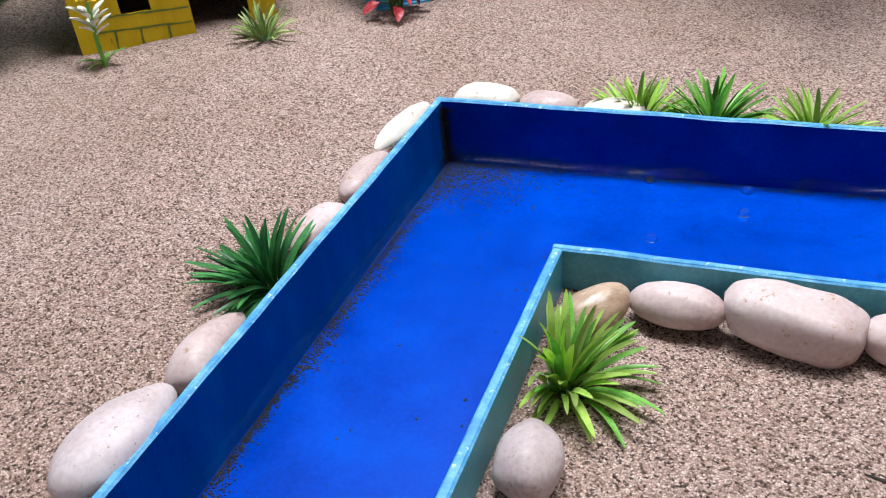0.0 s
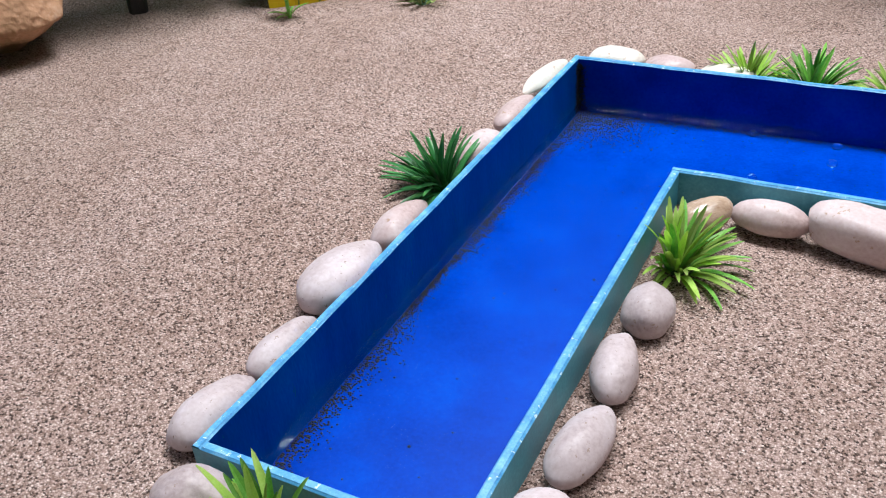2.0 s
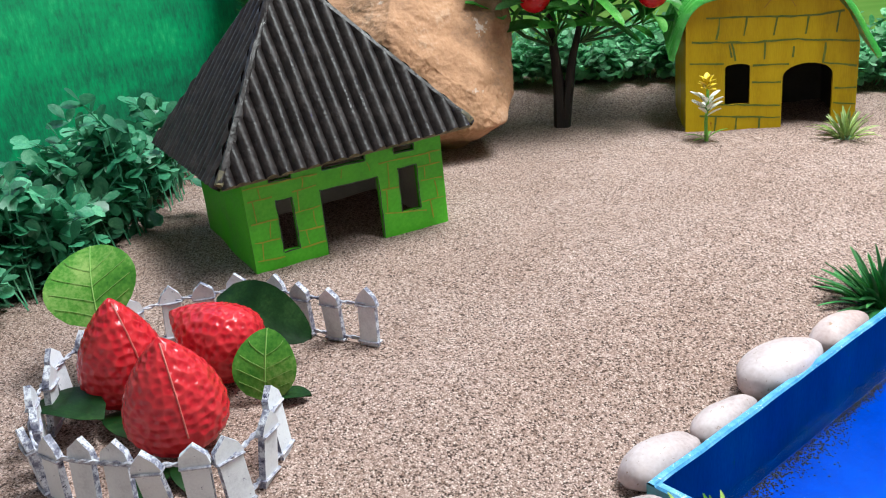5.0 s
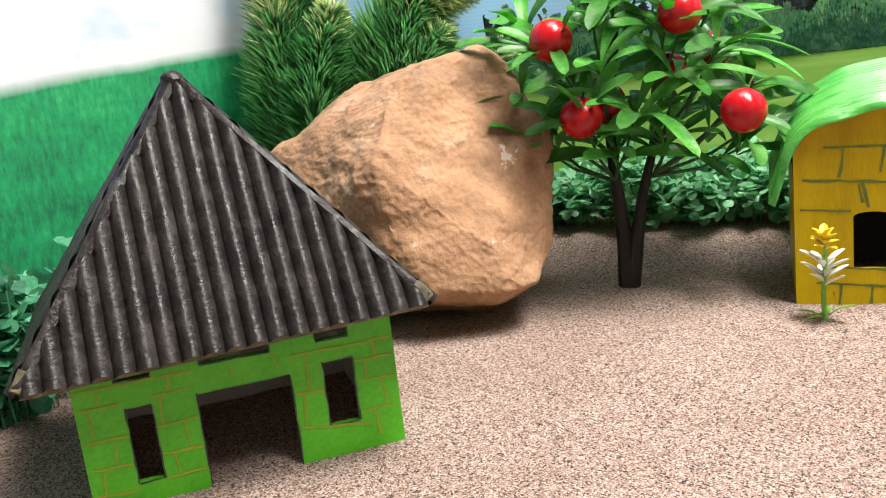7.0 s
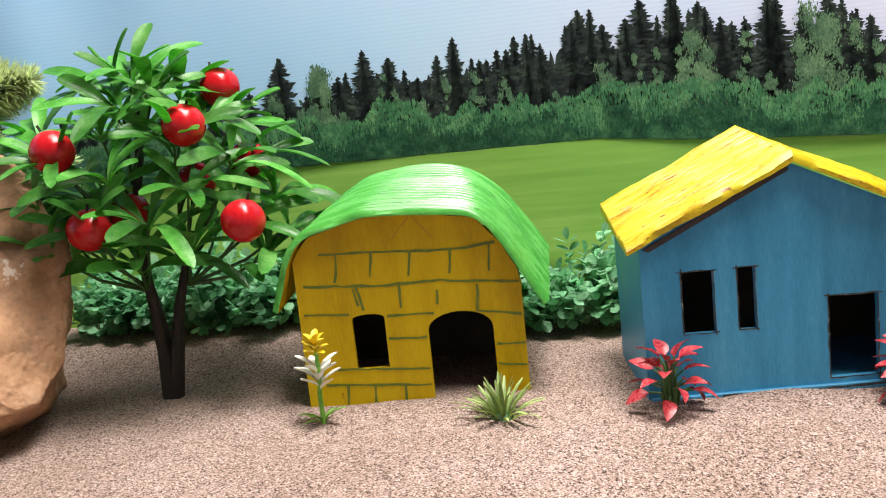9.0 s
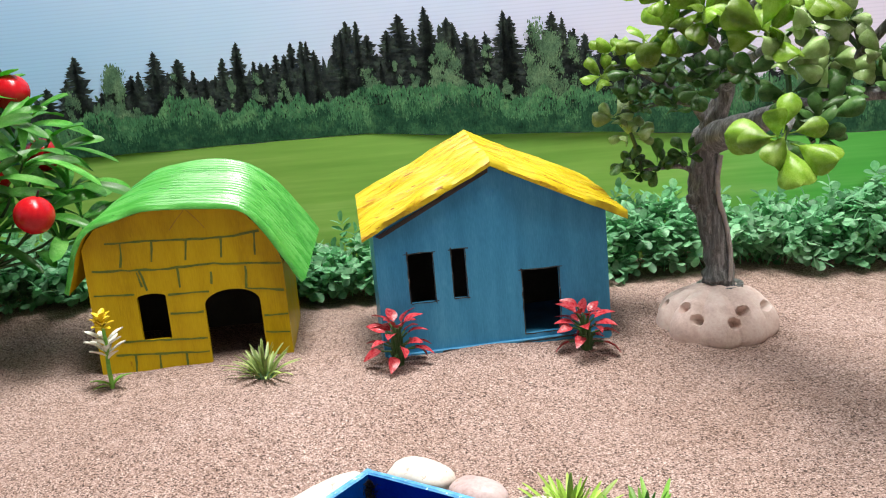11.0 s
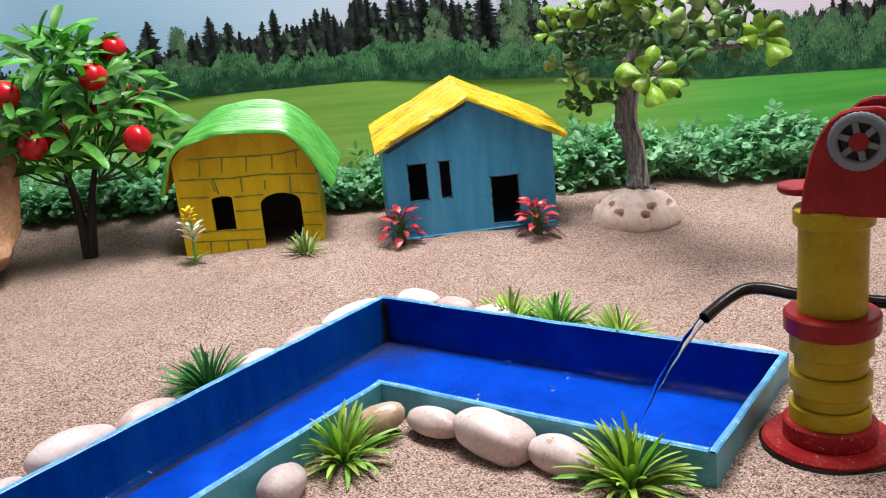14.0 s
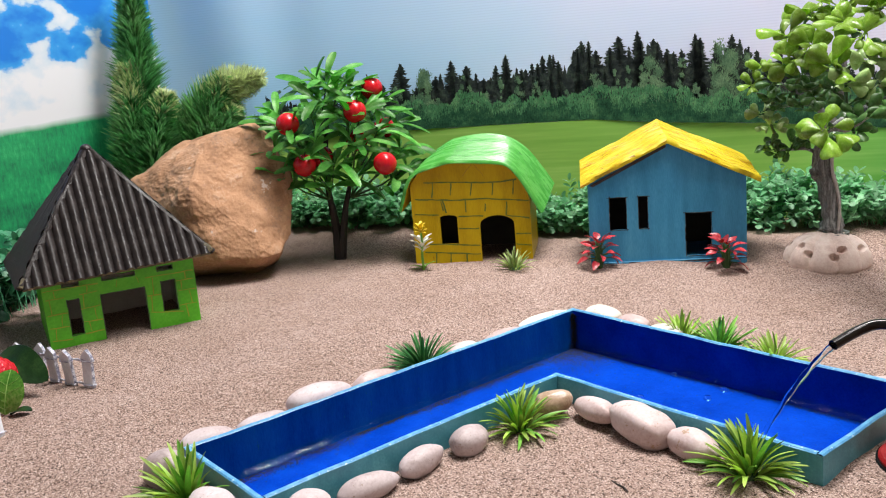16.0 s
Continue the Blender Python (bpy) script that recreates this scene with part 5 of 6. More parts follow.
    for corner in corners:
        tip = [corner.lerp(peak, t) + Vector((0, 0, 0.04)) for t in (-0.012, 0.015, 0.045)]
        part("torn_corner", Build().tube(tip, [0.034, 0.042, 0.046], 8, wobble=0.5), ROOF_STRAW, root, "torn straw-coloured card corner")
    part("roof_knob", Build().ball((peak.x, peak.y, peak.z + 0.03), (0.07, 0.07, 0.05), 8, 12, rough=0.3), ROOF_DARK, root)


green_cottage()

# ---- the boulder ----


def boulder():
    """A broken block: a hull of flat faces, finely divided and roughened, its edges worn."""
    corners = [(-0.60, 1.02, 0.46), (-0.14, 1.19, 0.42), (0.44, 1.18, 0.37), (0.66, 1.02, 0.38), (0.84, 0.72, 0.58), (0.90, 0.50, 0.92), (0.93, 0.40, 1.22), (0.89, 0.25, 1.52), (0.72, 0.02, 1.94), (0.60, -0.05, 2.09), (0.45, -0.22, 2.18),
               (0.05, 0.18, 2.13), (-0.20, 0.40, 1.98), (-0.36, 0.70, 1.78), (-0.46, 1.02, 1.42), (-0.40, 1.12, 0.95), (-1.0, 0.74, 0.90), (-0.66, -0.85, 1.93), (-0.25, -0.55, 1.97), (-1.10, -0.60, 1.72), (-1.50, -0.15, 1.47), (-1.62, -0.30, 0.50),
               (-1.05, 0.0, -0.03), (0.20, 0.25, -0.04), (0.50, -0.25, -0.04), (-0.90, -1.0, -0.03), (0.50, -1.0, -0.03), (0.60, -0.90, 1.50), (0.34, 1.10, 0.74)]
    tmp = bmesh.new()
    for p in corners:
        tmp.verts.new(p)
    hull = bmesh.ops.convex_hull(tmp, input=tmp.verts)
    bmesh.ops.delete(tmp, geom=list({g for g in hull["geom_interior"] if isinstance(g, bmesh.types.BMVert)}), context="VERTS")
    for level in range(6):
        bmesh.ops.subdivide_edges(tmp, edges=tmp.edges[:], cuts=1, use_grid_fill=True)
        bmesh.ops.smooth_vert(tmp, verts=tmp.verts, factor=(0.0, 0.0, 0.08, 0.20, 0.28, 0.30)[level], use_axis_x=True, use_axis_y=True, use_axis_z=True)
    tmp.normal_update()
    moved = []
    for v in tmp.verts:
        p = v.co
        h = 0.075 * noise.noise(p * 1.3) + 0.048 * noise.noise(p * 3.0) - 0.030 * max(0.0, noise.noise(p * 4.6 + Vector((4, 0, 0)))) ** 0.7 + 0.012 * noise.noise(p * 10) + 0.007 * noise.noise(p * 24)
        moved.append(p + v.normal * h)
    tmp.verts.index_update()
    # r runs to the visitors' right, f towards them
    b = Build().add([(0.5 * r + 0.866 * f, 0.866 * r - 0.5 * f, z) for r, f, z in moved], [tuple(x.index for x in f.verts) for f in tmp.faces])
    tmp.free()
    ob = part("boulder", b, ROCK)
    ob.matrix_world = pose(-0.57, -0.12, 0.0)
    tagged(ob, "large rough ochre rock resting on the sand", "rock")


boulder()

# ---- the apple tree ----


def apple_tree():
    rng = random.Random(21)
    bx, by = -4.90, 0.0
    root = thing("apple_tree", bx, by, sand_height(bx, by) - 0.03, 0, "artificial apple tree with glossy leaves and red apples", "tree")
    right, near = Vector((0.431, 0.902, 0)), Vector((0.902, -0.431, 0))

    def at(r, f, z):
        return right * r + near * f + Vector((0, 0, z))

    part("trunk", Build().tube([at(0.08, 0, 0), at(0.09, 0, 0.4), at(0.07, 0, 0.75), at(0.03, 0, 1.05), at(0.02, 0, 1.6), at(0.10, 0, 2.0), at(0.16, 0, 2.5)], [0.072, 0.062, 0.056, 0.045, 0.04, 0.03, 0.02], 12, wobble=0.35), BARK_DARK, root, "dark brown bark")
    part("trunk", Build().tube([at(0.12, 0.03, 0), at(0.18, 0.03, 0.4), at(0.26, 0.03, 0.8), at(0.34, 0.03, 1.08), at(0.45, 0.0, 1.4)], [0.062, 0.052, 0.044, 0.036, 0.025], 12, wobble=0.35), BARK_DARK, root, "dark brown bark")
    heads = [(-0.95, 0.15, 1.35), (-1.05, 0.0, 1.75), (-0.80, 0.35, 2.05), (-0.95, -0.1, 2.25), (-0.45, 0.35, 2.35), (-0.30, -0.1, 2.85), (0.0, 0.25, 2.80), (0.25, -0.15, 2.75), (0.35, 0.35, 2.40), (0.62, 0.1, 2.35), (0.55, 0.4, 1.95),
             (0.78, -0.1, 1.95), (0.95, 0.1, 1.62), (1.00, 0.25, 1.35), (0.60, 0.45, 1.45), (0.15, 0.55, 1.75), (-0.2, 0.55, 1.55), (-0.60, 0.45, 1.50), (-0.45, 0.5, 1.9), (0.10, 0.5, 2.2), (-0.1, -0.4, 2.3), (0.3, -0.45, 1.9), (-0.5, -0.4, 1.7),
             (0.45, -0.3, 1.4), (-0.75, -0.3, 1.3), (0.1, 0.35, 1.25), (-0.3, 0.3, 1.2), (0.75, 0.35, 1.15), (-0.15, 0.1, 3.0), (-0.25, 0.3, 2.6)]
    shapes = [shape("leaf", leaf_build(1.0, 0.265, droop, 0.34, 0.42, 11, 0.66, 0.014, base=0.55), LEAF_GREEN) for droop in (0.10, 0.40, 0.72)]
    for r, f, z in heads:
        r = r * 0.95 + 0.28
        z = z if z < 2.1 else 2.1 + (z - 2.1) * 0.62
        head = at(r, f, z)
        start = at(0.03 if r < 0.3 else 0.36, 0.0, max(0.95, z - 0.55 - 0.3 * abs(r)))
        mid = start.lerp(head, 0.55) + Vector((0, 0, -0.06))
        part("twig", Build().tube([start, mid, head], [0.017, 0.013, 0.010], 6), TWIG_GREEN, root)
        out = (head - at(0.25, 0, 0)) * 0.7
        out.z = 1.0
        out.normalize()
        a0 = rng.random() * 6
        n = rng.randint(7, 8)
        for i in range(n):
            a = a0 + math.tau * i / n
            side = out.orthogonal().normalized()
            other = out.cross(side)
            open_ = rng.uniform(0.5, 1.2)
            way = out * rng.uniform(0.5, 1.1) + (side * math.cos(a) + other * math.sin(a)) * open_
            size = rng.uniform(0.44, 0.64)
            part("leaf", None, None, root, m=facing(head - out * 0.06 * rng.random(), way, out * 0.5 + near * 0.45 + Vector((0, 0, 0.5)), size=size, spin=rng.uniform(-20, 20)), mesh=shapes[rng.randint(0, 2)])
        for _ in range(2):
            a = rng.random() * 6.28
            base = mid.lerp(head, rng.uniform(0.1, 0.8))
            way = (head - start).normalized() * 0.8 + Vector((math.cos(a), math.sin(a), rng.uniform(-0.2, 0.7)))
            part("leaf", None, None, root, m=facing(base, way, near * 0.5 + Vector((0, 0, 0.8)), size=rng.uniform(0.36, 0.52), spin=rng.uniform(-20, 20)), mesh=shapes[rng.randint(0, 2)])
    apple = Build().ball((0, 0, 0), (0.167, 0.167, 0.163), 18, 28, rough=0.03, seed=2)
    apple_mesh = shape("apple", apple, APPLE)
    for r, f, z in ((-0.50, 0.42, 2.17), (0.46, 0.60, 2.27), (0.76, 1.0, 1.52), (0.82, 0.1, 2.56), (-0.33, 0.5, 1.56), (-0.02, 0.1, 1.62), (1.01, -0.2, 1.94), (0.54, 0.0, 1.81)):
        ob = part("apple", None, None, root, "glossy red apple", m=Matrix.Translation(at(r, f, z) * DM) @ pose(0, 0, 0, rng.uniform(-20, 20), 15, rng.uniform(0, 360)), mesh=apple_mesh)
        part("stalk", Build().tube([(0, 0, 0.15), (0.01, 0, 0.22)], [0.012, 0.010], 5), BARK_DARK, ob)


apple_tree()

# ---- the bonsai on its coral stone ----


def coral_stone():
    """A domed, lobed stone with round pits in its skin."""
    cx, cy = 0.92, 3.95
    b = Build()
    # round pits: direction, how far down the dome, radius
    holes = [(-109, 0.44, 0.060), (-90, 0.55, 0.056), (-37, 0.48, 0.058), (-52, 0.60, 0.064), (-148, 0.50, 0.056), (4, 0.52, 0.060), (62, 0.45, 0.058), (120, 0.50, 0.060)]
    rows = []
    for i in range(76):
        t = i / 75
        row = []
        for k in range(220):
            a = math.tau * k / 220
            lobe = abs(math.sin(4.5 * a + 0.5)) ** 0.7
            edge = 0.505 * (1 + 0.10 * lobe + 0.02 * math.sin(3 * a) + 0.06 * noise.noise(Vector((math.cos(a) * 2, math.sin(a) * 2, 8))))
            r = edge * math.sin(min(t * 1.25, 1.0) * math.pi / 2) if t < 0.8 else edge * (1 - (t - 0.8) * 0.35)
            z = 0.40 * math.cos(min(t * 1.25, 1.0) * math.pi / 2) ** 0.85 if t < 0.8 else -(t - 0.8) * 0.4
            p = Vector((r * math.cos(a), r * math.sin(a), z + 0.014 * noise.noise(Vector((r * math.cos(a) * 12, r * math.sin(a) * 12, 0))) + 0.05 * (lobe - 0.6) * min(1.0, t * 1.4) * (t < 0.8)))
            slope = min(t * 1.25, 1.0) * math.pi / 2
            inward = Vector((math.cos(a) * math.sin(slope), math.sin(a) * math.sin(slope), math.cos(slope)))
            for angle, down, size in holes:
                turn = (a - radians(angle) + math.pi) % math.tau - math.pi
                d = math.hypot(turn * r, (t - down) * 0.91) / size
                if d < 1:
                    p -= inward * 0.11 * min(1.0, (1 - d) * 4)
            row.append(p)
        rows.append(row)
    faces = []
    for i in range(75):
        for k in range(220):
            j = (k + 1) % 220
            faces.append((i * 220 + k, i * 220 + j, (i + 1) * 220 + j, (i + 1) * 220 + k))
    b.add([p for row in rows for p in row], faces)
    ob = part("coral_stone", b, CORAL)
    ob.matrix_world = pose(cx * DM, cy * DM, (sand_height(cx, cy) - 0.025) * DM, 0, 0, 0)
    tagged(ob, "pale domed coral stone with round pits holding a tree", "stone")


coral_stone()


def spoon_build(length, width, cup, droop, stalk=0.16, thick=0.03):
    """A spoon-shaped leaf along +x, domed across and bent along, widest near its round tip, on a short stalk."""
    b = Build()
    top, low = [], []
    segs = 9
    for i in range(segs + 1):
        t = 1 - (1 - i / segs) ** 1.4
        w = width * 0.5 * max(math.sin(math.pi * t ** 1.7), 0.0) ** 0.62 + 0.006
        z0 = 0.07 * math.sin(math.pi * t) - droop * length * t * t
        row = [(stalk + length * t, k * w, z0 - cup * w * k * k) for k in (-1, -0.66, -0.33, 0, 0.33, 0.66, 1)]
        top.append(row)
        low.append([(x, y, z - thick * (1.0 if 0 < n < 6 else 0.25)) for n, (x, y, z) in enumerate(row)])
    b.grid(top).grid([list(reversed(r)) for r in low])
    b.tube([(0, 0, -0.01), (stalk * 0.6, 0, 0), (stalk + length * 0.12, 0, -0.012)], [0.022, 0.020, 0.016], 5)
    return b


def bonsai():
    rng = random.Random(22)
    bx, by = 0.87, 4.05
    root = thing("bonsai_tree", bx, by, 0.0, 0, "artificial bonsai with round yellow-green leaves and grey trunk", "tree")
    # to the right and towards the visitors' side
    right, near, up = Vector((0.915, 0.404, 0)), Vector((0.404, -0.915, 0)), Vector((0, 0, 1))

    def at(r, f, z):
        return right * r + near * f + up * z

    def eased(points, steps=4):
        """The points with a smooth curve through them."""
        out = []
        for i in range(len(points) - 1):
            p0, p1, p2, p3 = [points[min(max(j, 0), len(points) - 1)] for j in (i - 1, i, i + 1, i + 2)]
            for k in range(steps):
                f = k / steps
                out.append(0.5 * ((2 * p1) + (p2 - p0) * f + (2 * p0 - 5 * p1 + 4 * p2 - p3) * f * f + (3 * p1 - p0 - 3 * p2 + p3) * f ** 3))
        return out + [points[-1]]

    def spread(values, steps=4):
        return [values[i] + (values[i + 1] - values[i]) * k / steps for i in range(len(values) - 1) for k in range(steps)] + [values[-1]]

    trunk = [at(0.07, 0, 0.20), at(0.06, 0, 0.36), at(0.055, 0, 0.60), at(0.0, 0, 0.90), at(-0.07, 0, 1.08), at(-0.05, 0, 1.32), at(-0.01, 0.02, 1.58), at(0.06, 0.08, 1.80), at(0.14, 0.15, 2.08), at(0.16, 0.2, 2.4), at(0.15, 0.3, 2.85)]
    bark = Build().tube(eased(trunk), spread([0.150, 0.135, 0.122, 0.117, 0.128, 0.114, 0.120, 0.088, 0.074, 0.062, 0.04]), 26, wobble=0.40)
    part("trunk", bark, BARK_GREY, root, "wrinkled grey-brown bark")
    # a pale seam of glue wound along the trunk's side
    seam = [at(0.14, 0.14, 0.30), at(0.16, 0.11, 0.55), at(0.12, 0.10, 0.85), at(0.07, 0.10, 1.05), at(0.06, 0.10, 1.25), at(0.10, 0.08, 1.45)]
    part("glue_seam", Build().tube(eased(seam), 0.022, 7, wobble=0.5), GLUE, root, "pale dried glue along the trunk")
    part("collar", Build().lathe([(0.15, 0.24), (0.21, 0.25), (0.205, 0.20), (0.13, 0.18)], 24, centre=tuple(at(0.07, 0, 0))[:2]), BARK_GREY, root)
    part("knot", Build().ball(at(-0.12, 0.05, 1.06), (0.09, 0.09, 0.08), 8, 12, rough=0.4, seed=4), BARK_GREY, root)
    limbs = [([at(-0.02, 0.0, 1.58), at(0.14, 0.35, 1.68), at(0.34, 0.8, 1.80), at(0.55, 1.35, 1.96), at(0.78, 1.8, 2.02), at(1.02, 2.3, 2.05)], [0.14, 0.13, 0.095, 0.07, 0.05, 0.028]),
             ([at(0.40, 0.95, 1.84), at(0.36, 1.6, 1.92), at(0.30, 2.2, 1.95), at(0.18, 2.68, 1.90)], [0.06, 0.045, 0.032, 0.02]),
             ([at(0.14, 0.15, 2.05), at(0.18, 0.8, 2.25), at(0.22, 1.5, 2.35), at(0.24, 2.0, 2.40)], [0.06, 0.045, 0.032, 0.02]),
             ([at(0.60, 1.45, 1.98), at(0.85, 1.7, 2.3), at(1.05, 2.0, 2.60), at(1.16, 2.2, 2.66)], [0.05, 0.035, 0.026, 0.018]),
             ([at(0.0, 0.05, 1.72), at(-0.15, 0.1, 1.95), at(-0.40, 0.12, 2.12), at(-0.70, 0.05, 2.30)], [0.055, 0.040, 0.028, 0.018]),
             ([at(-0.10, 0.1, 1.90), at(-0.35, 0.08, 1.96), at(-0.66, 0.02, 1.88)], [0.03, 0.024, 0.015]),
             ([at(-0.05, 0.0, 1.22), at(-0.22, 0.06, 1.36), at(-0.42, 0.03, 1.36), at(-0.60, 0.0, 1.34)], [0.03, 0.024, 0.020, 0.014]),
             ([at(0.15, 0.2, 2.3), at(-0.05, 0.5, 2.5), at(-0.30, 0.8, 2.66)], [0.05, 0.035, 0.02]),
             ([at(0.16, 0.25, 2.5), at(0.24, 0.9, 2.68), at(0.34, 1.5, 2.76)], [0.05, 0.035, 0.02])]
    for path, radii in limbs:
        part("limb", Build().tube(eased(path), spread(radii), 12, wobble=0.3), BARK_GREY, root, "grey-brown branch")
    kinds = {"round": [shape("leaf", spoon_build(0.84, w, c, d), LEAF_ROUND) for w, c, d in ((0.66, 0.75, 0.10), (0.58, 0.60, 0.22))],
             "pale": [shape("leaf", spoon_build(0.84, 0.64, 0.85, d), LEAF_PALE) for d in (0.05, 0.20)],
             "dark": [shape("leaf", spoon_build(0.84, 0.50, 0.55, d), LEAF_ROUND_DARK) for d in (0.05, 0.25)]}
    # sprigs: place, kind, leaves, leaf length, how far they face the visitors
    sprigs = [((0.15, 2.79, 1.87), "round", 7, 0.32, 0.75), ((1.15, 2.62, 2.12), "round", 8, 0.33, 0.6), ((1.24, 2.30, 2.66), "round", 7, 0.31, 0.4), ((1.0, 2.0, 2.80), "round", 8, 0.31, 0.3), ((0.30, 2.0, 2.05), "dark", 8, 0.25, 0.5), ((0.64, 2.1, 2.06), "dark", 7, 0.25, 0.5), ((0.12, 1.6, 2.2), "dark", 8, 0.24, 0.5), ((0.0, 1.2, 2.42), "dark", 8, 0.24, 0.4), ((0.75, 1.75, 2.52), "pale", 7, 0.25, 0.5), ((0.48, 1.95, 2.50), "pale", 7, 0.26, 0.5), ((1.05, 2.3, 2.34), "dark", 7, 0.24, 0.5), ((-0.16, 0.8, 2.16), "dark", 8, 0.23, 0.4), ((0.28, 2.12, 2.29), "pale", 9, 0.27, 0.7),
              ((0.17, 2.05, 2.47), "round", 6, 0.32, 0.6), ((0.58, 1.92, 2.27), "pale", 9, 0.25, 0.7), ((0.90, 1.92, 2.27), "pale", 7, 0.24, 0.7), ((0.98, 2.0, 2.12), "dark", 8, 0.24, 0.6), ((0.46, 2.32, 1.93), "dark", 9, 0.27, 0.6), ((0.38, 2.46, 1.80), "dark", 6, 0.27, 0.5),
              ((0.43, 1.80, 2.74), "round", 9, 0.35, 0.4), ((0.22, 1.50, 2.89), "round", 9, 0.34, 0.3), ((-0.42, 0.95, 2.82), "round", 8, 0.33, 0.4), ((-0.37, 0.90, 2.55), "round", 9, 0.30, 0.5), ((-0.10, 1.15, 2.66), "round", 8, 0.32, 0.5),
              ((-0.26, 0.55, 2.32), "dark", 11, 0.25, 0.5), ((-0.13, 0.42, 2.03), "dark", 10, 0.24, 0.5), ((0.05, 0.9, 2.2), "dark", 10, 0.25, 0.5), ((-0.80, 0.02, 2.42), "round", 7, 0.25, 0.4), ((-0.58, 0.18, 2.23), "dark", 10, 0.22, 0.4),
              ((-0.80, 0.0, 1.82), "pale", 8, 0.24, 0.5), ((-0.52, 0.06, 1.92), "dark", 10, 0.21, 0.4), ((-0.40, 0.12, 2.08), "dark", 9, 0.21, 0.4), ((-0.64, 0.0, 1.33), "dark", 9, 0.22, 0.5), ((-0.44, 0.02, 1.37), "dark", 8, 0.21, 0.5),
              ((-0.22, 0.10, 1.46), "dark", 9, 0.21, 0.5), ((0.1, 1.0, 3.1), "round", 9, 0.33, 0.2), ((0.62, 1.5, 3.05), "round", 9, 0.33, 0.2), ((-0.2, 0.6, 3.05), "round", 9, 0.32, 0.2), ((0.66, 1.5, 2.5), "dark", 9, 0.25, 0.4), ((-0.35, 0.15, 2.22), "dark", 9, 0.22, 0.4), ((-0.28, 0.2, 1.90), "dark", 9, 0.21, 0.4), ((-0.66, 0.08, 2.06), "dark", 8, 0.22, 0.5),
              ((-0.92, 0.02, 2.20), "round", 7, 0.24, 0.5), ((-0.68, 0.1, 1.70), "pale", 7, 0.23, 0.5), ((-0.50, 0.2, 2.45), "round", 8, 0.26, 0.4), ((-0.72, 0.05, 1.46), "dark", 7, 0.20, 0.5)]
    ways = [p for path, _ in limbs for p in path] + trunk[7:]
    for (r, f, z), kind, count, long, facing_out in sprigs:
        count = int(count * 1.2)
        head = at(r, f, z)
        start = min(ways, key=lambda p: (p - head).length + (0.4 if p.z > head.z + 0.1 else 0))
        mid = start.lerp(head, 0.55) + up * 0.05
        part("twig", Build().tube([start, mid, head], [0.024, 0.020, 0.016], 6), TWIG_GREEN, root)
        out = (near * facing_out + up * (0.75 - 0.5 * facing_out) + (head - mid) * 0.8).normalized()
        side = out.orthogonal().normalized()
        other = out.cross(side)
        a0 = rng.random() * 6
        for i in range(count):
            a = a0 + math.tau * i / min(count, 6) + rng.uniform(-0.6, 0.6)
            back = 0 if i < 6 else 1
            way = out * rng.uniform(-0.15, 1.0) + (side * math.cos(a) + other * math.sin(a)) * rng.uniform(0.55, 1.1)
            lean = out + Vector([rng.uniform(-0.5, 0.5) for _ in range(3)])
            place = (head if not back else mid.lerp(head, rng.uniform(0.2, 0.8))) + Vector([rng.uniform(-0.04, 0.04) for _ in range(3)])
            part("leaf", None, None, root, m=facing(place, way, lean, size=long * rng.uniform(0.58, 1.08) * (0.85 if back else 1.0), spin=rng.uniform(-30, 30)), mesh=kinds[kind][rng.randint(0, 1)])


bonsai()

# ---- small plants ----


def red_plant(x, y, seed, turn):
    rng = random.Random(seed)
    root = thing("red_plant", x, y, sand_height(x, y) - 0.02, turn, "small plastic plant with glossy red leaves", "plant", "red plants")
    leaf = shape("leaf", leaf_build(1.0, 0.56, 0.26, 0.26, 0.8, 8, 0.40, 0.02), RED_LEAF)
    for i in range(25):
        a = math.tau * i * 0.381966 + rng.uniform(-0.3, 0.3)
        out = 0.12 + 0.88 * (i / 24)
        high = 0.40 - 0.29 * out ** 1.3 + rng.uniform(-0.04, 0.05)
        tip = Vector(((0.04 + 0.12 * out) * math.cos(a), (0.04 + 0.12 * out) * math.sin(a), high))
        bend = Vector((tip.x * 0.45, tip.y * 0.45, high * 0.75 + 0.03))
        part("stem", Build().tube([(0.02 * math.cos(a), 0.02 * math.sin(a), 0), bend, tip], [0.012, 0.010, 0.008], 6), TWIG_GREEN, root)
        way = Vector((math.cos(a), math.sin(a), 1.1 - 1.5 * out + rng.uniform(-0.2, 0.3)))
        part("leaf", None, None, root, m=facing(tip, way, size=rng.uniform(0.14, 0.19), spin=rng.uniform(-35, 35)), mesh=leaf)


red_plant(-1.02, 1.68, 41, 0)
red_plant(0.19, 2.76, 42, 70)


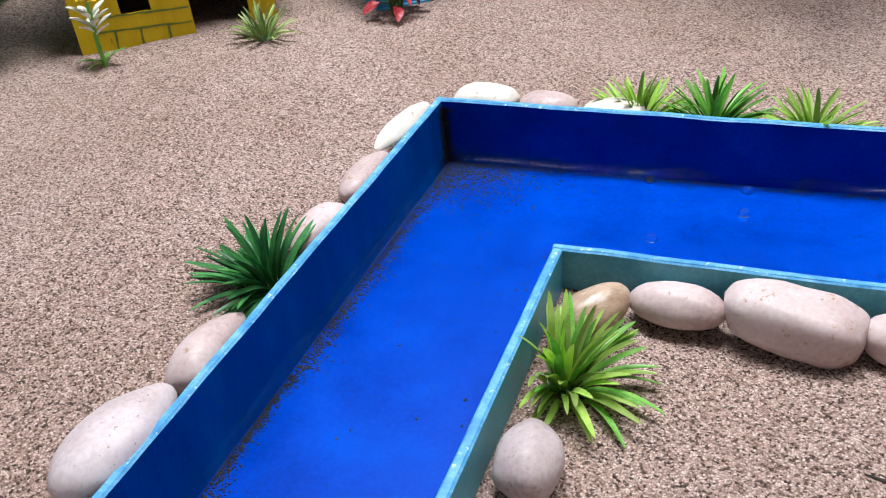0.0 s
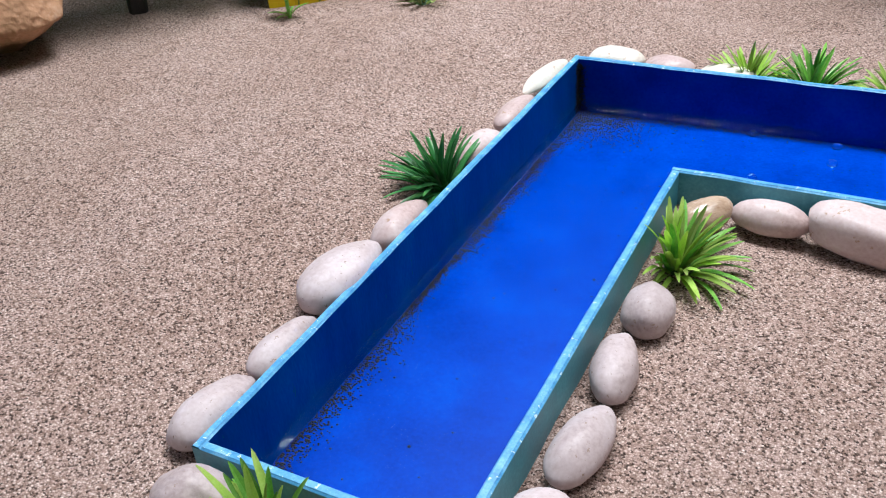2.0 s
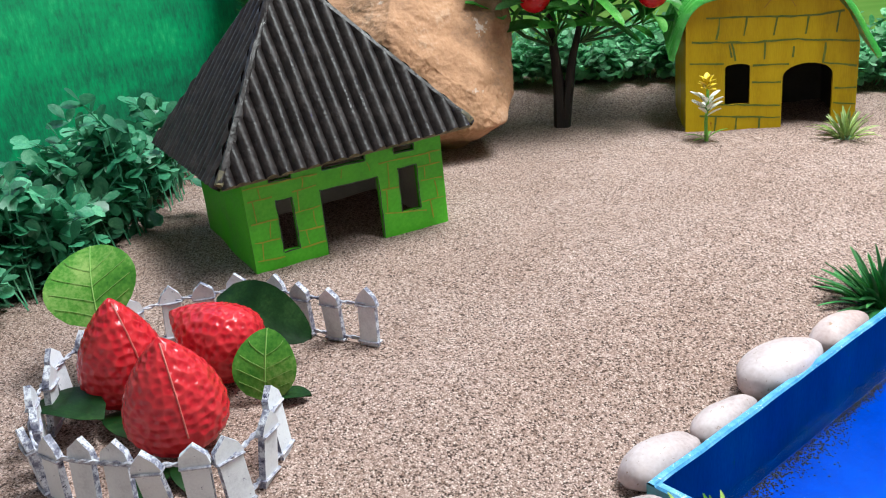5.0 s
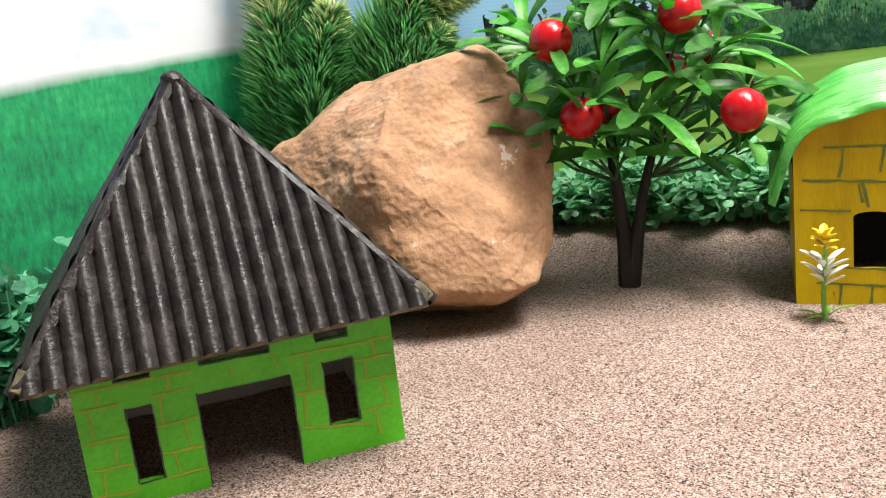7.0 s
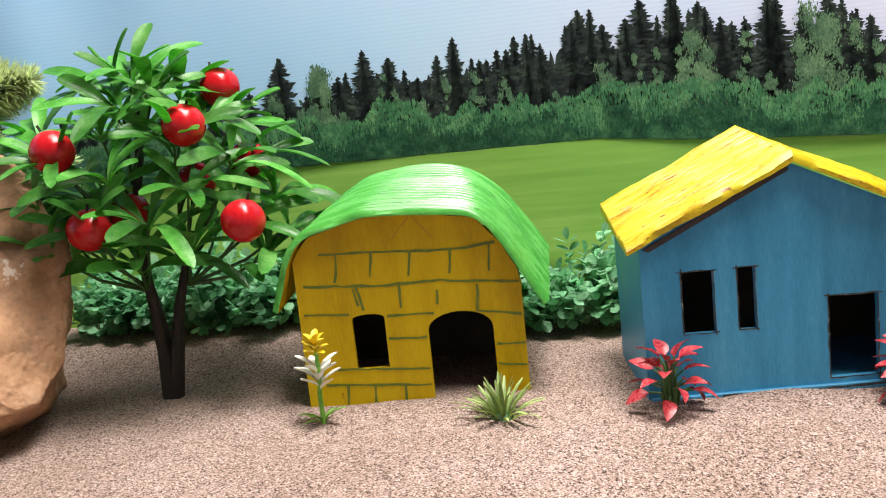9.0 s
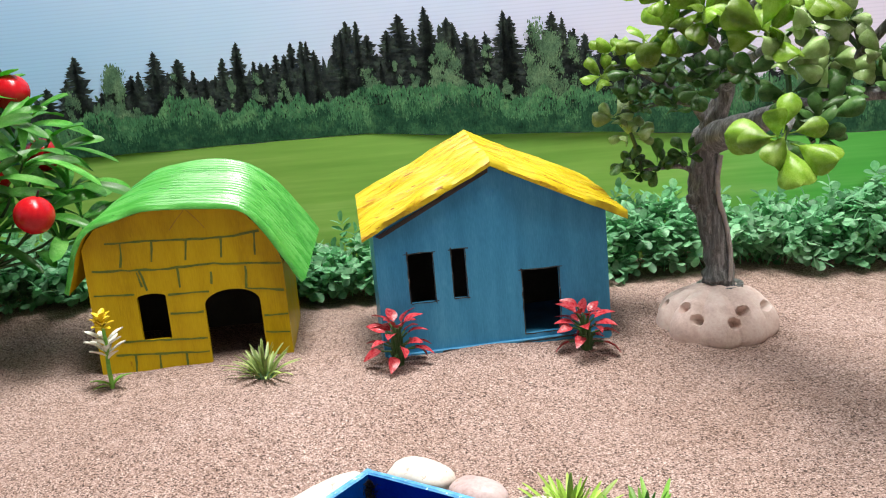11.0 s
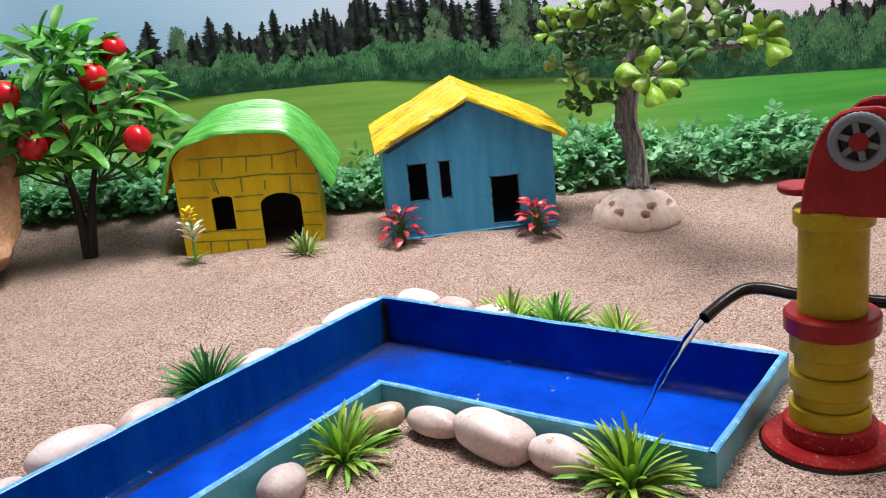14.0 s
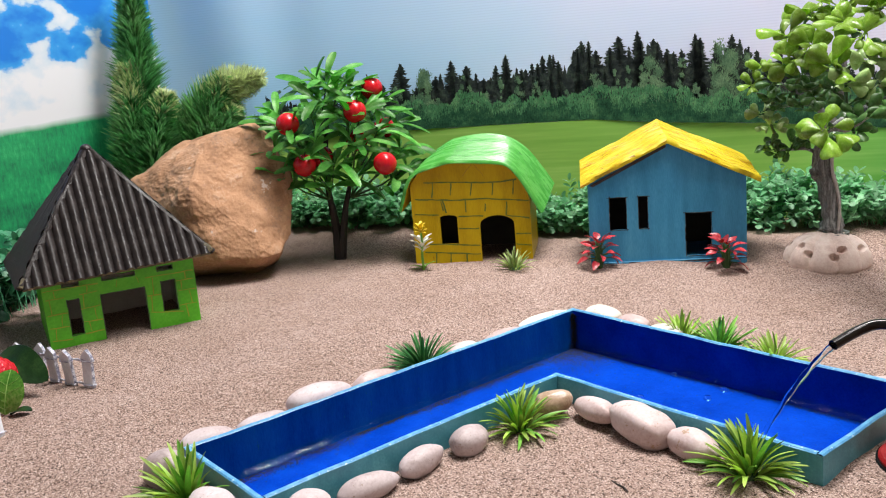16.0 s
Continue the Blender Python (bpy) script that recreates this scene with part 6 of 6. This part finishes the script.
def yellow_flower():
    x, y = -3.06, 0.31
    root = thing("flower", x, y, sand_height(x, y) - 0.01, 0, "plastic flower with yellow head and white petals", "flower")
    part("stem", Build().tube([(0, 0, 0), (-0.01, 0, 0.2), (0.0, 0.01, 0.40), (0.01, 0, 0.54)], [0.020, 0.018, 0.016, 0.014], 8), GRASS, root)
    petal = shape("petal", leaf_build(1.0, 0.34, -0.1, 0.3, 0.7, 6, 0.6, 0.04), WHITE_PETAL)
    for i in range(13):
        a = math.tau * i * 0.381966
        part("petal", None, None, root, "white petal", m=facing((0, 0, 0.27 + 0.013 * i), (math.cos(a), math.sin(a), 0.45), size=0.19), mesh=petal)
    gold = shape("petal", leaf_build(1.0, 0.5, 0.1, 0.3, 0.7, 6, 0.6, 0.04), YELLOW_PETAL)
    for i in range(15):
        a = math.tau * i * 0.381966
        part("petal", None, None, root, "yellow petal", m=facing((0, 0, 0.53 + 0.006 * i), (math.cos(a), math.sin(a), 0.25 + 0.08 * i), size=0.11), mesh=gold)
    leaf = shape("leaf", leaf_build(1.0, 0.16, 0.2, 0.3, 0.8, 6, 0.5, 0.02), GRASS)
    for a, rise, size in ((200, 0.4, 0.22), (20, 0.9, 0.24), (110, 0.5, 0.18), (290, 0.8, 0.2), (250, 0.3, 0.16)):
        part("leaf", None, None, root, m=facing((0, 0, 0.02), (math.cos(radians(a)), math.sin(radians(a)), rise), size=size), mesh=leaf)


yellow_flower()

# ---- strawberries in their fence ----


def strawberry(x, y, z, long, wide, tilt, turn, label):
    b = Build()
    rows = []
    rings, sides = 64, 112
    for i in range(rings + 1):
        t = i / rings
        r = wide / 2 * (math.sin(math.pi / 2 * min(t / 0.72, 1)) ** 0.85 if t < 0.72 else math.sqrt(max(0.0, 1 - ((t - 0.72) / 0.28) ** 2)))
        row = []
        band = int(t * 15)
        for k in range(sides):
            a = math.tau * k / sides
            pit = (0.5 + 0.5 * math.cos(17 * a + math.pi * band + 1.2 * noise.noise(Vector((a * 2, t * 6, x))))) * (0.5 - 0.5 * math.cos(math.tau * (t * 15 - band)))
            rr = r * (1 + 0.05 * noise.noise(Vector((math.cos(a) * 1.5, math.sin(a) * 1.5, t * 2 + x)))) + 0.006 * (pit - 0.4) * min(1.0, r / (0.3 * wide))
            row.append((rr * math.cos(a), rr * math.sin(a), long * (1 - t)))
        rows.append(row)
    b.grid(rows, closed=True)
    ob = part("strawberry", b, BERRY)
    line = [(1.02 * p[0], 1.02 * p[1], p[2]) for p in (row[int(sides * 0.80)] for row in rows[2:44])]
    part("seam", Build().tube(line, 0.005, 5), SEAM, ob, "pale moulding seam")
    ob.matrix_world = pose(x * DM, y * DM, z * DM, 0, 0, turn) @ pose(0, 0, 0, tilt, 0, 0)
    return tagged(ob, label, "strawberry", "strawberries in the fence")


strawberry(-1.99, -5.95, 0.03, 0.66, 0.54, 8, 60, "large red toy strawberry with dimpled skin and pale seam")
strawberry(-2.66, -5.98, 0.03, 0.70, 0.50, 10, 80, "large red toy strawberry with dimpled skin")
strawberry(-2.24, -5.36, 0.18, 0.62, 0.48, 66, -62, "large red toy strawberry lying on its side")


def berry_leaf(x, y, z, long, wide, way, up, material, label):
    ob = part("fruit_leaf", leaf_build(long, wide, 0.25, 0.15, 0.55, 12, 0.5, 0.012), material)
    ob.matrix_world = facing((x, y, z), way, up)
    if material is SEPAL_PALE:
        def on_leaf(t, k):
            w = wide * 0.5 * max(math.sin(math.pi * t), 0.0) ** 0.55
            return (long * t, k * w, -0.25 * long * t * t + 0.05 * long * math.sin(math.pi * t) + 0.15 * w * abs(k) + 0.004)

        b = Build().tube([on_leaf(t / 8, 0) for t in range(9)], 0.0035, 5)
        for t0 in (0.12, 0.3, 0.48, 0.66):
            for s in (-1, 1):
                b.tube([on_leaf(t0 + 0.20 * f, s * 0.88 * f) for f in (0.0, 0.25, 0.5, 0.75, 1.0)], 0.0022, 4)
        part("vein", b, LEAF_VEIN, ob, "pale raised leaf veins")
    return tagged(ob, label, "leaf", "leaves by the strawberries")


berry_leaf(-3.02, -5.95, 0.36, 0.56, 0.56, (-0.45, 0.15, 0.70), (0.75, -0.5, 0.45), SEPAL_PALE, "round pale green cloth leaf with light veins")
berry_leaf(-2.86, -5.26, 0.36, 0.70, 0.36, (0.68, 0.16, -0.04), (0.35, -0.5, 0.8), SEPAL_DARK, "dark green cloth leaf behind the strawberries")
berry_leaf(-2.00, -5.46, 0.03, 0.40, 0.35, (-0.05, 0.15, 0.75), (0.8, -0.6, 0.3), SEPAL_PALE, "pale green cloth leaf beside the strawberries")
berry_leaf(-1.98, -5.42, 0.03, 0.22, 0.13, (0.6, 0.5, 0.35), (0, 0, 1), SEPAL_DARK, "dark green cloth leaf beside the strawberries")
berry_leaf(-2.32, -6.24, 0.16, 0.56, 0.28, (-0.7, -0.30, 0.15), (0, 0, 1), SEPAL_DARK, "green cloth leaf beside the strawberries")
berry_leaf(-2.20, -6.16, 0.05, 0.40, 0.20, (-0.6, 0.1, 0.1), (0, 0, 1), SEPAL_DARK, "green cloth leaf beside the strawberries")
berry_leaf(-1.82, -6.05, 0.03, 0.34, 0.18, (0.7, -0.1, 0.12), (0, 0, 1), SEPAL_DARK, "green cloth leaf beside the strawberries")
berry_leaf(-1.80, -6.12, 0.03, 0.30, 0.16, (0.3, -0.6, 0.12), (0, 0, 1), SEPAL_DARK, "green cloth leaf beside the strawberries")


def picket_fence():
    root = thing("picket_fence", -2.3, -5.6, 0.0, 0, "curved white picket fence of wooden slats and wire", "fence")
    rng = random.Random(9)
    spots = [(-2.10, -4.66), (-2.32, -4.76), (-2.55, -4.84), (-2.78, -4.92), (-2.98, -5.06), (-3.11, -5.25), (-3.20, -5.46), (-3.22, -5.68), (-3.17, -5.89), (-3.02, -6.09), (-2.86, -6.27), (-2.69, -6.41), (-2.50, -6.52), (-2.28, -6.60), (-2.10, -6.63), (-1.93, -6.61),
             (-1.77, -6.53), (-1.62, -6.42), (-1.46, -6.29), (-1.34, -6.15), (-1.26, -6.00), (-1.36, -5.81), (-1.48, -5.64)]
    outline = [(-0.062, 0.0), (0.062, 0.0), (0.062, 0.27), (0.070, 0.30), (0.060, 0.345), (0.0, 0.40), (-0.060, 0.345), (-0.070, 0.30), (-0.062, 0.27)]
    shapes = []
    for k in range(3):
        b = Build()
        pts = [(u + 0.006 * rng.uniform(-1, 1), z) for u, z in outline]
        b.plate(pts, -0.018, 0.018, 0, 2)
        b.tube([(-0.068, -0.022, 0.285), (0, -0.026, 0.288), (0.068, -0.022, 0.285), (0.068, 0.022, 0.285), (0, 0.026, 0.282), (-0.068, 0.022, 0.285), (-0.068, -0.022, 0.285)], 0.008, 6, 1)
        b.tube([(-0.068, -0.022, 0.045), (0, -0.026, 0.048), (0.068, -0.022, 0.045), (0.068, 0.022, 0.045), (0, 0.026, 0.042), (-0.068, 0.022, 0.045), (-0.068, -0.022, 0.045)], 0.008, 6, 1)
        shapes.append(shape("picket", b, [PICKET, WIRE, PICKET_EDGE], smooth=False))
    tops = [[], []]
    for i, (x, y) in enumerate(spots):
        a, c = spots[max(i - 1, 0)], spots[min(i + 1, len(spots) - 1)]
        turn = math.degrees(math.atan2(c[1] - a[1], c[0] - a[0]))
        m = pose((x + 2.3) * DM, (y + 5.6) * DM, (sand_height(x, y) - 0.01) * DM, rng.uniform(-7, 7), rng.uniform(-4, 4), turn)
        part("picket", None, None, root, m=m, mesh=shapes[i % 3])
        for w, h in ((0, 0.285), (1, 0.045)):
            tops[w].append((x + 2.3, y + 5.6, sand_height(x, y) + h))
    for path in tops:
        b = Build()
        smooth = []
        for p, q in zip(path, path[1:]):
            for k in range(8):
                t = k / 8
                v = Vector(p).lerp(Vector(q), t)
                smooth.append(v)
        for phase in (0.0, math.pi):
            twist = [v + Vector((0.0, 0.0, 0.008 * math.sin(i * 1.3 + phase))) + Vector((0.008 * math.cos(i * 1.3 + phase), 0, 0)) for i, v in enumerate(smooth)]
            b.tube(twist, 0.007, 5)
        part("wire", b, WIRE, root, "twisted painted wire")


picket_fence()

# ---- the pump ----
PUMP_AT = (4.18, -0.80)


def ring(r_in, r_out, z0, z1, c=0.012):
    return Build().lathe([(r_in, z0), (r_out - c, z0), (r_out, z0 + c), (r_out, z1 - c), (r_out - c, z1), (r_in, z1), (r_in, z0)], 48)


def hand_pump():
    px, py = PUMP_AT
    g = -0.25
    root = thing("water_pump", px, py, g, 0.0, "red and yellow toy water pump with a black spout", "pump")
    part("base_flange", ring(0.02, 0.40, -0.02, 0.085, 0.02), PUMP_BASE, root, "sandy red base disc")
    part("flange_seal", ring(0.36, 0.425, -0.04, 0.05, 0.012), RUBBER, root, "black rubber edge")
    part("base_collar", ring(0.02, 0.275, 0.08, 0.205), PUMP_BASE, root, "red ring")
    for r, z0, z1 in ((0.237, 0.195, 0.315), (0.212, 0.31, 0.40), (0.237, 0.395, 0.53), (0.210, 0.525, 0.65), (0.240, 0.645, 0.79)):
        part("sleeve", ring(0.02, r, z0, z1), PUMP_YELLOW, root)
    part("collar", ring(0.02, 0.276, 0.783, 0.91, 0.015), PUMP_RED, root, "red collar ring")
    part("barrel", ring(0.02, 0.196, 0.90, 1.45), PUMP_YELLOW, root, "yellow pipe")
    part("cap", ring(0.02, 0.226, 1.44, 1.55), PUMP_YELLOW, root)
    # the head: two red cheeks, narrow below and round on top, with a block between them and a spoked wheel on the front one
    outline = [(-0.145, 1.54), (-0.128, 1.70), (-0.105, 1.83), (-0.080, 1.92), (-0.045, 2.00), (0.005, 2.075), (0.055, 2.118), (0.12, 2.14), (0.24, 2.145), (0.33, 2.12), (0.40, 2.07), (0.45, 1.98), (0.46, 1.88), (0.42, 1.74), (0.33, 1.54)]

    def cheek(y0, y1, lift, shift=0.0):
        b = Build()
        rows = []
        middle = Vector((0.13, 1.85))
        for d, inset in ((y0, 0.05), (y0 + 0.012, 0.0), (y1 - 0.012, 0.0), (y1, 0.05)):
            rows.append([(u + shift + (middle.x - u) * inset, d, z + (lift if z > 1.6 else 0) + (middle.y - z) * inset * (0 if z < 1.6 else 1)) for u, z in outline])
        b.grid(rows, closed=True)
        n = len(outline)
        b.f += [tuple(range(n)), tuple(reversed(range(3 * n, 4 * n)))]
        b.m += [0, 0]
        return b

    part("cheek", cheek(-0.20, -0.13, 0.0), PUMP_RED, root, "red head plate")
    part("cheek", cheek(0.13, 0.20, 0.02, 0.045), PUMP_RED, root, "red head plate")
    part("head_block", Build().box((-0.09, -0.128, 1.54), (0.34, 0.128, 1.80), 0.02), PUMP_RED, root, "red block between the head plates")
    hub_at = Vector((0.165, -0.20, 1.965))
    wheel = Build()
    rows = []
    for r, d in ((0.105, 0.0), (0.105, -0.05), (0.115, -0.062), (0.142, -0.062), (0.156, -0.05), (0.156, 0.0)):
        rows.append([(hub_at.x + r * math.cos(math.tau * k / 60) * (1 + (0.025 if r > 0.15 and k % 2 else 0)), hub_at.y + d, hub_at.z + r * math.sin(math.tau * k / 60) * (1 + (0.025 if r > 0.15 and k % 2 else 0))) for k in range(60)])
    wheel.grid(rows, closed=True)
    hub = part("wheel", wheel, HUB_GREY, root, "grey spoked plastic wheel")
    # The hollow's shade is put in as a black disc behind the spokes.
    disc = Build().plate([(hub_at.x + 0.107 * math.cos(math.tau * k / 32), hub_at.z + 0.107 * math.sin(math.tau * k / 32)) for k in range(32)], hub_at.y - 0.012, hub_at.y + 0.005)
    part("well", disc, RUBBER, hub, "black disc standing for the wheel's dark hollow")
    for k in range(6):
        m = Matrix.Translation(hub_at) @ Matrix.Rotation(math.tau * k / 6 + 0.3, 4, "Y")
        part("spoke", Build().box((0.03, -0.045, -0.018), (0.108, -0.012, 0.018), 0.004, m=m), HUB_GREY, hub)
    core = Build().plate([(hub_at.x + 0.052 * math.cos(math.tau * k / 18), hub_at.z + 0.052 * math.sin(math.tau * k / 18)) for k in range(18)], hub_at.y - 0.05, hub_at.y - 0.01)
    part("core", core, PUMP_RED, hub, "red wheel core")
    # a flat rounded tongue at the side of the head
    tongue = Build().lathe([(0.001, 1.615), (0.125, 1.615), (0.14, 1.63), (0.14, 1.655), (0.13, 1.665), (0.001, 1.665)], 32, centre=(-0.19, 0.05))
    part("tongue", tongue, PUMP_RED, root, "flat red plastic tongue")
    # the black hose that crosses the barrel and bends down to the trough; its ends are given in the room's axes
    back = (root.matrix_world.to_3x3().inverted())

    def local(x, y, z):
        return back @ Vector((x - px, y - py, z - g))

    path = [local(4.78, -0.42, 0.60), local(4.45, -0.46, 0.62), local(4.0, -0.52, 0.63), local(3.72, -0.52, 0.655), local(3.60, -0.56, 0.65), local(3.53, -0.64, 0.62), local(3.48, -0.74, 0.585), local(3.43, -0.88, 0.54)]
    curve = []
    for i in range(len(path) - 1):
        p0, p1, p2, p3 = [path[min(max(j, 0), len(path) - 1)] for j in (i - 1, i, i + 1, i + 2)]
        for k in range(5):
            f = k / 5
            curve.append(0.5 * ((2 * p1) + (p2 - p0) * f + (2 * p0 - 5 * p1 + 4 * p2 - p3) * f * f + (3 * p1 - p0 - 3 * p2 + p3) * f ** 3))
    curve.append(path[-1])
    part("spout", Build().tube(curve, 0.041, 14), RUBBER, root, "bent black rubber hose")


hand_pump()


def water_stream():
    """The thin jet from the spout, an arc that ends in the trough's water."""
    start, speed = Vector((3.43, -0.88, 0.54)), Vector((-0.42, -0.52, -0.55))
    pts, radii = [], []
    n = 22
    for i in range(n + 1):
        t = i / n
        p = start + speed * t + Vector((0, 0, -0.375)) * t * t
        pts.append(p)
        radii.append(0.026 - 0.012 * t + 0.003 * math.sin(i * 1.9))
    ob = part("water_stream", Build().tube(pts, radii, 12), WATER)
    ob.visible_shadow = False
    tagged(ob, "thin clear jet of water falling from the spout", "water jet")
    for x, y in ((1.44, -0.13), (2.03, -0.17), (2.03, -0.44), (1.56, -0.81)):
        b = Build()
        b.ball((x, y, WATER_Z + 0.004), (0.036, 0.036, 0.032), 10, 18)
        drop = part("bubble", b, WATER_EDGE)
        drop.visible_shadow = False
        tagged(drop, "small clear bubble floating on the water", "bubble", "bubbles on the water")


water_stream()


def fallen_twig():
    pts = [(2.61, -2.51), (2.67, -2.525), (2.73, -2.53), (2.80, -2.56)]
    b = Build().tube([(x, y, sand_height(x, y) + 0.012) for x, y in pts], [0.006, 0.008, 0.007, 0.004], 6)
    tagged(part("twig", b, BARK_DARK), "tiny dark twig lying on the sand", "twig")


fallen_twig()

# ---- hedges of plastic leaves ----


def hedge(points, deep, high, count, size, seed, label, slope=0.35, material=None):
    """A bank of leafy sprigs along a line; each sprig is a stem with pairs of rounded leaves."""
    rng = random.Random(seed)
    b = Build()
    pts = [Vector((x, y, 0)) for x, y in points]
    total = sum((q - p).length for p, q in zip(pts, pts[1:]))

    def spot(d):
        for p, q in zip(pts, pts[1:]):
            l = (q - p).length
            if d <= l:
                w = (q - p) / l
                return p + w * d, Vector((w.y, -w.x, 0))
            d -= l
        return pts[-1], Vector(((pts[-1] - pts[-2]).y, -(pts[-1] - pts[-2]).x, 0)).normalized()

    def leaf(at, way, long, wide):
        x = way.normalized()
        y = x.cross(Vector((rng.uniform(-0.5, 0.5), rng.uniform(-0.5, 0.5), 1))).normalized()
        z = x.cross(y) * -1
        rim = [(0, 0), (0.25, 0.34), (0.6, 0.5), (0.88, 0.33), (1.0, 0), (0.88, -0.33), (0.6, -0.5), (0.25, -0.34)]
        verts = [at + x * (u * long) + y * (v * wide) + z * (0.16 * abs(v) * wide - 0.12 * u * u * long) for u, v in rim]
        verts.append(at + x * (0.55 * long) - z * (0.05 * long))
        b.add(verts, [(i, (i + 1) % 8, 8) for i in range(8)])

    for _ in range(count):
        p, n = spot(rng.random() * total)
        f = rng.random()
        base = p + n * (deep * f)
        tall = high * (1 - slope * f) * (0.75 + 0.5 * noise.noise(Vector((p.x * 1.2, p.y * 1.2, seed)))) * rng.random() ** 0.7
        top = base + Vector((rng.uniform(-0.1, 0.1), rng.uniform(-0.1, 0.1), 0)) + n * rng.uniform(0, 0.16)
        z0 = sand_height(base.x, base.y)
        top.z = z0 + max(0.11, tall)
        way = (n * rng.uniform(0.2, 1.0) + Vector((rng.uniform(-0.8, 0.8), rng.uniform(-0.8, 0.8), rng.uniform(-0.2, 0.9)))).normalized()
        tip = top + way * size * 1.9
        side = way.orthogonal().normalized()
        for i in range(4):
            at = top.lerp(tip, i / 3.5)
            turn = Matrix.Rotation(rng.uniform(0, 6.28), 3, way)
            for s in (1, -1):
                leaf(at, turn @ side * s + way * 0.7, size * rng.uniform(0.75, 1.2), size * rng.uniform(0.62, 0.9))
        leaf(tip, way, size, size * 0.8)
        if rng.random() < 0.35:
            b.tube([base + Vector((0, 0, z0)), top, tip], [0.008, 0.008, 0.006], 4)
    return tagged(part("hedge", b, material or LEAF_HEDGE), label, "hedge", "hedges", "stuff")


def along_banner(s, off):
    u = Vector((math.cos(radians(BANNER_TURN)), math.sin(radians(BANNER_TURN))))
    return (BANNER_AT[0] + u.x * s + u.y * off, BANNER_AT[1] + u.y * s - u.x * off)


hedge([along_banner(-2.6, 0.10), along_banner(1.4, 0.10)], 0.52, 0.75, 520, 0.130, 51, "dark green plastic hedge behind the apple tree")
hedge([along_banner(1.4, 0.10), along_banner(5.2, 0.10)], 0.60, 0.80, 466, 0.130, 52, "green plastic hedge between the cottages")
hedge([along_banner(5.2, 0.10), along_banner(8.6, 0.10)], 0.64, 0.88, 390, 0.130, 53, "green plastic hedge behind the bonsai")
hedge([along_banner(8.6, 0.10), along_banner(13.0, 0.10)], 0.74, 0.82, 460, 0.130, 54, "green plastic hedge along the printed meadow")
hedge([(-6.9, -3.4), (-5.6, -4.6), (-4.7, -5.6), (-4.3, -7.2)], 0.45, 1.20, 520, 0.17, 55, "bluish green plastic hedge beside the green cottage", slope=0.6, material=LEAF_TEAL)


# ---- plastic pine fronds in the corner ----


def pine_frond(path, radius, count, seed, label, pale_from=0.8):
    rng = random.Random(seed)
    pts = [Vector(p) for p in path]
    root = thing("pine_frond", *pts[0], 0, label, "plant", "pine fronds")
    pts = [p - pts[0] for p in pts]
    part("stem", Build().tube(pts, [0.05] * (len(pts) - 1) + [0.02], 8), TWIG_GREEN, root)
    b = Build()
    n = len(pts) - 1
    for _ in range(count):
        t = rng.random() * n
        i = min(int(t), n - 1)
        p, way = pts[i].lerp(pts[i + 1], t - i), (pts[i + 1] - pts[i]).normalized()
        side = Matrix.Rotation(rng.random() * math.tau, 3, way) @ way.orthogonal().normalized()
        out = (side + way * rng.uniform(0.1, 0.9)).normalized()
        long = radius * rng.uniform(0.65, 1.1) * min(1.0, 0.35 + 1.6 * (1 - t / n))
        w = side.cross(out).normalized() * 0.015
        q, r = p + out * long * 0.55, p + out * long + way * 0.10 * long
        slot = 1 if t / n > pale_from + rng.uniform(-0.12, 0.12) else 0
        b.add([p + w * 0.5, p - w * 0.5, q - w, q + w, r], [(0, 1, 2, 3), (3, 2, 4)], slot)
        h = out.cross(w).normalized() * 0.012
        b.add([p + h * 0.5, p - h * 0.5, q - h, q + h, r], [(0, 1, 2, 3), (3, 2, 4)], slot)
    ob = part("needles", b, [NEEDLE, NEEDLE_PALE], root, "fine green plastic needles", smooth=False)
    ob["kind"] = "stuff"


pine_frond([(-7.95, -1.55, 0.0), (-7.95, -1.5, 1.2), (-7.9, -1.5, 2.4), (-7.9, -1.45, 3.6), (-7.85, -1.4, 4.8)], 0.54, 5644, 61, "upright dark green plastic pine frond behind the rock", 0.97)
pine_frond([(-7.95, -1.75, 0.1), (-7.85, -1.75, 1.4), (-7.8, -1.7, 2.3), (-7.8, -1.7, 3.2)], 0.50, 3628, 65, "dark green plastic pine frond with a pale tip", 0.78)
pine_frond([(-7.75, -1.2, 0.2), (-7.6, -1.1, 1.5), (-7.35, -0.75, 2.35), (-6.95, -0.35, 2.75), (-6.55, 0.0, 2.85)], 0.50, 5241, 62, "arching plastic pine frond with a pale tip", 0.62)
pine_frond([(-7.6, -1.7, 0.1), (-7.55, -1.6, 1.2), (-7.5, -1.5, 2.0), (-7.3, -1.3, 2.7)], 0.52, 4032, 63, "dark green plastic pine frond behind the rock", 0.9)
pine_frond([(-7.3, -0.9, 0.1), (-7.2, -0.8, 1.2), (-7.0, -0.6, 2.0), (-6.8, -0.4, 2.4)], 0.52, 4032, 64, "dark green plastic pine frond behind the rock", 0.95)
pine_frond([(-7.3, -0.3, 0.1), (-7.1, -0.2, 1.0), (-6.8, 0.0, 1.8), (-6.5, 0.15, 2.1)], 0.50, 3427, 66, "dark green plastic pine frond behind the rock", 0.95)
pine_frond([(-7.5, -1.1, 0.1), (-7.35, -1.0, 1.1), (-7.1, -0.75, 2.1), (-6.85, -0.5, 2.9)], 0.52, 4032, 67, "dark green plastic pine frond behind the rock", 0.92)
pine_frond([(-7.8, -1.5, 0.1), (-7.7, -1.35, 1.3), (-7.6, -1.25, 2.0), (-7.5, -1.2, 2.6)], 0.52, 4032, 68, "dark green plastic pine frond behind the rock", 0.95)
